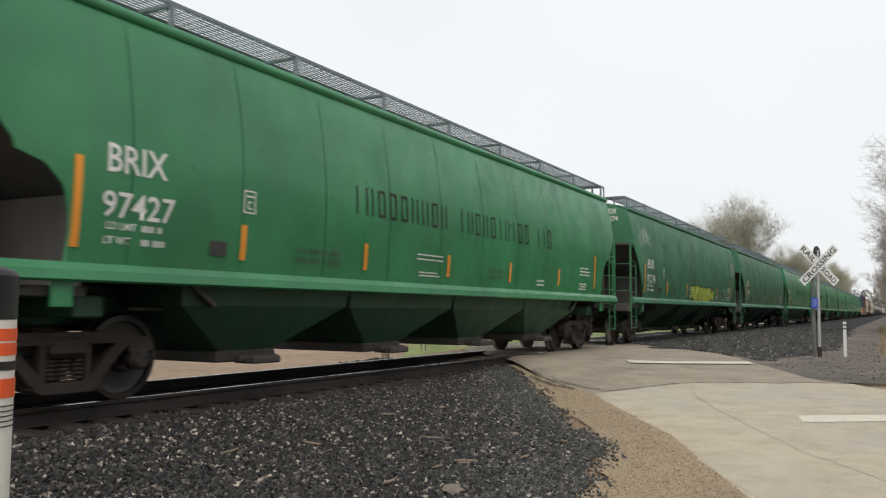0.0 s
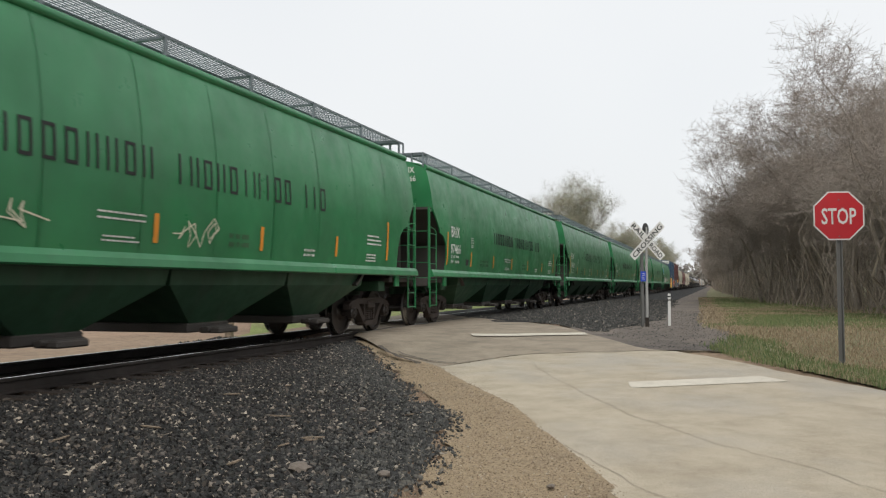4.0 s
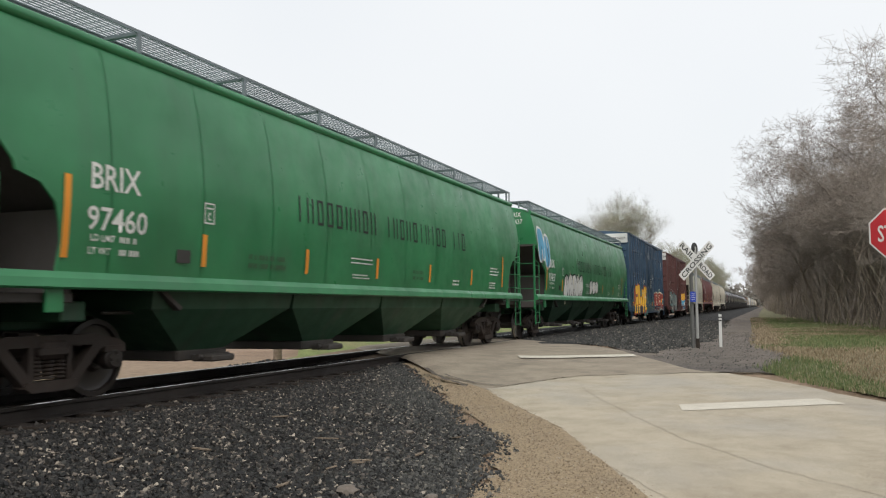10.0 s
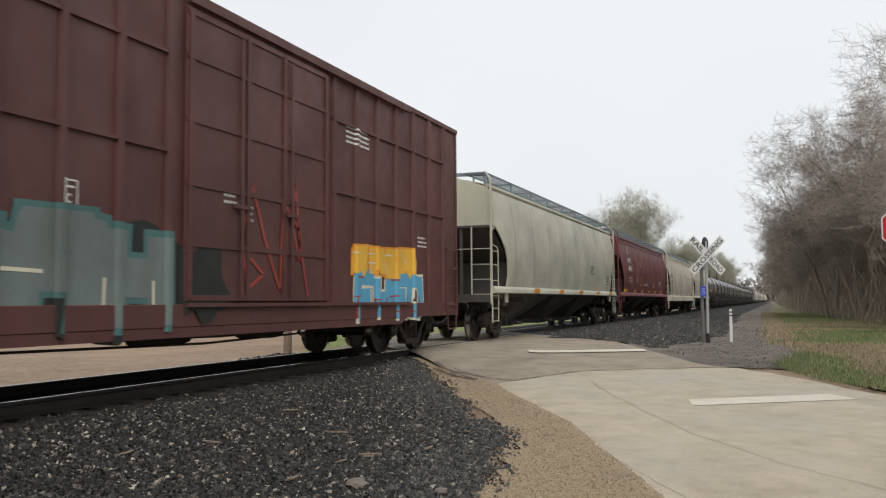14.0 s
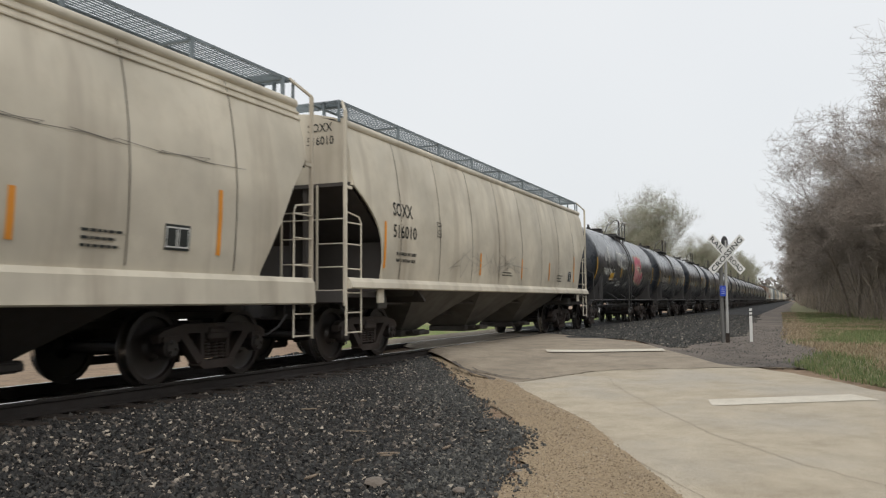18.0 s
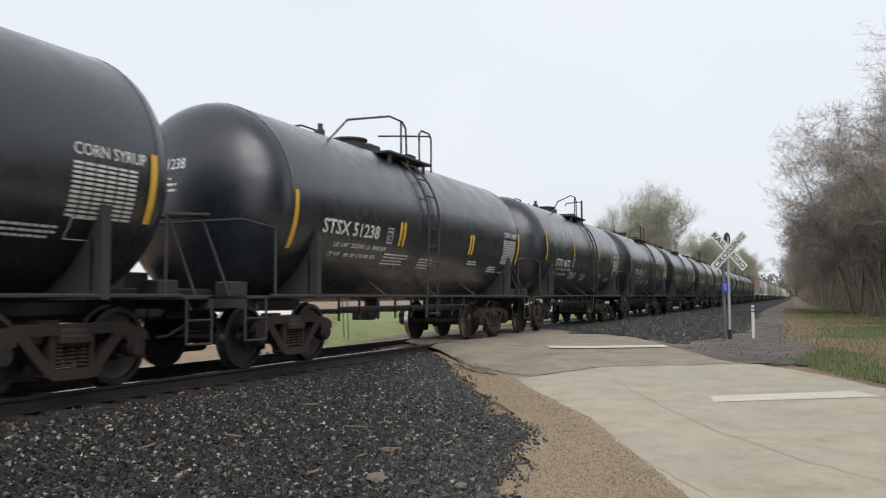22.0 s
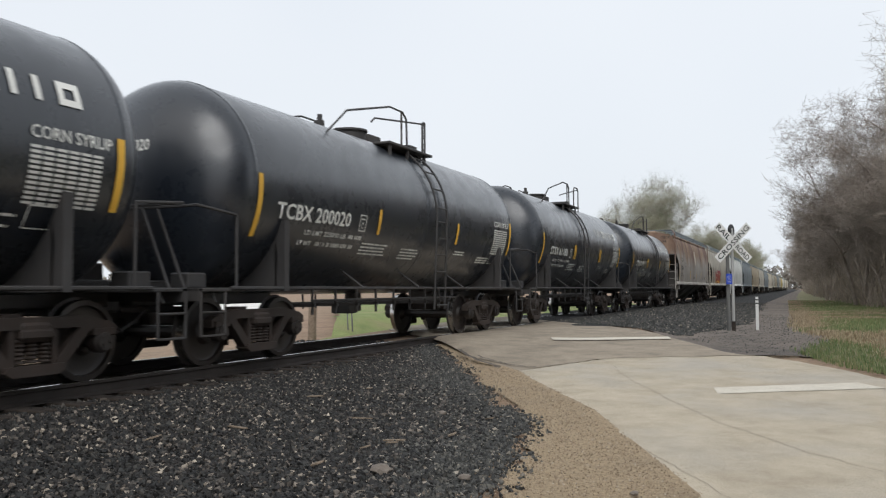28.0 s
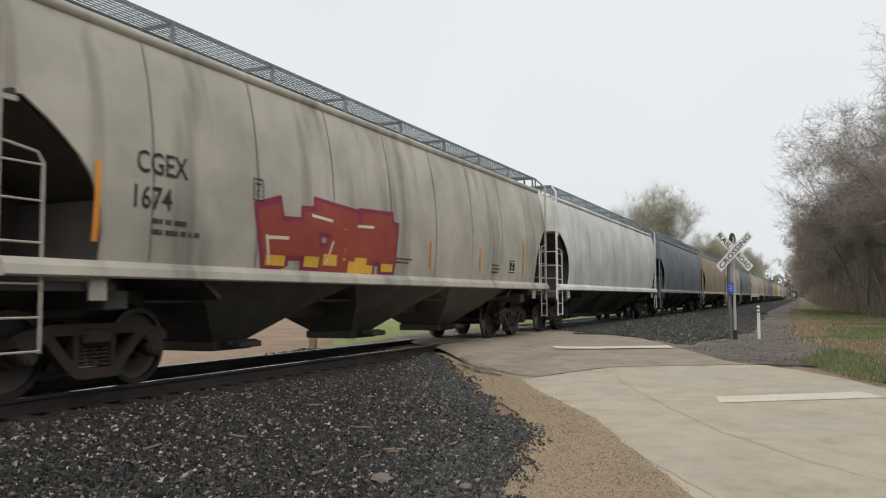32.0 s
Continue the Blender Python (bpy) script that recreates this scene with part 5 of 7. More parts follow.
        for i in range(int((2 * half + 0.1) / 0.15)):
            box(bm, s * 1.02, -half + 0.15 * i, 4.353, 0.5, 0.005, 0.01)
        part("running_board", bm, GALV, car, "open steel grating walkway")
        bm = bmesh.new()
        box(bm, s * 0.75, 0, 4.34, 0.02, 2 * half + 0.1, 0.04)
        box(bm, s * 1.29, 0, 4.345, 0.02, 2 * half + 0.1, 0.04)
        for i in range(9):
            y = -half + 0.25 + (2 * half - 0.5) * i / 8
            box(bm, s * 1.29, y, 4.19, 0.035, 0.06, 0.32)
            box(bm, s * 1.02, y, 4.32, 0.56, 0.05, 0.035)
        for k in (1, -1):
            box(bm, s * 1.29, k * (half + 0.02), 4.17, 0.03, 0.04, 0.34)
        part("walkway_bracket", bm, GALV, car)
    n = 4
    for i in range(n):
        y = -half + 0.6 + (2 * half - 1.2) * (i + 0.5) / n
        part("roof_hatch", box(bmesh.new(), 0, y, 4.28, 0.66, (2 * half - 1.2) / n - 0.12, 0.16, 0.04), mat, car)
    # hopper bays and outlet gates
    span = (2 * half - 2 * 2.55) / bays
    for i in range(bays):
        y = -half + 2.55 + span * (i + 0.5)
        a, b, w0, w1, z0, z1 = span / 2 - 0.02, 0.46 if bays > 3 else 0.38, 1.42, 0.72 if bays > 3 else 0.24, 1.24, 0.46 if bays > 3 else 0.40
        bm = bmesh.new()
        up = [bm.verts.new((x, y + d, z0)) for x, d in ((w0, -a), (w0, a), (-w0, a), (-w0, -a))]
        kd, kz, kw = (0.03, 1.02, 0.05) if bays > 3 else (a * 0.36, 0.92, 0.38)
        kn = [bm.verts.new((x, y + d, kz)) for x, d in ((w0 - kw, -a + kd), (w0 - kw, a - kd), (-w0 + kw, a - kd), (-w0 + kw, -a + kd))]
        lo = [bm.verts.new((x, y + d, z1)) for x, d in ((w1 + 0.2, -b), (w1 + 0.2, b), (-w1 - 0.2, b), (-w1 - 0.2, -b))]
        for p, q in ((up, kn), (kn, lo)):
            for j in range(4):
                bm.faces.new((p[j], p[(j + 1) % 4], q[(j + 1) % 4], q[j]))
        bm.faces.new(lo), bm.faces.new(up)
        bmesh.ops.recalc_face_normals(bm, faces=bm.faces[:])
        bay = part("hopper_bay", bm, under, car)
        bm = bmesh.new()
        box(bm, 0, y, 0.40 if bays > 3 else 0.34, 1.9 if bays > 3 else 1.0, 2 * b + 0.16, 0.14, 0.02)
        gx2 = 1.12 if bays > 3 else 0.66
        box(bm, gx2, y, 0.36, 0.36, 0.5, 0.09, 0.02)
        rod(bm, (gx2, y - 0.34, 0.38), (gx2, y + 0.34, 0.38), 0.04, 8)
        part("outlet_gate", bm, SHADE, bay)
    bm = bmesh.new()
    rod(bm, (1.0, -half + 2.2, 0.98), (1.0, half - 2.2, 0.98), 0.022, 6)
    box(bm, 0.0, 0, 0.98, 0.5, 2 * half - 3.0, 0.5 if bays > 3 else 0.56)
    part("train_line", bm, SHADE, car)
    return car


# ---- boxcar ----
def boxcar(name, L, mat, label, cap=None):
    car = thing(name, label, "railcar")
    half, dw, hw, z1 = BOX_HALF, BOX_DOOR, 1.46, 4.92
    bm = bmesh.new()
    solid(bm, [(hw, 0.98), (hw, z1), (0.75, z1 + 0.11), (0, z1 + 0.15), (-0.75, z1 + 0.11), (-hw, z1), (-hw, 0.98)], 1, -half, half)
    part("body", bm, mat, car)
    bm = bmesh.new()
    for i in range(19):
        y = -half + 0.1 + (2 * half - 0.2) * i / 18
        solid(bm, [(hw + 0.03, z1 + 0.015), (0, z1 + 0.18), (-hw - 0.03, z1 + 0.015), (-hw, z1 - 0.02), (0, z1 + 0.13), (hw, z1 - 0.02)], 1, y - 0.04, y + 0.04)
    part("roof_rib", bm, GALV, car)
    for s in (1, -1):
        bm = bmesh.new()
        box(bm, s * 1.475, 0, 0.86, 0.05, 2 * half, 0.28, 0.01)
        solid(bm, [(-half + 2.7, 0.73), (half - 2.7, 0.73), (half - 3.0, 0.60), (-half + 3.0, 0.60)], 0, s * 1.45, s * 1.49)
        part("side_sill", bm, mat, car)
        bm = bmesh.new()
        box(bm, s * 1.475, 0, z1 - 0.04, 0.07, 2 * half + 0.04, 0.1, 0.01)
        part("top_chord", bm, mat, car)
        for side_k in (-1, 1):
            for i in range(7):
                y = side_k * (dw + 0.27 + 0.8 * i)
                bm = bmesh.new()
                solid(bm, [(s * hw, y - 0.055), (s * 1.515, y - 0.035), (s * 1.515, y + 0.035), (s * hw, y + 0.055)], 2, 0.99, z1 - 0.09)
                part("side_post", bm, mat, car)
            bm = bmesh.new()
            for z in (2.85, 4.05):
                box(bm, s * 1.475, side_k * (dw + 2.65), z, 0.05, 4.9, 0.05)
            part("belt_rail", bm, mat, car)
        # plug door
        bm = bmesh.new()
        box(bm, s * 1.485, 0, 2.88, 0.06, 2 * dw, 3.7, 0.012)
        door = part("door", bm, mat, car)
        bm = bmesh.new()
        for y in (-dw + 0.06, -0.45, 0.45, dw - 0.06):
            box(bm, s * 1.52, y, 2.88, 0.05, 0.08, 3.6)
        for z in (1.08, 1.75, 2.5, 3.3, 4.1, 4.66):
            box(bm, s * 1.515, 0, z, 0.04, 2 * dw, 0.07)
        part("door_frame", bm, mat, door)
        bm = bmesh.new()
        for y in (-0.62, 0.62):
            rod(bm, (s * 1.56, y, 1.1), (s * 1.56, y, 4.6), 0.02, 6)
            box(bm, s * 1.56, y, 2.3, 0.03, 0.34, 0.05)
        part("lock_rod", bm, mat, door)
        for z in (0.99, 4.79):
            part("door_track", box(bmesh.new(), s * 1.53, 1.6, z, 0.06, 6.6, 0.05), mat, car)
    for k in (1, -1):
        bm = bmesh.new()
        for i in range(9):
            z = 1.2 + 0.39 * i
            solid(bm, [(k * (half - 0.01), z), (k * (half + 0.06), z + 0.06), (k * (half + 0.06), z + 0.16), (k * (half - 0.01), z + 0.22)], 0, -1.3, 1.3)
        part("end_corrugation", bm, mat, car)
        for s in (1, -1):
            bm = bmesh.new()
            box(bm, s * 1.43, k * half, 2.85, 0.09, 0.1, 4.1)
            part("corner_post", bm, mat, car)
        if cap:
            bm = bmesh.new()
            box(bm, 0, k * (half + 0.03), z1 - 0.27, 2.84, 0.08, 0.5, 0.01)
            part("end_cap", bm, cap, car, "white-painted upper end panel")
        bm = bmesh.new()
        for i in range(4):
            z = 0.95 + i * 0.40
            rod(bm, (1.53, k * (half - 0.1), z), (1.53, k * (half - 0.72), z), 0.013, 5)
        box(bm, 1.515, k * (half - 0.1), 1.5, 0.03, 0.05, 1.4)
        box(bm, 1.515, k * (half - 0.72), 1.5, 0.03, 0.05, 1.4)
        pipe(bm, [(1.5, k * (half - 0.1), 0.8), (1.5, k * (half - 0.14), 0.42), (1.5, k * (half - 0.6), 0.42), (1.5, k * (half - 0.64), 0.8)], 0.016)
        part("side_ladder", bm, mat, car)
        bm = bmesh.new()
        for i in range(5):
            rod(bm, (1.38, k * (half + 0.12), 1.0 + 0.4 * i), (0.9, k * (half + 0.12), 1.0 + 0.4 * i), 0.013, 5)
        box(bm, 0, k * (half + 0.16), 1.06, 2.6, 0.26, 0.04)
        part("end_ladder", bm, mat, car)
        coupler(car, L / 2, k)
        truck(car, k * 6.0)
        bm = bmesh.new()
        box(bm, 0, k * (half - 1.5), 0.92, 0.6, 4.2, 0.3)
        box(bm, 0, k * 6.0, 0.93, 2.7, 0.4, 0.16)
        part("draft_sill", bm, UNDER, car)
    bm = bmesh.new()
    box(bm, 0, 0, 0.86, 0.5, 2 * half - 7, 0.3)
    rod(bm, (0.6, -1.6, 0.62), (0.6, -0.6, 0.62), 0.16, 10)
    rod(bm, (0.7, 0.6, 0.66), (0.7, 1.5, 0.66), 0.2, 10)
    pipe(bm, [(0.9, -half + 3.6, 0.62), (0.9, -0.2, 0.55), (0.9, half - 3.6, 0.62)], 0.02)
    pipe(bm, [(0.2, -half + 3.0, 0.5), (0.3, 0.2, 0.42), (0.2, half - 3.0, 0.5)], 0.018)
    for y in (-3.2, -1.9, 1.9, 3.2):
        box(bm, 0.9, y, 0.72, 0.05, 0.05, 0.26)
        box(bm, 0, y, 0.86, 2.7, 0.12, 0.2)
    part("brake_gear", bm, UNDER, car)
    return car


# ---- tank car ----
def tank_car(name, L, label, aft=False):
    car = thing(name, label, "railcar")
    half = L / 2 - 0.55
    straight = half - HEAD_D - 0.05
    lad = 0.8 if aft else -0.35
    py = 0.42 if aft else -0.4 if L < 14 else 0.6
    lad = -0.05 if L > 14 else lad
    bm = bmesh.new()
    prof = [(-straight - HEAD_D * math.sin(a), TANK_R * math.cos(a)) for a in np.linspace(1.565, 0, 16)]
    prof += [(y, TANK_R) for y in np.linspace(-straight, straight, 14)[1:-1]]
    prof += [(straight + HEAD_D * math.sin(a), TANK_R * math.cos(a)) for a in np.linspace(0, 1.565, 16)]
    lathe(bm, prof, 56)
    for v in bm.verts:
        v.co = Vector((v.co.y, v.co.x, TANK_Z + v.co.z))
    bmesh.ops.recalc_face_normals(bm, faces=bm.faces[:])
    smooth(part("tank_shell", bm, BLACK, car), 60)
    for y in (-straight, straight, lad - 0.5, lad + 0.5):
        bm = bmesh.new()
        for i in range(40):
            a0, a1 = -0.9 + 4.94 * i / 40, -0.9 + 4.94 * (i + 1) / 40
            q = [(math.cos(a), math.sin(a)) for a in (a0, a1)]
            vs = [bm.verts.new((TANK_R * f * c, y + d, TANK_Z + TANK_R * f * s)) for (c, s) in q for f, d in ((1.0, -0.035), (1.0045, -0.02), (1.0045, 0.02), (1.0, 0.035))]
            for j in range(3):
                bm.faces.new((vs[j], vs[j + 1], vs[j + 5], vs[j + 4]))
        bmesh.ops.remove_doubles(bm, verts=bm.verts[:], dist=0.0005)
        bmesh.ops.recalc_face_normals(bm, faces=bm.faces[:])
        smooth(part("jacket_band", bm, BLACK, car), 30)
    # top platform with its rails, hatch and valve housing
    zt = TANK_Z + TANK_R
    bm = bmesh.new()
    for s in (1, -1):
        box(bm, s * 0.88, py + 0.1, zt - 0.17, 0.38, 1.95, 0.05, 0.01)
        for y in (-0.75, 0.0, 0.8):
            box(bm, s * 1.0, py + y, zt - 0.3, 0.05, 0.06, 0.24)
    box(bm, 0, py + 0.9, zt + 0.03, 1.4, 0.35, 0.05)
    platform = part("platform", bm, UNDER, car)
    for s in (1, -1):
        x = s * 1.0
        bm = bmesh.new()
        pipe(bm, [(x * 0.92, py - 2.9, zt - 0.32), (x * 0.96, py - 2.3, zt + 0.16), (x, py - 0.75, zt + 0.53), (x, py - 0.2, zt + 0.53), (x, py - 0.04, zt + 0.42), (x, py, zt - 0.16)], 0.02)
        rod(bm, (x, py - 0.25, zt - 0.16), (x, py - 0.25, zt + 0.53), 0.02, 6)
        part("platform_rail", bm, UNDER, platform, "bent black pipe railing")
        bm = bmesh.new()
        if aft:
            pipe(bm, [(x, py - 1.5, zt + 0.1), (x, py - 1.35, zt + 0.2), (x, py + 0.72, zt + 0.46)], 0.018)
            rod(bm, (x, py + 0.72, zt - 0.16), (x, py + 0.72, zt + 0.48), 0.024, 6)
            rod(bm, (x, py + 0.84, zt - 0.16), (x, py + 0.84, zt + 0.48), 0.02, 6)
            bmesh.ops.create_icosphere(bm, subdivisions=1, radius=0.045, matrix=Matrix.Translation((x, py + 0.78, zt + 0.48)))
        else:
            pipe(bm, [(x, py - 1.2, zt + 0.06), (x, py - 0.2, zt + 0.24), (x, py + 1.18, zt + 0.48)], 0.018)
            pipe(bm, [(x, py + 0.6, zt - 0.16), (x, py + 0.6, zt + 0.42), (x, py + 0.72, zt + 0.52), (x, py + 1.1, zt + 0.52), (x, py + 1.2, zt + 0.42), (x, py + 1.2, zt - 0.3)], 0.02)
        part("guard_rail", bm, UNDER, platform, "black pipe guard rail with end posts")
    bm = bmesh.new()
    rod(bm, (0, py - 0.55, zt - 0.05), (0, py - 0.55, zt + 0.15), 0.32, 18)
    rod(bm, (0, py - 0.55, zt + 0.15), (0, py - 0.55, zt + 0.19), 0.36, 18)
    smooth(part("manway", bm, UNDER, car))
    bm = bmesh.new()
    rod(bm, (0, py - 1.65, zt - 0.05), (0, py - 1.65, zt + 0.18), 0.09, 10)
    rod(bm, (0, py - 1.65, zt + 0.18), (0, py - 1.65, zt + 0.3), 0.05, 8)
    part("safety_valve", bm, UNDER, car)
    part("valve_housing", box(bmesh.new(), 0, py + 0.2, zt + 0.1, 0.35, 0.5, 0.2, 0.02), UNDER, car)
    # ladders follow the shell at mid car
    for s in (1, -1):
        bm = bmesh.new()
        for k in (lad - 0.25, lad + 0.25):
            pts = [(s * 1.52, k, 0.62), (s * 1.59, k, TANK_Z)]
            pts += [(s * (TANK_R + 0.07) * math.cos(a), k, TANK_Z + (TANK_R + 0.07) * math.sin(a)) for a in np.linspace(0.15, 1.0, 7)]
            pipe(bm, pts, 0.022, 5)
        for i in range(10):
            if i < 6:
                p = (s * 1.57, 0.7 + 0.33 * i)
            else:
                a = 0.1 + (i - 6) * 0.25
                p = (s * (TANK_R + 0.07) * math.cos(a), TANK_Z + (TANK_R + 0.07) * math.sin(a))
            rod(bm, (p[0], lad - 0.25, p[1]), (p[0], lad + 0.25, p[1]), 0.016, 5)
        part("side_ladder", bm, UNDER, car)
        bm = bmesh.new()
        pipe(bm, [(s * 1.47, -half + 0.3, 1.04), (s * 1.49, 0, 1.04), (s * 1.47, half - 0.3, 1.04)], 0.024, 6)
        for y in (-half + 1.5, -2.2, 0, 2.2, half - 1.5):
            pipe(bm, [(s * 1.47, y, 1.04), (s * 1.02, y, 1.35)], 0.02, 5)
        part("side_handrail", bm, UNDER, car)
    for k in (1, -1):
        bm = bmesh.new()
        box(bm, 0, k * (half - 0.15), 1.02, 2.9, 0.9, 0.05, 0.01)
        box(bm, 0, k * (half + 0.26), 0.96, 2.9, 0.08, 0.16)
        box(bm, 0, k * (half - 1.3), 0.98, 0.62, 3.0, 0.34, 0.02)
        part("end_platform", bm, UNDER, car)
        for s in (1, -1):
            bm = bmesh.new()
            solid(bm, [(0.3 * s, 1.0), (1.36 * s, 1.0), (1.38 * s, 1.5), (1.30 * s, 2.0), (0.9 * s, 1.5), (0.3 * s, 1.22)], 1, k * (L / 2 - 2.05) - 0.06, k * (L / 2 - 2.05) + 0.06)
            box(bm, s * 1.42, k * (L / 2 - 2.05), 1.5, 0.16, 0.12, 1.0)
            part("bolster_saddle", bm, UNDER, car)
        bm = bmesh.new()
        y = k * (half + 0.26)
        pipe(bm, [(1.4, k * (half - 0.5), 1.04), (1.4, k * (half - 0.5), 2.0), (1.4, y, 2.06), (-1.4, y, 2.06), (-1.4, k * (half - 0.5), 2.0), (-1.4, k * (half - 0.5), 1.04)], 0.02)
        for s in (1, -1):
            rod(bm, (s * 0.75, y, 2.06), (s * 1.2, y, 1.04), 0.022, 6)
            pipe(bm, [(s * 1.46, y, 1.0), (s * 1.46, y, 0.45), (s * 1.46, k * (half - 0.2), 0.45), (s * 1.46, k * (half - 0.2), 1.0)], 0.016)
            rod(bm, (s * 1.46, y, 0.74), (s * 1.46, k * (half - 0.2), 0.74), 0.014, 5)
        part("end_handrail", bm, UNDER, car, "black pipe rail with braces")
        part("brake_box", box(bmesh.new(), -0.9, k * (half - 0.1), 1.22, 0.3, 0.5, 0.36, 0.02), UNDER, car)
        part("tool_box", box(bmesh.new(), 0.95, k * (half - 0.1), 1.14, 0.3, 0.35, 0.2, 0.02), UNDER, car)
        coupler(car, L / 2, k)
        truck(car, k * (L / 2 - 2.05))
    bm = bmesh.new()
    pipe(bm, [(0.5, -half + 2.4, 0.78), (0.5, half - 2.4, 0.78)], 0.035, 6)
    pipe(bm, [(0.95, -half + 3.0, 0.84), (0.95, half - 3.0, 0.84)], 0.02, 5)
    for i in range(9):
        y = -half + 3.1 + (2 * half - 6.2) * i / 8
        box(bm, 0.9, y, 0.82, 0.035, 0.035, 0.42)
        box(bm, 0.6, y, 0.76, 0.7, 0.035, 0.05)
    rod(bm, (0, 0, 0.6), (0, 0, 1.3), 0.16, 12)
    box(bm, 0, -0.35, 0.66, 0.4, 0.3, 0.2, 0.02)
    part("pipework", bm, UNDER, car)
    return car


# ---- the train: where each coupling would stand at the start of the clip, and what runs between ----
SPEED = 15.3
# how far the train is behind a steady run, second by second
LAG = [(0, 0.0), (1, 0.25), (2, 0.0), (3, 0.0), (6, 0.1), (7, 0.0), (8, -0.05), (9, 0.0), (10, -0.14), (11, 0.28), (12, -0.05), (13, 0.5), (16, 0.0), (17, -0.5), (18, -0.33), (19, 0.2), (20, -0.15),
       (21, -0.05), (22, -0.05), (23, -0.05), (24, 0.1), (27, 0.0), (28, 0.1), (29, -0.07), (30, -0.15), (31, 0.35), (32, 0.0)]
GAPS = [3.6, 22.5, 41.83, 60.57, 79.71, 98.85, 118.35, 137.95, 157.4, 177.19, 196.6, 214.35, 232.66, 250.97, 268.68, 286.34, 304.55, 318.99, 332.1, 345.39, 358.4, 371.24, 384.3, 397.44, 410.58, 423.71, 436.58, 449.09, 462.75, 475.39, 493.92, 512.23]
KINDS = ["green", "oldgreen", "oldgreen"] + ["green"] * 7 + ["navy", "brown", "beige", "maroon", "cream", "pale", "tank"] + ["tank"] * 12 + ["rusty", "grey"]
EXTRA = ["white", "bluegrey", "tan", "grey", "bluegrey", "cream", "grey", "tan", "bluegrey", "grey", "yellow", "white", "grey", "cream", "tan", "grey"]
for _ in EXTRA:
    GAPS.append(GAPS[-1] + 18.6)
KINDS += EXTRA
KINDS[18] = KINDS[20] = KINDS[21] = KINDS[26] = KINDS[28] = "afttank"
LENGTHS = {"green": 19.15, "oldgreen": 18.5, "navy": 17.75, "brown": 18.3, "beige": 18.0, "maroon": 18.15, "cream": 17.9, "pale": 17.45, "rusty": 18.0, "grey": 18.3}
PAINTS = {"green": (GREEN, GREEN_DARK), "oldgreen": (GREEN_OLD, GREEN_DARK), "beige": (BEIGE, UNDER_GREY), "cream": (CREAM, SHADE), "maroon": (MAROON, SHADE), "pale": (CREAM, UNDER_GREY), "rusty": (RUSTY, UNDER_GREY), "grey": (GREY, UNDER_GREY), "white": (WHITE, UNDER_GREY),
          "bluegrey": (BLUEGREY, SHADE), "tan": (TAN, SHADE), "yellow": (YELLOW, SHADE)}
LABELS = {"oldgreen": "faded streaked green covered hopper car with graffiti", "beige": "clean pale beige covered hopper car", "green": "glossy green steel covered hopper car with roof walkway", "cream": "weathered cream covered hopper car with run-down stains", "pale": "pale cream covered hopper car with light run-down stains", "maroon": "maroon covered hopper car with yellow reflectors",
          "rusty": "grey covered hopper car streaked with rust", "grey": "dusty grey covered hopper car", "white": "white covered hopper car", "bluegrey": "blue-grey covered hopper car",
          "tan": "tan covered hopper car", "yellow": "dull yellow covered hopper car", "navy": "dark blue boxcar with ribbed sides and graffiti", "brown": "oxide-brown boxcar with a white end cap and graffiti",
          "tank": "black tank car with a railed top platform", "afttank": "black tank car with its platform ladder behind the middle"}
NUDGE = {0: -0.63, 1: -0.1, 2: -0.1, 3: -0.2, 4: -0.2, 5: -0.1, 6: -0.2, 7: -0.15, 8: -0.35, 9: -0.15, 24: -0.45, 25: -0.3, 26: -0.25, 27: -0.15}
MADE, TRAIN = {}, []
for i, kind in enumerate(KINDS):
    a, b = GAPS[i] + NUDGE.get(i, 0) + SHIFT.get(kind, 0.3 if i > 30 else 0.0), GAPS[i + 1] + NUDGE.get(i, 0) + SHIFT.get(kind, 0.3 if i > 30 else 0.0)
    L = 14.8 if kind == "tank" and b - a > 13.8 else LENGTHS.get(kind, 13.05 if "tank" in kind else 18.4)
    key = (kind, L)
    name = "tank_car" if "tank" in kind else "boxcar" if kind in ("navy", "brown") else "hopper_car"
    if key in MADE:
        car = copy_thing(MADE[key], pose(TRACK_X, (a + b) / 2, HEAD))
    else:
        if "tank" in kind:
            car = tank_car(name, L, LABELS[kind], kind == "afttank")
        elif kind == "navy":
            car = boxcar(name, L, NAVY, LABELS[kind], WHITE)
        elif kind == "brown":
            car = boxcar(name, L, BROWN, LABELS[kind], WHITE)
        else:
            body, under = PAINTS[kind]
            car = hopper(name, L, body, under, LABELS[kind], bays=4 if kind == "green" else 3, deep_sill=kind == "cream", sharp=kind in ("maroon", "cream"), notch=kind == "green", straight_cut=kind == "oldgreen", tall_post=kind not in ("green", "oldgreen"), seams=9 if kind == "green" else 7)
        MADE[key] = car
        car.matrix_basis = pose(TRACK_X, (a + b) / 2, HEAD)
    tagged(car, LABELS[kind], "railcar", "cars of the freight train")
    car["length"], car["kind_of_car"] = L, kind
    car["seams"] = 9 if kind == "green" else 7
    car["skin"] = "tank" if "tank" in kind else kind if kind in ("navy", "brown") else "hopper"
    TRAIN.append((car, (a + b) / 2, L, kind))


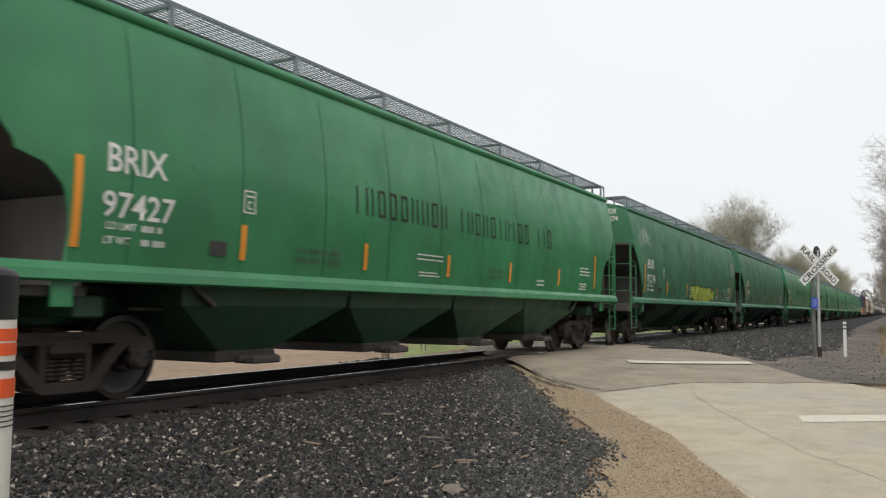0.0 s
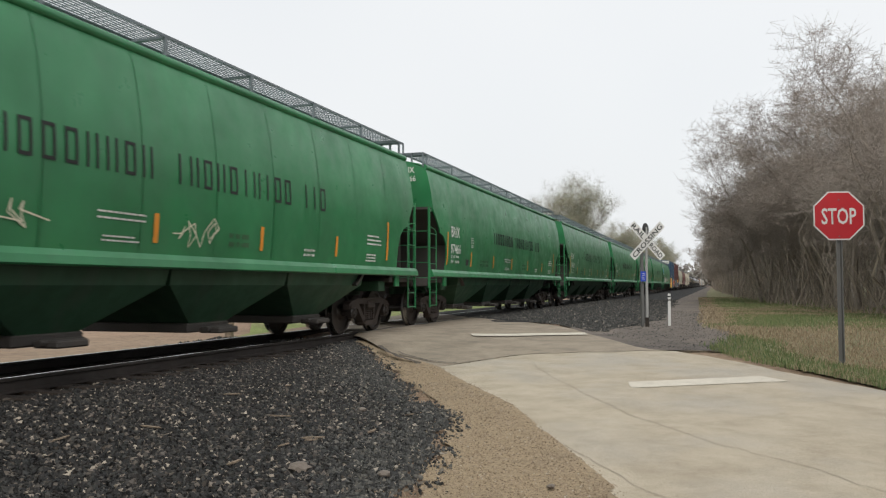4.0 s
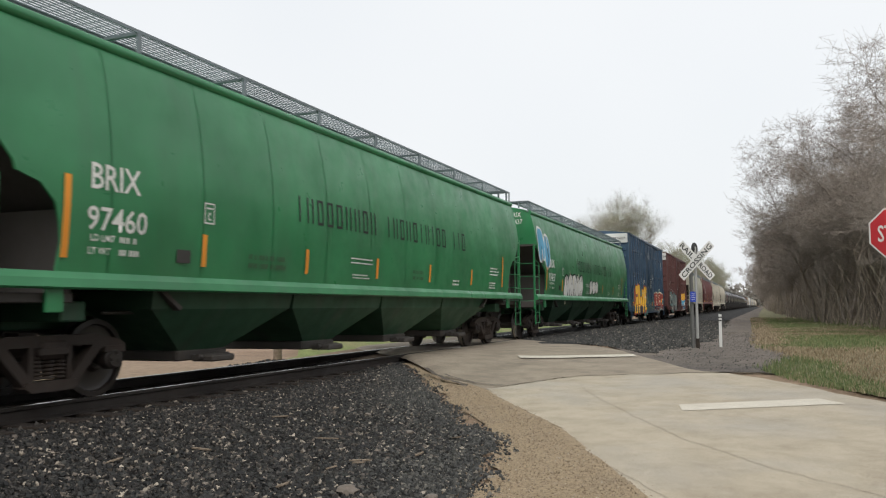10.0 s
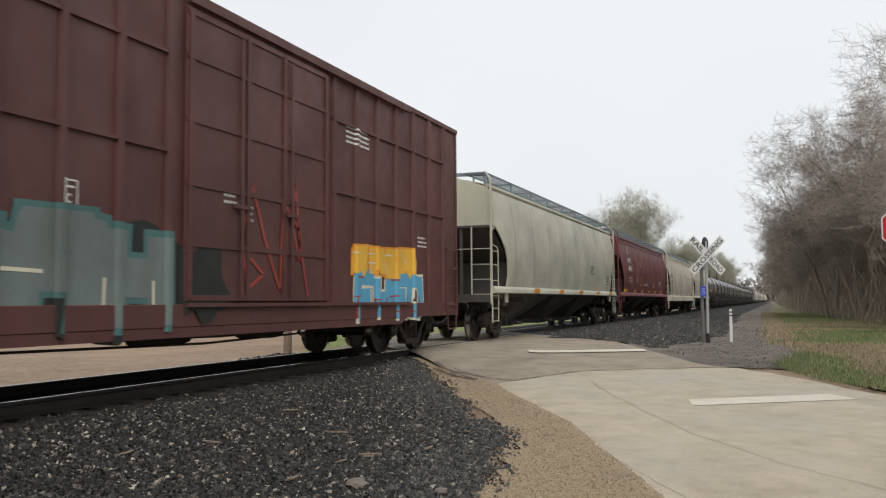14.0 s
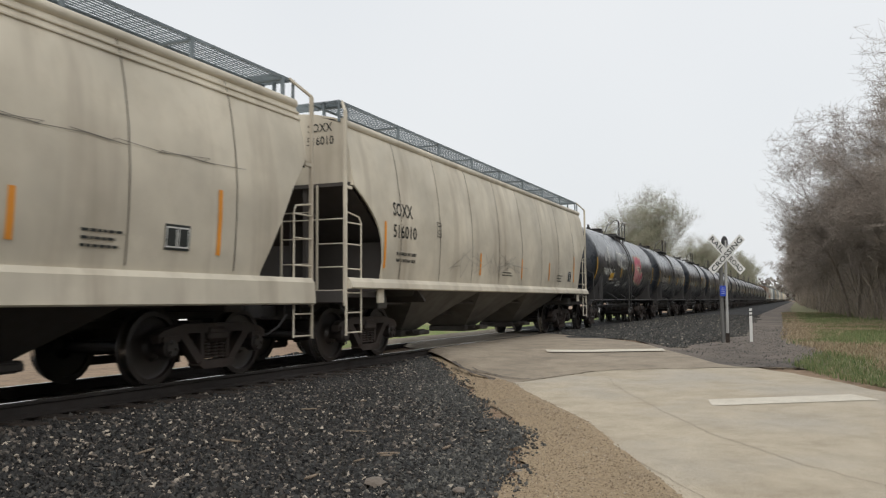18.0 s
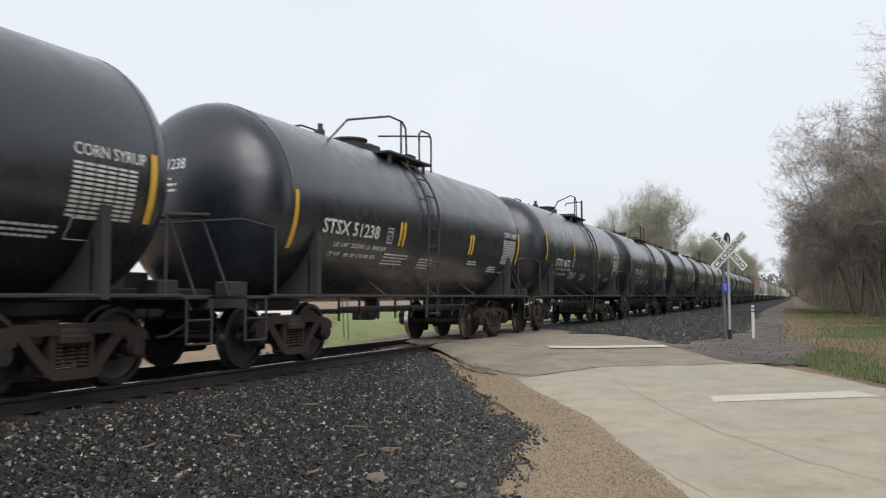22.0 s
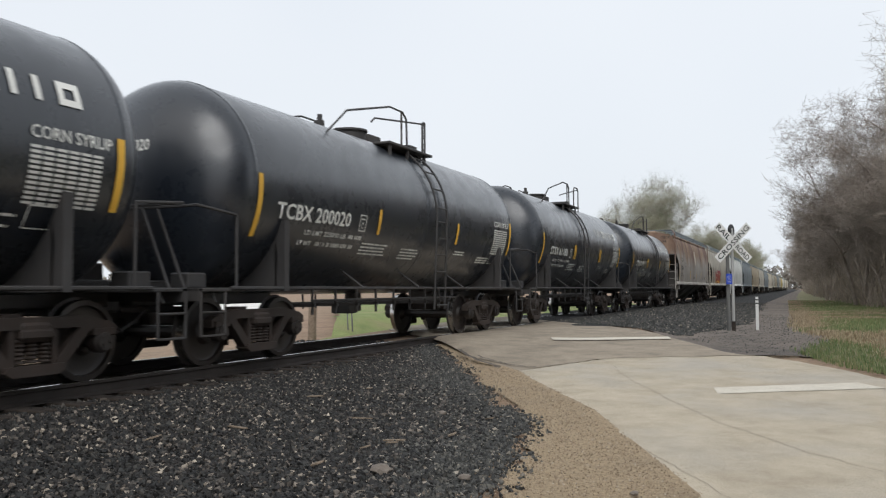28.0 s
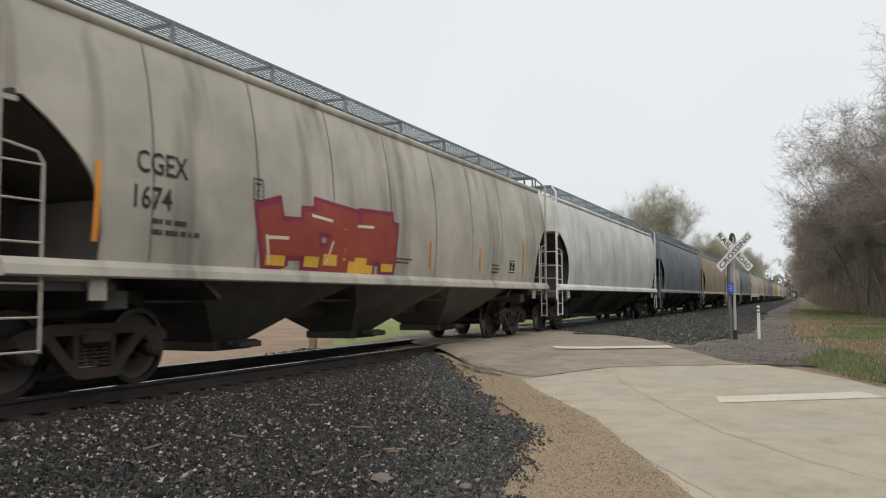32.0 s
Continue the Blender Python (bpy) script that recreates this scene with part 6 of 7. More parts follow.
# ---- lettering, reflectors and graffiti on the cars ----
def text(car, s, y, z, h, mat=None, squeeze=0.72, weight=0.004, fit=None, name="reporting_mark"):
    bm = glyph_bm(s, h, squeeze, weight)
    if fit:
        xs = [v.co.x for v in bm.verts]
        k, x0 = fit / (max(xs) - min(xs)), min(xs)
        for v in bm.verts:
            v.co.x = (v.co.x - x0) * k
    return decal(name, bm, car, y, z, mat or L_WHITE)


def small(car, y, z, lines, width, h=0.05, gap=0.04, mat=None, seed=0):
    o = decal("small_print", bars_bm(lines, width, h, gap, seed + int(y * 10)), car, y, z, mat or L_WHITE)
    o["kind"] = "stuff"
    return o


def stripe(car, y, z0, z1, w=0.09, mat=None):
    bm = bmesh.new()
    quad(bm, -w / 2, 0, w / 2, z1 - z0)
    return decal("reflector", bm, car, y, z0, mat or L_ORANGE, 0.011)


def plate_mark(car, y, z, w=0.2, h=0.27, mat=None, lift=0.009):
    bm = ring(bmesh.new(), 0, 0, w, h, 0.018)
    quad(bm, w * 0.2, h * 0.7, w * 0.8, h * 0.78)
    decal("plate_mark", bm, car, y, z, mat or L_WHITE, lift)
    text(car, "C", y + w * 0.3, z + h * 0.18, 0.1, mat, name="plate_letter")


def blob(bm, cx, cy, w, h, rng, n=22, rough=0.12, z=0.0):
    """One swollen letter of graffiti as an uneven rounded outline."""
    k, pts = rng.random() * 50, []
    for i in range(n):
        a = 6.2832 * i / n
        c, s = math.cos(a), math.sin(a)
        e = 2.6
        r = (abs(c) ** e + abs(s) ** e) ** (-1 / e)
        r *= 1 + rough * 2 * noise.noise((c * 1.6 + k, s * 1.6, k))
        pts.append(bm.verts.new((cx + c * r * w / 2, cy + s * r * h / 2, z)))
    bm.faces.new(pts)


def slash(bm, x0, y0, x1, y1, w, z=0.0, past=0.0):
    d = Vector((x1 - x0, y1 - y0))
    s = Vector((-d.y, d.x)).normalized() * w / 2
    e = d.normalized() * past
    x0, y0, x1, y1 = x0 - e.x, y0 - e.y, x1 + e.x, y1 + e.y
    bm.faces.new([bm.verts.new((p[0] + q * s.x, p[1] + q * s.y, z)) for p, q in (((x0, y0), 1), ((x0, y0), -1), ((x1, y1), -1), ((x1, y1), 1))])


def graffiti(car, y0, y1, z0, z1, letters, edge, fill, shine, seed, cloud=None, tilt=0.0):
    rng = random.Random(seed)
    w, h = (y1 - y0) / letters, z1 - z0
    layers = []
    if cloud:
        bm = bmesh.new()
        for i in range(letters + 2):
            blob(bm, (i - 0.5) * w + 0.3 * w * rng.random(), h * (0.45 + 0.25 * rng.random()), w * 1.6, h * (0.75 + 0.35 * rng.random()), rng, 22, 0.3)
        layers.append((bm, cloud, 0.006))
    bm, bf, bs, bc = bmesh.new(), bmesh.new(), bmesh.new(), bmesh.new()
    for i in range(letters):
        cx, cy, lw, lh = (i + 0.5) * w, h * (0.5 + 0.06 * rng.gauss(0, 1)) + tilt * i, w * 1.16, h * (0.92 + 0.14 * rng.random())
        state = rng.getstate()
        blob(bm, cx, cy, lw, lh, rng, z=0.0003 * i)
        rng.setstate(state)
        blob(bf, cx, cy, lw * 0.84, lh * 0.88, rng, z=0.0003 * i)
        for q in rng.sample((-1, 1), rng.choice((1, 1, 2))):
            slash(bc, cx + 0.1 * w * (rng.random() - 0.5), cy + q * lh * 0.47, cx + 0.2 * w * (rng.random() - 0.5), cy + q * lh * (0.08 + 0.1 * rng.random()), w * (0.07 + 0.06 * rng.random()))
        for _ in range(3):
            a, b = cx + w * 0.35 * (rng.random() - 0.5), cy + h * 0.5 * (rng.random() - 0.5)
            slash(bs, a, b, a + w * 0.3 * (rng.random() - 0.5), b + h * (0.2 + 0.25 * rng.random()) * rng.choice((1, -1)), w * (0.06 + 0.07 * rng.random()))
    layers += [(bm, edge, 0.009), (bf, fill, 0.012), (bs, shine, 0.015), (bc, edge, 0.018)]
    for k, (b, m, lift) in enumerate(layers):
        decal("graffiti", b, car, y0, z0, m, lift, ("spray-painted colour cloud" if m is cloud else "") or "spray-painted graffiti letters")


STROKES = (((0.16, 0.0), (0.16, 1.0)), ((0.84, 0.0), (0.84, 1.0)), ((0.05, 0.9), (0.95, 0.9)), ((0.05, 0.5), (0.92, 0.5)), ((0.05, 0.1), (0.95, 0.1)), ((0.2, 0.95), (0.8, 0.05)), ((0.2, 0.05), (0.8, 0.95)))
SHAPES = ((0, 2, 3, 4), (0, 2, 1, 3), (0, 2, 4, 5), (0, 3, 1), (0, 2, 3, 5), (1, 2, 4, 6), (0, 4, 1, 2))


def wild(car, y0, y1, z0, z1, letters, edge, fill, shine, seed, cloud=None, lean=0.12, drip=None, fat=1.0):
    """Big angular block letters in thick strokes, outlined, over a sprayed cloud; no letter is spelled."""
    rng = random.Random(seed)
    w, h = (y1 - y0) / letters, z1 - z0
    layers = []
    if cloud:
        bm = bmesh.new()
        for i in range(2 * letters + 2):
            blob(bm, (i - 0.5) * w / 2 + 0.3 * w * rng.random(), h * (0.35 + 0.4 * rng.random()), w * (0.7 + 0.6 * rng.random()), h * (0.5 + 0.5 * rng.random()), rng, 22, 0.35, 0.0003 * i)
        layers.append((bm, cloud, 0.004))
    be, bf, bs, bd = bmesh.new(), bmesh.new(), bmesh.new(), bmesh.new()
    k = 0
    for i in range(letters):
        shape = SHAPES[rng.randrange(len(SHAPES))]
        top, low = 0.9 + 0.14 * rng.random(), 0.08 * rng.random()
        for q in shape:
            (ax, ay), (bx, by) = STROKES[q]
            j = [0.05 * rng.gauss(0, 1) for _ in range(4)]
            pts = []
            for x, y, m in ((ax + j[0], ay, j[1]), (bx + j[2], by, j[3])):
                y = (low + (top - low) * y + m * 0.5) * h
                pts.append((w * (i + x) + lean * (y - h / 2), y))
            t = w * fat * (0.34 + 0.06 * rng.random())
            k += 1
            slash(be, *pts[0], *pts[1], t * 1.3, 0.00025 * k, t * 0.2)
            slash(bf, *pts[0], *pts[1], t, 0.00025 * k, 0.0)
            if rng.random() < 0.6:
                f = t * 0.28
                slash(bs, pts[0][0] - f, pts[0][1], (pts[0][0] + pts[1][0]) / 2 - f, (pts[0][1] + pts[1][1]) / 2, t * 0.10, 0.0002 * k)
            if drip and min(ay, by) < 0.15:
                x, y = pts[0] if ay < by else pts[1]
                slash(bd, x, y - 0.02 * h, x, y + h * (0.12 + 0.1 * rng.random()), t * 0.9, 0.0002 * k)
    layers += [(be, edge, 0.007), (bf, fill, 0.0075 + 0.00025 * k), (bs, shine, 0.009 + 0.0005 * k)]
    if drip:
        layers.append((bd, drip, 0.009 + 0.0005 * k))
    for b, m, lift in layers:
        if b.faces:
            decal("graffiti", b, car, y0, z0, m, lift, "spray-painted colour cloud" if m is cloud else "spray-painted block letters")


def scrawl(car, y0, z0, w, h, n, mat, seed, r=0.02):
    """A thin sprayed tag: loops of strokes."""
    rng, bm = random.Random(seed), bmesh.new()
    x, y = 0.0, h * 0.3
    for i in range(n):
        nx, ny = w * (i + 1) / n + w * 0.12 * rng.gauss(0, 1), h * (0.9 if i % 2 else 0.05) + h * 0.2 * rng.gauss(0, 1)
        mx, my = (x + nx) / 2 + h * 0.2 * rng.gauss(0, 1), (y + ny) / 2
        slash(bm, x, y, mx, my, r)
        slash(bm, mx, my, nx, ny, r)
        x, y = nx, ny
    decal("graffiti", bm, car, y0, z0, mat, 0.013, "thin sprayed tag or crack line")


def end_text(car, s1, s2, mat=None, flat=False):
    """Marks on the leading end of a car."""
    L = car["length"]
    y = -(L / 2 - 0.72) - 0.012 if not flat else -BOX_HALF - 0.085
    for s, x, z, h in ((s1, 0.68, 3.86, 0.15), (s2, 0.66, 3.64, 0.15)) if not flat else ((s1 + " " + s2, 0.6, 4.58, 0.125),):
        bm = glyph_bm(s, h, 0.85, 0.002)
        for v in bm.verts:
            v.co = Vector((v.co.x + x, y, v.co.y + z))
        part("end_mark", bm, mat or L_WHITE, car)
    if not flat:
        bm = bars_bm(5, 0.9, 0.035, 0.05, 3)
        for v in bm.verts:
            v.co = Vector((v.co.x * 0.8 - 0.05, y, v.co.y + 3.62))
        part("end_print", bm, mat or L_WHITE, car)["kind"] = "stuff"


def tank_end(car, s):
    """Road number on the leading head of a tank, bent to its dish."""
    straight = car["length"] / 2 - 0.6 - HEAD_D
    for bm, dx, dz in ((glyph_bm(s, 0.16, 0.8, 0.003), -0.75, 0.42), (bars_bm(3, 0.8, 0.035, 0.05, 4), -0.75, 0.26)):
        for v in bm.verts:
            x, z = v.co.x + dx, v.co.y + dz
            q = min(0.98, (x * x + z * z) / TANK_R ** 2)
            v.co = Vector((x, -straight - HEAD_D * (1 - q) ** 0.5 - 0.008, TANK_Z + z))
        part("end_mark", bm, L_WHITE, car)


def quad_bm(w, h):
    bm = bmesh.new()
    quad(bm, 0, 0, w, h)
    return bm


def green_marks(car, number, word, old=False):
    y0 = -7.08
    text(car, "BRIX", y0, 2.31, 0.29, fit=0.74)
    text(car, number, y0 - 0.04, 1.87, 0.26, fit=0.90)
    text(car, "LD LMT", y0 + 0.02, 1.75, 0.075, fit=0.36, weight=0.001, name="weight_mark"), text(car, "LT WT", y0, 1.61, 0.075, fit=0.32, weight=0.001, name="weight_mark")
    small(car, y0 + 0.45, 1.75, 1, 0.35, 0.065, 0.07, seed=3), small(car, y0 + 0.45, 1.61, 1, 0.3, 0.065, 0.07, seed=4)
    plate_mark(car, y0 + 1.9, 2.1)
    for k, (dy, z) in enumerate(((-0.32, 2.41), (1.93, 1.96), (4.45, 1.93), (6.95, 1.92), (9.5, 1.92), (12.15, 1.92)) if word else ((-0.32, 2.41), (2.5, 1.98), (5.4, 1.96), (8.4, 1.96), (11.0, 1.96))):
        stripe(car, y0 + dy, 1.55, z)
    stripe(car, y0 + (14.65 if word else 14.2), 1.55, 2.36)
    if not word:
        decal("consolidated_stencil", quad_bm(0.46, 0.34), car, y0 + 12.2, 1.53, L_BLACK)
        decal("stencil_frame", ring(ring(bmesh.new(), 0.0, 0.0, 0.46, 0.34, 0.015), 0.28, 0.08, 0.3, 0.34, 0.01), car, y0 + 12.2, 1.53, L_WHITE, 0.012)
    small(car, y0 + 5.9, 1.86, 2, 0.9, 0.022, 0.05, seed=5)
    small(car, y0 + 6.0, 1.58, 2, 0.7, 0.02, 0.03, seed=6)
    small(car, y0 + 10.9, 1.6, 2, 0.5, 0.04, 0.04, seed=7)
    small(car, y0 + 13.55, 2.0, 3, 0.8, 0.03, 0.05, seed=8)
    small(car, y0 + 13.55, 1.62, 3, 0.6, 0.03, 0.03, seed=9)
    small(car, y0 + 2.9, 1.7, 2, 1.1, 0.07, 0.05, L_FAINT, 10)
    small(car, y0 + 8.6, 1.7, 2, 0.6, 0.07, 0.05, L_FAINT, 11)
    bm = bmesh.new()
    quad(bm, 0, 0, 0.26, 0.16)
    decal("placard_board", bm, car, y0 + 1.4, 1.58, UNDER, 0.012)
    if word == "thin":
        company(car, ("i=XXX==X=", "i=X=Xi=iXX", "iiX"), 0.40, 0.19, 0.13, 0.04, y0 + 4.1, 2.34, L_BLACK, "thin black company lettering")
    elif word == "bold":
        company(car, ("i=XXX==X=", "i=X=Xi=iXX", "iiX"), 0.36, 0.2, 0.1, 0.07, y0 + 4.4, 2.32, L_BLACK, "bold black company lettering")
    end_text(car, "BRIX", number)


GREENS = [("97427", "thin"), ("97274", ""), ("97298", ""), ("97379", "thin"), ("97466", "bold"), ("97458", "thin"), ("97659", "bold"), ("97433", "thin"), ("97460", "thin"), ("97437", "thin")]
for (car, y, L, kind), (number, word) in zip(TRAIN, GREENS):
    green_marks(car, number, word)
c = TRAIN[1][0]
wild(c, -1.0, 3.2, 1.45, 1.85, 6, L_BLACK, L_LIME, L_PALE, 4, None, 0.3)
scrawl(c, -7.5, 3.0, 0.8, 0.5, 14, L_WHITE, 5, 0.016)
scrawl(TRAIN[1][0], 7.4, 2.7, 0.6, 0.5, 14, L_PALE, 6, 0.018)
scrawl(TRAIN[3][0], -4.6, 1.62, 0.7, 0.4, 9, L_PALE, 7, 0.03), scrawl(TRAIN[3][0], -3.0, 1.6, 0.9, 0.35, 11, L_PALE, 17, 0.018), scrawl(TRAIN[3][0], 0.2, 1.6, 1.1, 0.3, 12, L_PALE, 18, 0.016)
c = TRAIN[9][0]
graffiti(c, -8.3, -6.9, 2.3, 3.6, 2, L_WHITE, L_SKY, L_BLACK, 8, tilt=-0.35)
graffiti(c, -4.9, -1.75, 1.25, 2.2, 5, L_BLACK, L_WHITE, L_PALE, 9)
graffiti(c, -0.4, 1.35, 1.5, 2.1, 3, L_BLACK, L_WHITE, L_PALE, 10)

# blue boxcar
c = TRAIN[10][0]
end_text(c, "LRS", "100259", L_BLACK, True)
text(c, "LR", -6.07, 2.59, 0.26), text(c, "S", -5.23, 2.59, 0.26)
text(c, "10", -6.07, 2.15, 0.26), text(c, "02", -5.23, 2.15, 0.26), text(c, "59", -4.36, 2.15, 0.26)
decal("company_name", block_word("X=i=", 0.52, 0.46, 0.38, 0.15), c, 3.3, 3.46, L_WHITE, label="large white owner lettering")
plate_mark(c, -3.6, 2.3, 0.22, 0.3)
for y, z, n, w in ((-2.9, 2.5, 3, 0.7), (-0.9, 4.2, 5, 0.9), (1.0, 2.9, 4, 0.8), (4.6, 2.1, 5, 0.3), (5.2, 2.1, 5, 0.3), (6.0, 2.1, 5, 0.3), (-0.9, 2.2, 3, 0.5)):
    small(c, y, z, n, w, 0.036, 0.05, seed=int(20 + y))
wild(c, -6.2, -1.65, 0.68, 2.02, 5, L_RED, L_YELLOW, L_PALE, 21, L_TEAL, 0.05, None, 1.3)
wild(c, 2.05, 6.65, 0.8, 1.8, 5, L_PALE, L_RED, L_PALE, 22, L_TEAL, -0.05)
graffiti(c, -7.6, -6.5, 0.8, 1.5, 2, L_TEAL, L_TEAL, L_RED, 23, L_TEAL)
graffiti(c, -1.2, 2.0, 0.78, 1.4, 4, L_TEAL, L_TEAL, L_PALE, 24, L_TEAL)
for y in (-7.2, 0.3, 5.55):
    bm = bmesh.new()
    quad(bm, 0, 0, 0.55, 0.2)
    decal("reflector", bm, c, y, 1.05 if y < 5 else 1.25, L_ORANGE, 0.04)
bm = bmesh.new()
quad(bm, 0, 0, 0.42, 0.7)
decal("placard_board", bm, c, -0.2, 2.05, UNDER, 0.05)
bm = bmesh.new()
quad(bm, 0, 0, 0.2, 0.22)
decal("placard_notice", bm, c, -0.15, 2.1, L_WHITE, 0.054)
decal("placard_print", bars_bm(3, 0.3, 0.06, 0.06, 30), c, -0.15, 2.62, L_WHITE, 0.054)

# brown boxcar
c = TRAIN[11][0]
end_text(c, "COER", "174108", L_BLACK, True)
text(c, "CO", -6.85, 2.55, 0.26), text(c, "ER", -5.95, 2.55, 0.26)
text(c, "17", -6.8, 2.08, 0.26), text(c, "41", -5.9, 2.08, 0.26), text(c, "08", -5.0, 2.08, 0.26)
plate_mark(c, -3.8, 2.0, 0.22, 0.3)
for y, z, n, w in ((-1.2, 2.5, 3, 0.3), (-0.8, 2.3, 3, 0.3), (2.2, 4.0, 4, 0.9), (5.2, 2.3, 3, 0.5)):
    small(c, y, z, n, w, 0.036, 0.05, seed=int(40 + y))
wild(c, -6.75, -2.1, 0.75, 1.85, 4, L_TEAL, L_SLATE, L_PALE, 31, L_BLACK, 0.08)
wild(c, 2.5, 5.4, 0.74, 1.5, 4, L_PALE, L_SKY, L_RED, 32, None, 0.05)
wild(c, 2.4, 5.0, 1.52, 1.95, 4, L_ORANGE, L_YELLOW, L_PALE, 33, None, 0.0)
scrawl(c, -0.6, 1.2, 1.6, 1.4, 9, L_RED, 34, 0.05)

# cream, maroon and grey hoppers
c = TRAIN[12][0]
small(c, 3.0, 2.3, 4, 0.7, 0.04, 0.05, L_BLACK, 50), small(c, 6.2, 2.0, 4, 0.7, 0.05, 0.05, L_BLACK, 51)
for y in (-5.0, -2.0, 0.95, 3.95, 6.68):
    bm = bmesh.new()
    quad(bm, 0, 0, 0.55, 0.12)
    decal("reflector", bm, c, y, 1.27, L_ORANGE, 0.12)
c = TRAIN[13][0]
bm = bmesh.new()
quad(bm, 0, 0, 1.5, 1.05)
decal("paint_patch", bm, c, -6.4, 2.35, BROWN, 0.005, "darker repainted patch")
text(c, "MWCX", -6.27, 2.84, 0.26, squeeze=0.7, fit=0.82, weight=0.004), text(c, "481880", -6.25, 2.46, 0.26, fit=1.07, weight=0.004)
text(c, "LD LMT   224500", -6.27, 2.08, 0.085, fit=1.1, weight=0.002, name="weight_mark"), text(c, "LT WT    61500", -6.25, 1.92, 0.085, fit=1.06, weight=0.002, name="weight_mark"), plate_mark(c, -2.5, 2.75, 0.18, 0.26)
small(c, -6.25, 3.55, 4, 0.55, 0.04, 0.05, seed=53), small(c, -2.6, 2.2, 5, 0.55, 0.05, 0.05, L_ORANGE, 54), small(c, -3.9, 2.1, 3, 0.4, 0.03, 0.04, seed=55)
small(c, -1.2, 1.9, 2, 1.3, 0.03, 0.05, seed=56), small(c, 4.6, 2.1, 4, 0.8, 0.04, 0.05, seed=57), small(c, 2.2, 1.9, 3, 0.6, 0.03, 0.04, seed=58)
for y in (-7.45, -6.9, -4.4, -2.0, 0.5, 2.9, 5.4):
    bm = bmesh.new()
    quad(bm, 0, 0, 0.5, 0.13)
    decal("reflector", bm, c, y, 1.45, L_YELLOW, 0.014)
end_text(c, "MWCX", "481880")
c = TRAIN[14][0]
text(c, "MQRX", -6.55, 2.58, 0.26, L_BLACK, fit=0.9), text(c, "80008", -6.58, 2.17, 0.24, L_BLACK, fit=0.92), end_text(c, "MQRX", "80008", L_BLACK)
c2 = TRAIN[15][0]
text(c2, "SOXX", -6.55, 2.56, 0.25, L_BLACK, fit=0.8), text(c2, "516010", -6.55, 2.17, 0.24, L_BLACK, fit=0.95), end_text(c2, "SOXX", "516010", L_BLACK)
c3 = TRAIN[29][0]
text(c3, "CGOX", -6.3, 2.58, 0.26, L_BLACK, fit=0.85), text(c3, "1066", -6.3, 2.12, 0.26, L_BLACK, fit=0.65), end_text(c3, "CGOX", "1066", L_BLACK)
c4 = TRAIN[30][0]
text(c4, "CGEX", -6.67, 2.4, 0.26, L_BLACK, fit=0.8), text(c4, "1674", -6.7, 2.01, 0.26, L_BLACK, fit=0.58), end_text(c4, "CGEX", "1674", L_BLACK)
for c, s in ((c, 60), (c2, 61), (c3, 62), (c4, 63)):
    for y in (-7.1, -2.2, 1.0, 3.6, 6.6):
        stripe(c, y * c["length"] / 18, 1.6, 1.6 + (0.82 if abs(y) > 6 else 0.5), 0.08, L_YELLOW if c is c3 else None)
    plate_mark(c, -4.6, 2.3, 0.22, 0.3, L_BLACK)
    small(c, 4.4, 1.75, 3, 0.6, 0.03, 0.05, L_BLACK, s), small(c, -0.6, 1.7, 2, 0.8, 0.025, 0.04, L_BLACK, s + 5), small(c, -6.4, 1.85, 2, 0.7, 0.06, 0.06, L_BLACK, s + 9)
    bm = bmesh.new()
    quad(bm, 0, 0, 0.42, 0.3)
    decal("consolidated_stencil", bm, c, 5.6, 1.62, L_BLACK)
    decal("stencil_frame", ring(ring(bmesh.new(), 0.02, 0.03, 0.2, 0.27, 0.015), 0.22, 0.03, 0.4, 0.27, 0.015), c, 5.6, 1.62, L_WHITE, 0.011)
# thin crack lines along the cream car's side, drawn with the tag strokes
scrawl(TRAIN[14][0], -1.5, 2.86, 4.5, 0.05, 22, SEAMLINE, 66, 0.007), scrawl(TRAIN[14][0], 3.0, 2.72, 3.6, 0.05, 18, SEAMLINE, 67, 0.007)
scrawl(c2, -3.4, 1.65, 4.2, 0.4, 34, GREY, 64, 0.016)
bm = bmesh.new()
bm.faces.new([bm.verts.new((0.42 * math.cos(math.pi / 8 + i * math.pi / 4), 0.5 * math.sin(math.pi / 8 + i * math.pi / 4), 0)) for i in range(8)])
decal("emblem_patch", bm, c3, 0.45, 2.95, CREAM, 0.006, "pale patch where an emblem was")
wild(c4, -4.3, -0.55, 1.42, 2.3, 3, L_MAG, L_RED, L_PALE, 65, None, -0.08, L_YELLOW)

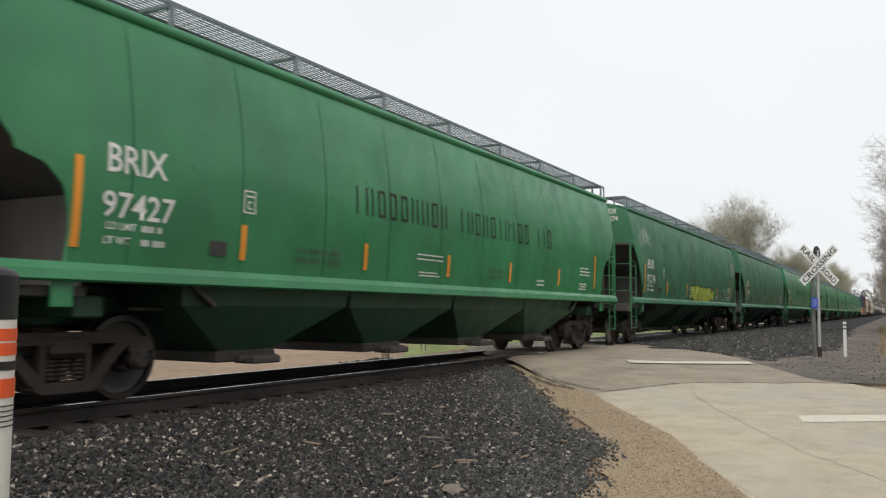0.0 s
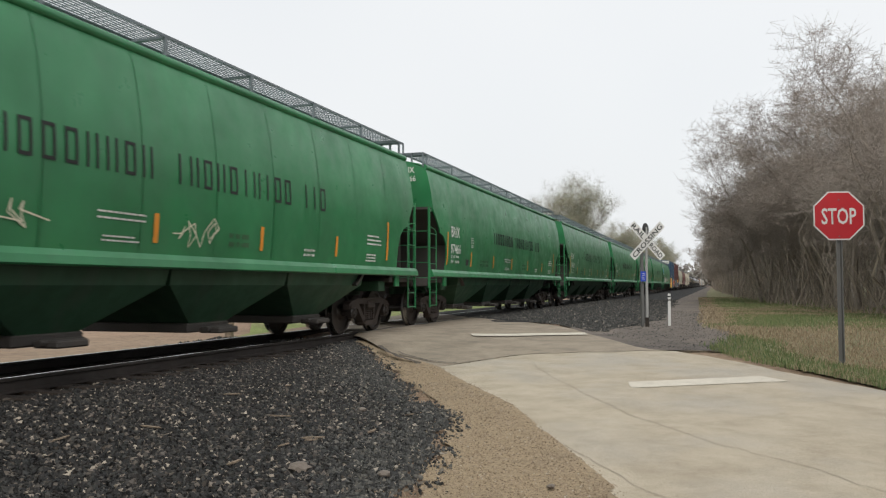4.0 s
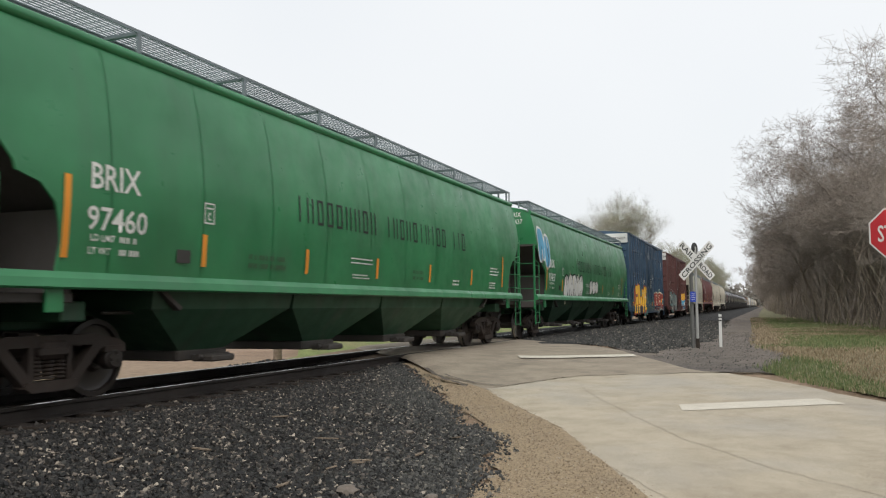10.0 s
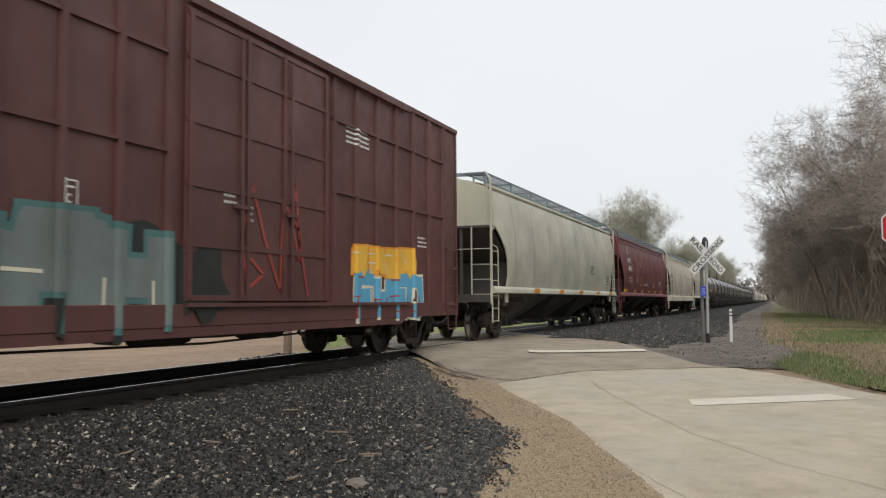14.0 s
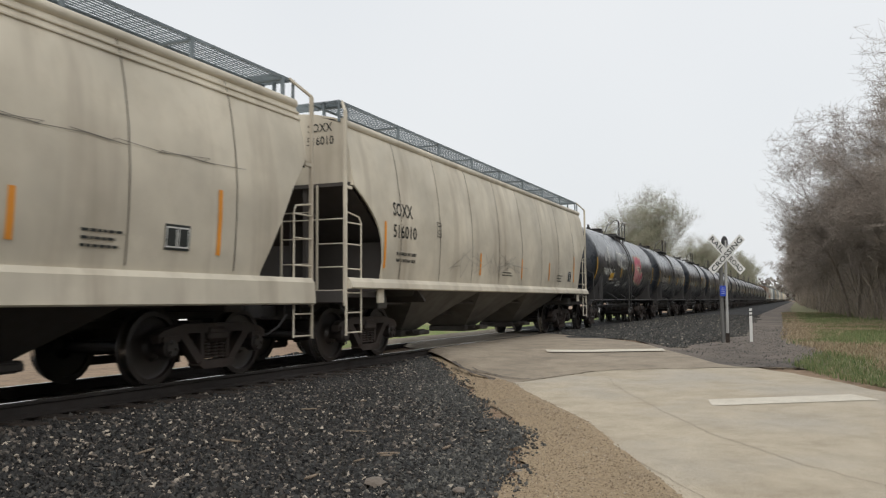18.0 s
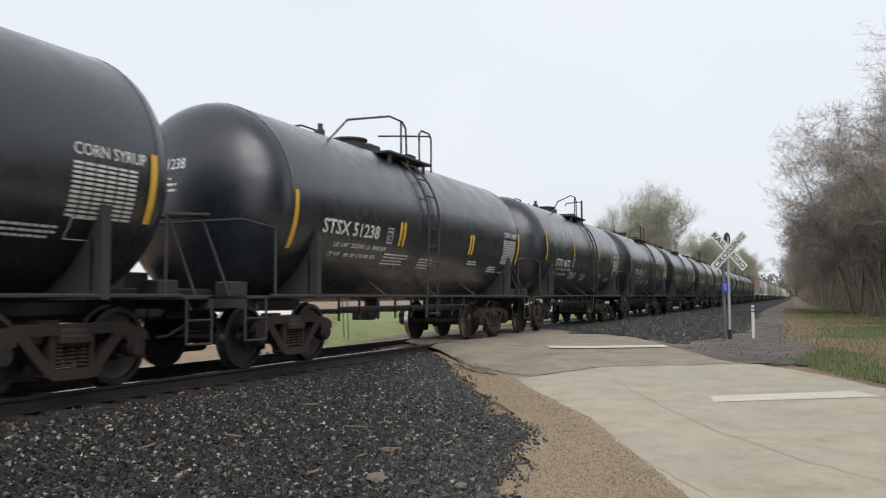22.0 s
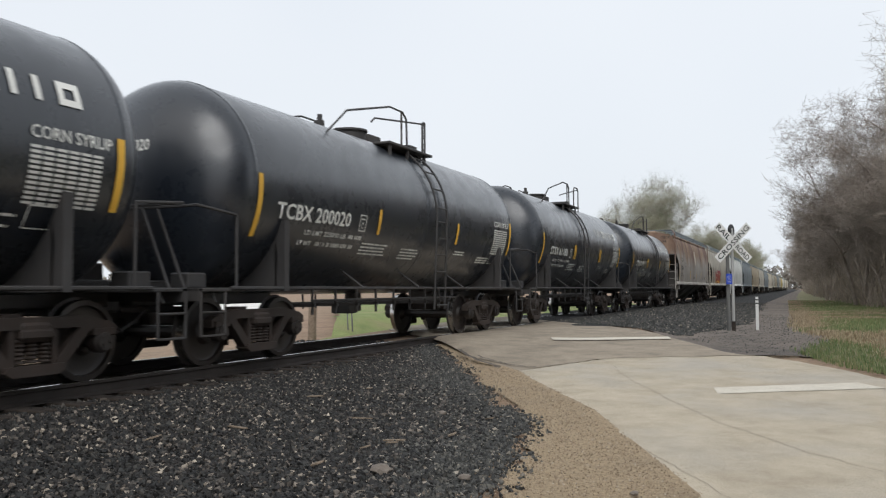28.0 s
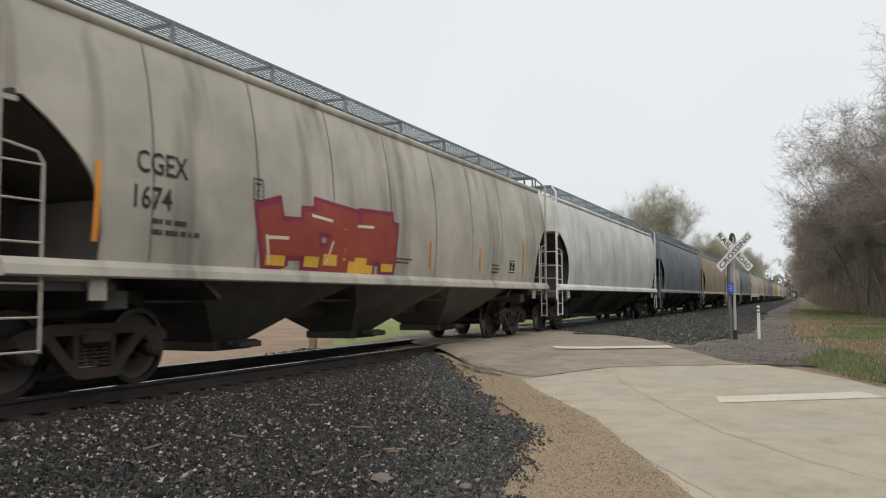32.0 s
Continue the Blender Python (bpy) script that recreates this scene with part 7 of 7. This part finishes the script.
# tank cars
TANKS = [("TAEX 704", False, 0), ("STSX 4369", True, 1), ("STSX 3299", False, 1), ("STSX 51238", False, 1), ("STSX 4670", False, 0), ("STSX 3370", True, 1), ("STSX 3254", True, 1), ("STSX 4402", True, 1), ("STSX 3364", True, 1),
         ("STSX 3161", True, 1), ("TCBX 200020", False, 0), ("STSX 61180", True, 1), ("STSX 61199", True, 1)]
for i, (mark, named, double) in enumerate(TANKS):
    c = TRAIN[16 + i][0]
    if c["skin"] != "tank":
        continue
    start = -5.0 if not i else -4.7 if mark[0] == "T" else -4.35 if len(mark) > 9 else -4.05
    edge = c["length"] / 2 - (1.4 if i else 1.2)
    text(c, mark, start, {4: 1.96, 9: 2.2}.get(i, 2.03), 0.23, fit=0.185 * len(mark), weight=0.006)
    tank_end(c, mark)
    plate_mark(c, start + 0.185 * len(mark) + 0.3, 1.98, 0.22, 0.28)
    text(c, "LD LMT 223000 LB", -3.9, 1.84, 0.075, fit=1.2, weight=0.002, name="weight_mark"), text(c, "LT WT", -3.98, 1.69, 0.075, fit=0.36, weight=0.002, name="weight_mark")
    small(c, -2.6, 1.84, 1, 0.45, 0.07, 0.07, seed=70 + i), small(c, -3.5, 1.69, 1, 1.2, 0.07, 0.07, seed=71 + i)
    small(c, -2.1, 1.78, 4, 1.0, 0.028, 0.035, seed=80 + i), small(c, -0.6, 1.75, 4, 0.8, 0.028, 0.035, seed=90 + i)
    small(c, 1.9, 1.8, 2, 0.6, 0.03, 0.03, seed=100 + i), small(c, 3.3, 1.72, 3, 0.7, 0.03, 0.03, seed=110 + i)
    decal("stencil_frame", ring(bmesh.new(), 0, 0, 0.42, 0.26, 0.014), c, 4.1, 1.62, L_WHITE)
    for k in ((-edge, *((2.08, 2.95) if i == 4 else (1.74, 2.62))), (edge, 1.85, 2.65)):
        stripe(c, k[0], k[1], k[2], 0.1, L_YELLOW)
    for y, zz in ((-1.68, 1.96), (1.8, 1.96)) if i != 4 else ((-2.03, 2.3), (1.53, 2.28), (3.65, 2.26)):
        for k in ((0, 0.15) if double else (0,)):
            stripe(c, y + k, zz, zz + 0.44, 0.09, L_YELLOW)
    if i:
        text(c, "CORN SYRUP", 4.0, 2.48, 0.13, fit=1.0, weight=0.002, name="contents_mark")
        bm = bmesh.new()
        for r in range(12):
            for q in range(6):
                quad(bm, q * 0.15, -r * 0.05, q * 0.15 + 0.125, -r * 0.05 + 0.028)
        decal("data_table", bm, c, 4.0, 2.38, L_WHITE, label="dense white table of print")["kind"] = "stuff"
    if named:
        decal("company_name", block_word("i=iX=i=iX", 0.27, 0.28, 0.1, 0.075), c, 1.33, 2.86, L_WHITE, label="large white company lettering")
c = TRAIN[16][0]
bm = bmesh.new()
quad(bm, 0, 0, 0.7, 0.3)
decal("yellow_notice", bm, c, -3.75, 1.82, L_YELLOW, 0.009)
scrawl(c, -4.8, 2.5, 1.0, 0.6, 9, L_WHITE, 120, 0.04), graffiti(c, -2.5, -0.45, 2.35, 2.95, 4, L_WHITE, BLACK, L_WHITE, 121)
stripe(c, 0.6, 2.2, 2.62, 0.12, L_YELLOW)
graffiti(c, 1.2, 2.9, 2.45, 3.08, 4, L_PALE, L_PINK, L_PALE, 126, tilt=-0.03)
graffiti(c, 1.2, 3.2, 1.9, 2.62, 5, L_PALE, L_PINK, L_PALE, 122, tilt=-0.06)
scrawl(TRAIN[17][0], 1.9, 2.05, 1.8, 0.35, 12, L_PALE, 123, 0.035)
scrawl(TRAIN[18][0], 1.6, 2.5, 1.3, 0.25, 12, L_YELLOW, 124, 0.03)
scrawl(TRAIN[28][0], -3.0, 1.5, 0.8, 0.3, 8, L_PALE, 125, 0.03)



def motions():
    # wheels turn while a car passes close by
    per = SPEED / FPS / WHEEL_R
    for n, (car, y, L, kind) in enumerate(TRAIN[:32]):
        f0, f1 = max(0, round((y - 32) / SPEED * FPS)), min(960, round((y + 6) / SPEED * FPS))
        if f1 - f0 < 4:
            continue
        for w in [o for b in car.children if b.name.startswith("truck") for o in b.children if o.name.startswith("wheelset")]:
            at = w.location.copy()
            turn = [(f / FPS, Matrix.LocRotScale(at, Euler((per * (f - f0), 0, 0)), None)) for f in range(f0, f1 + 1)]
            if f0 > 0:
                turn.insert(0, (0, Matrix.Translation(at)))
            if f1 < 960:
                turn.append((32, turn[-1][1]))
            walk(w, turn)
    for car, y, L, kind in TRAIN:
        walk(car, [(t, pose(TRACK_X, y - SPEED * t + lag, HEAD)) for t, lag in LAG])


motions()
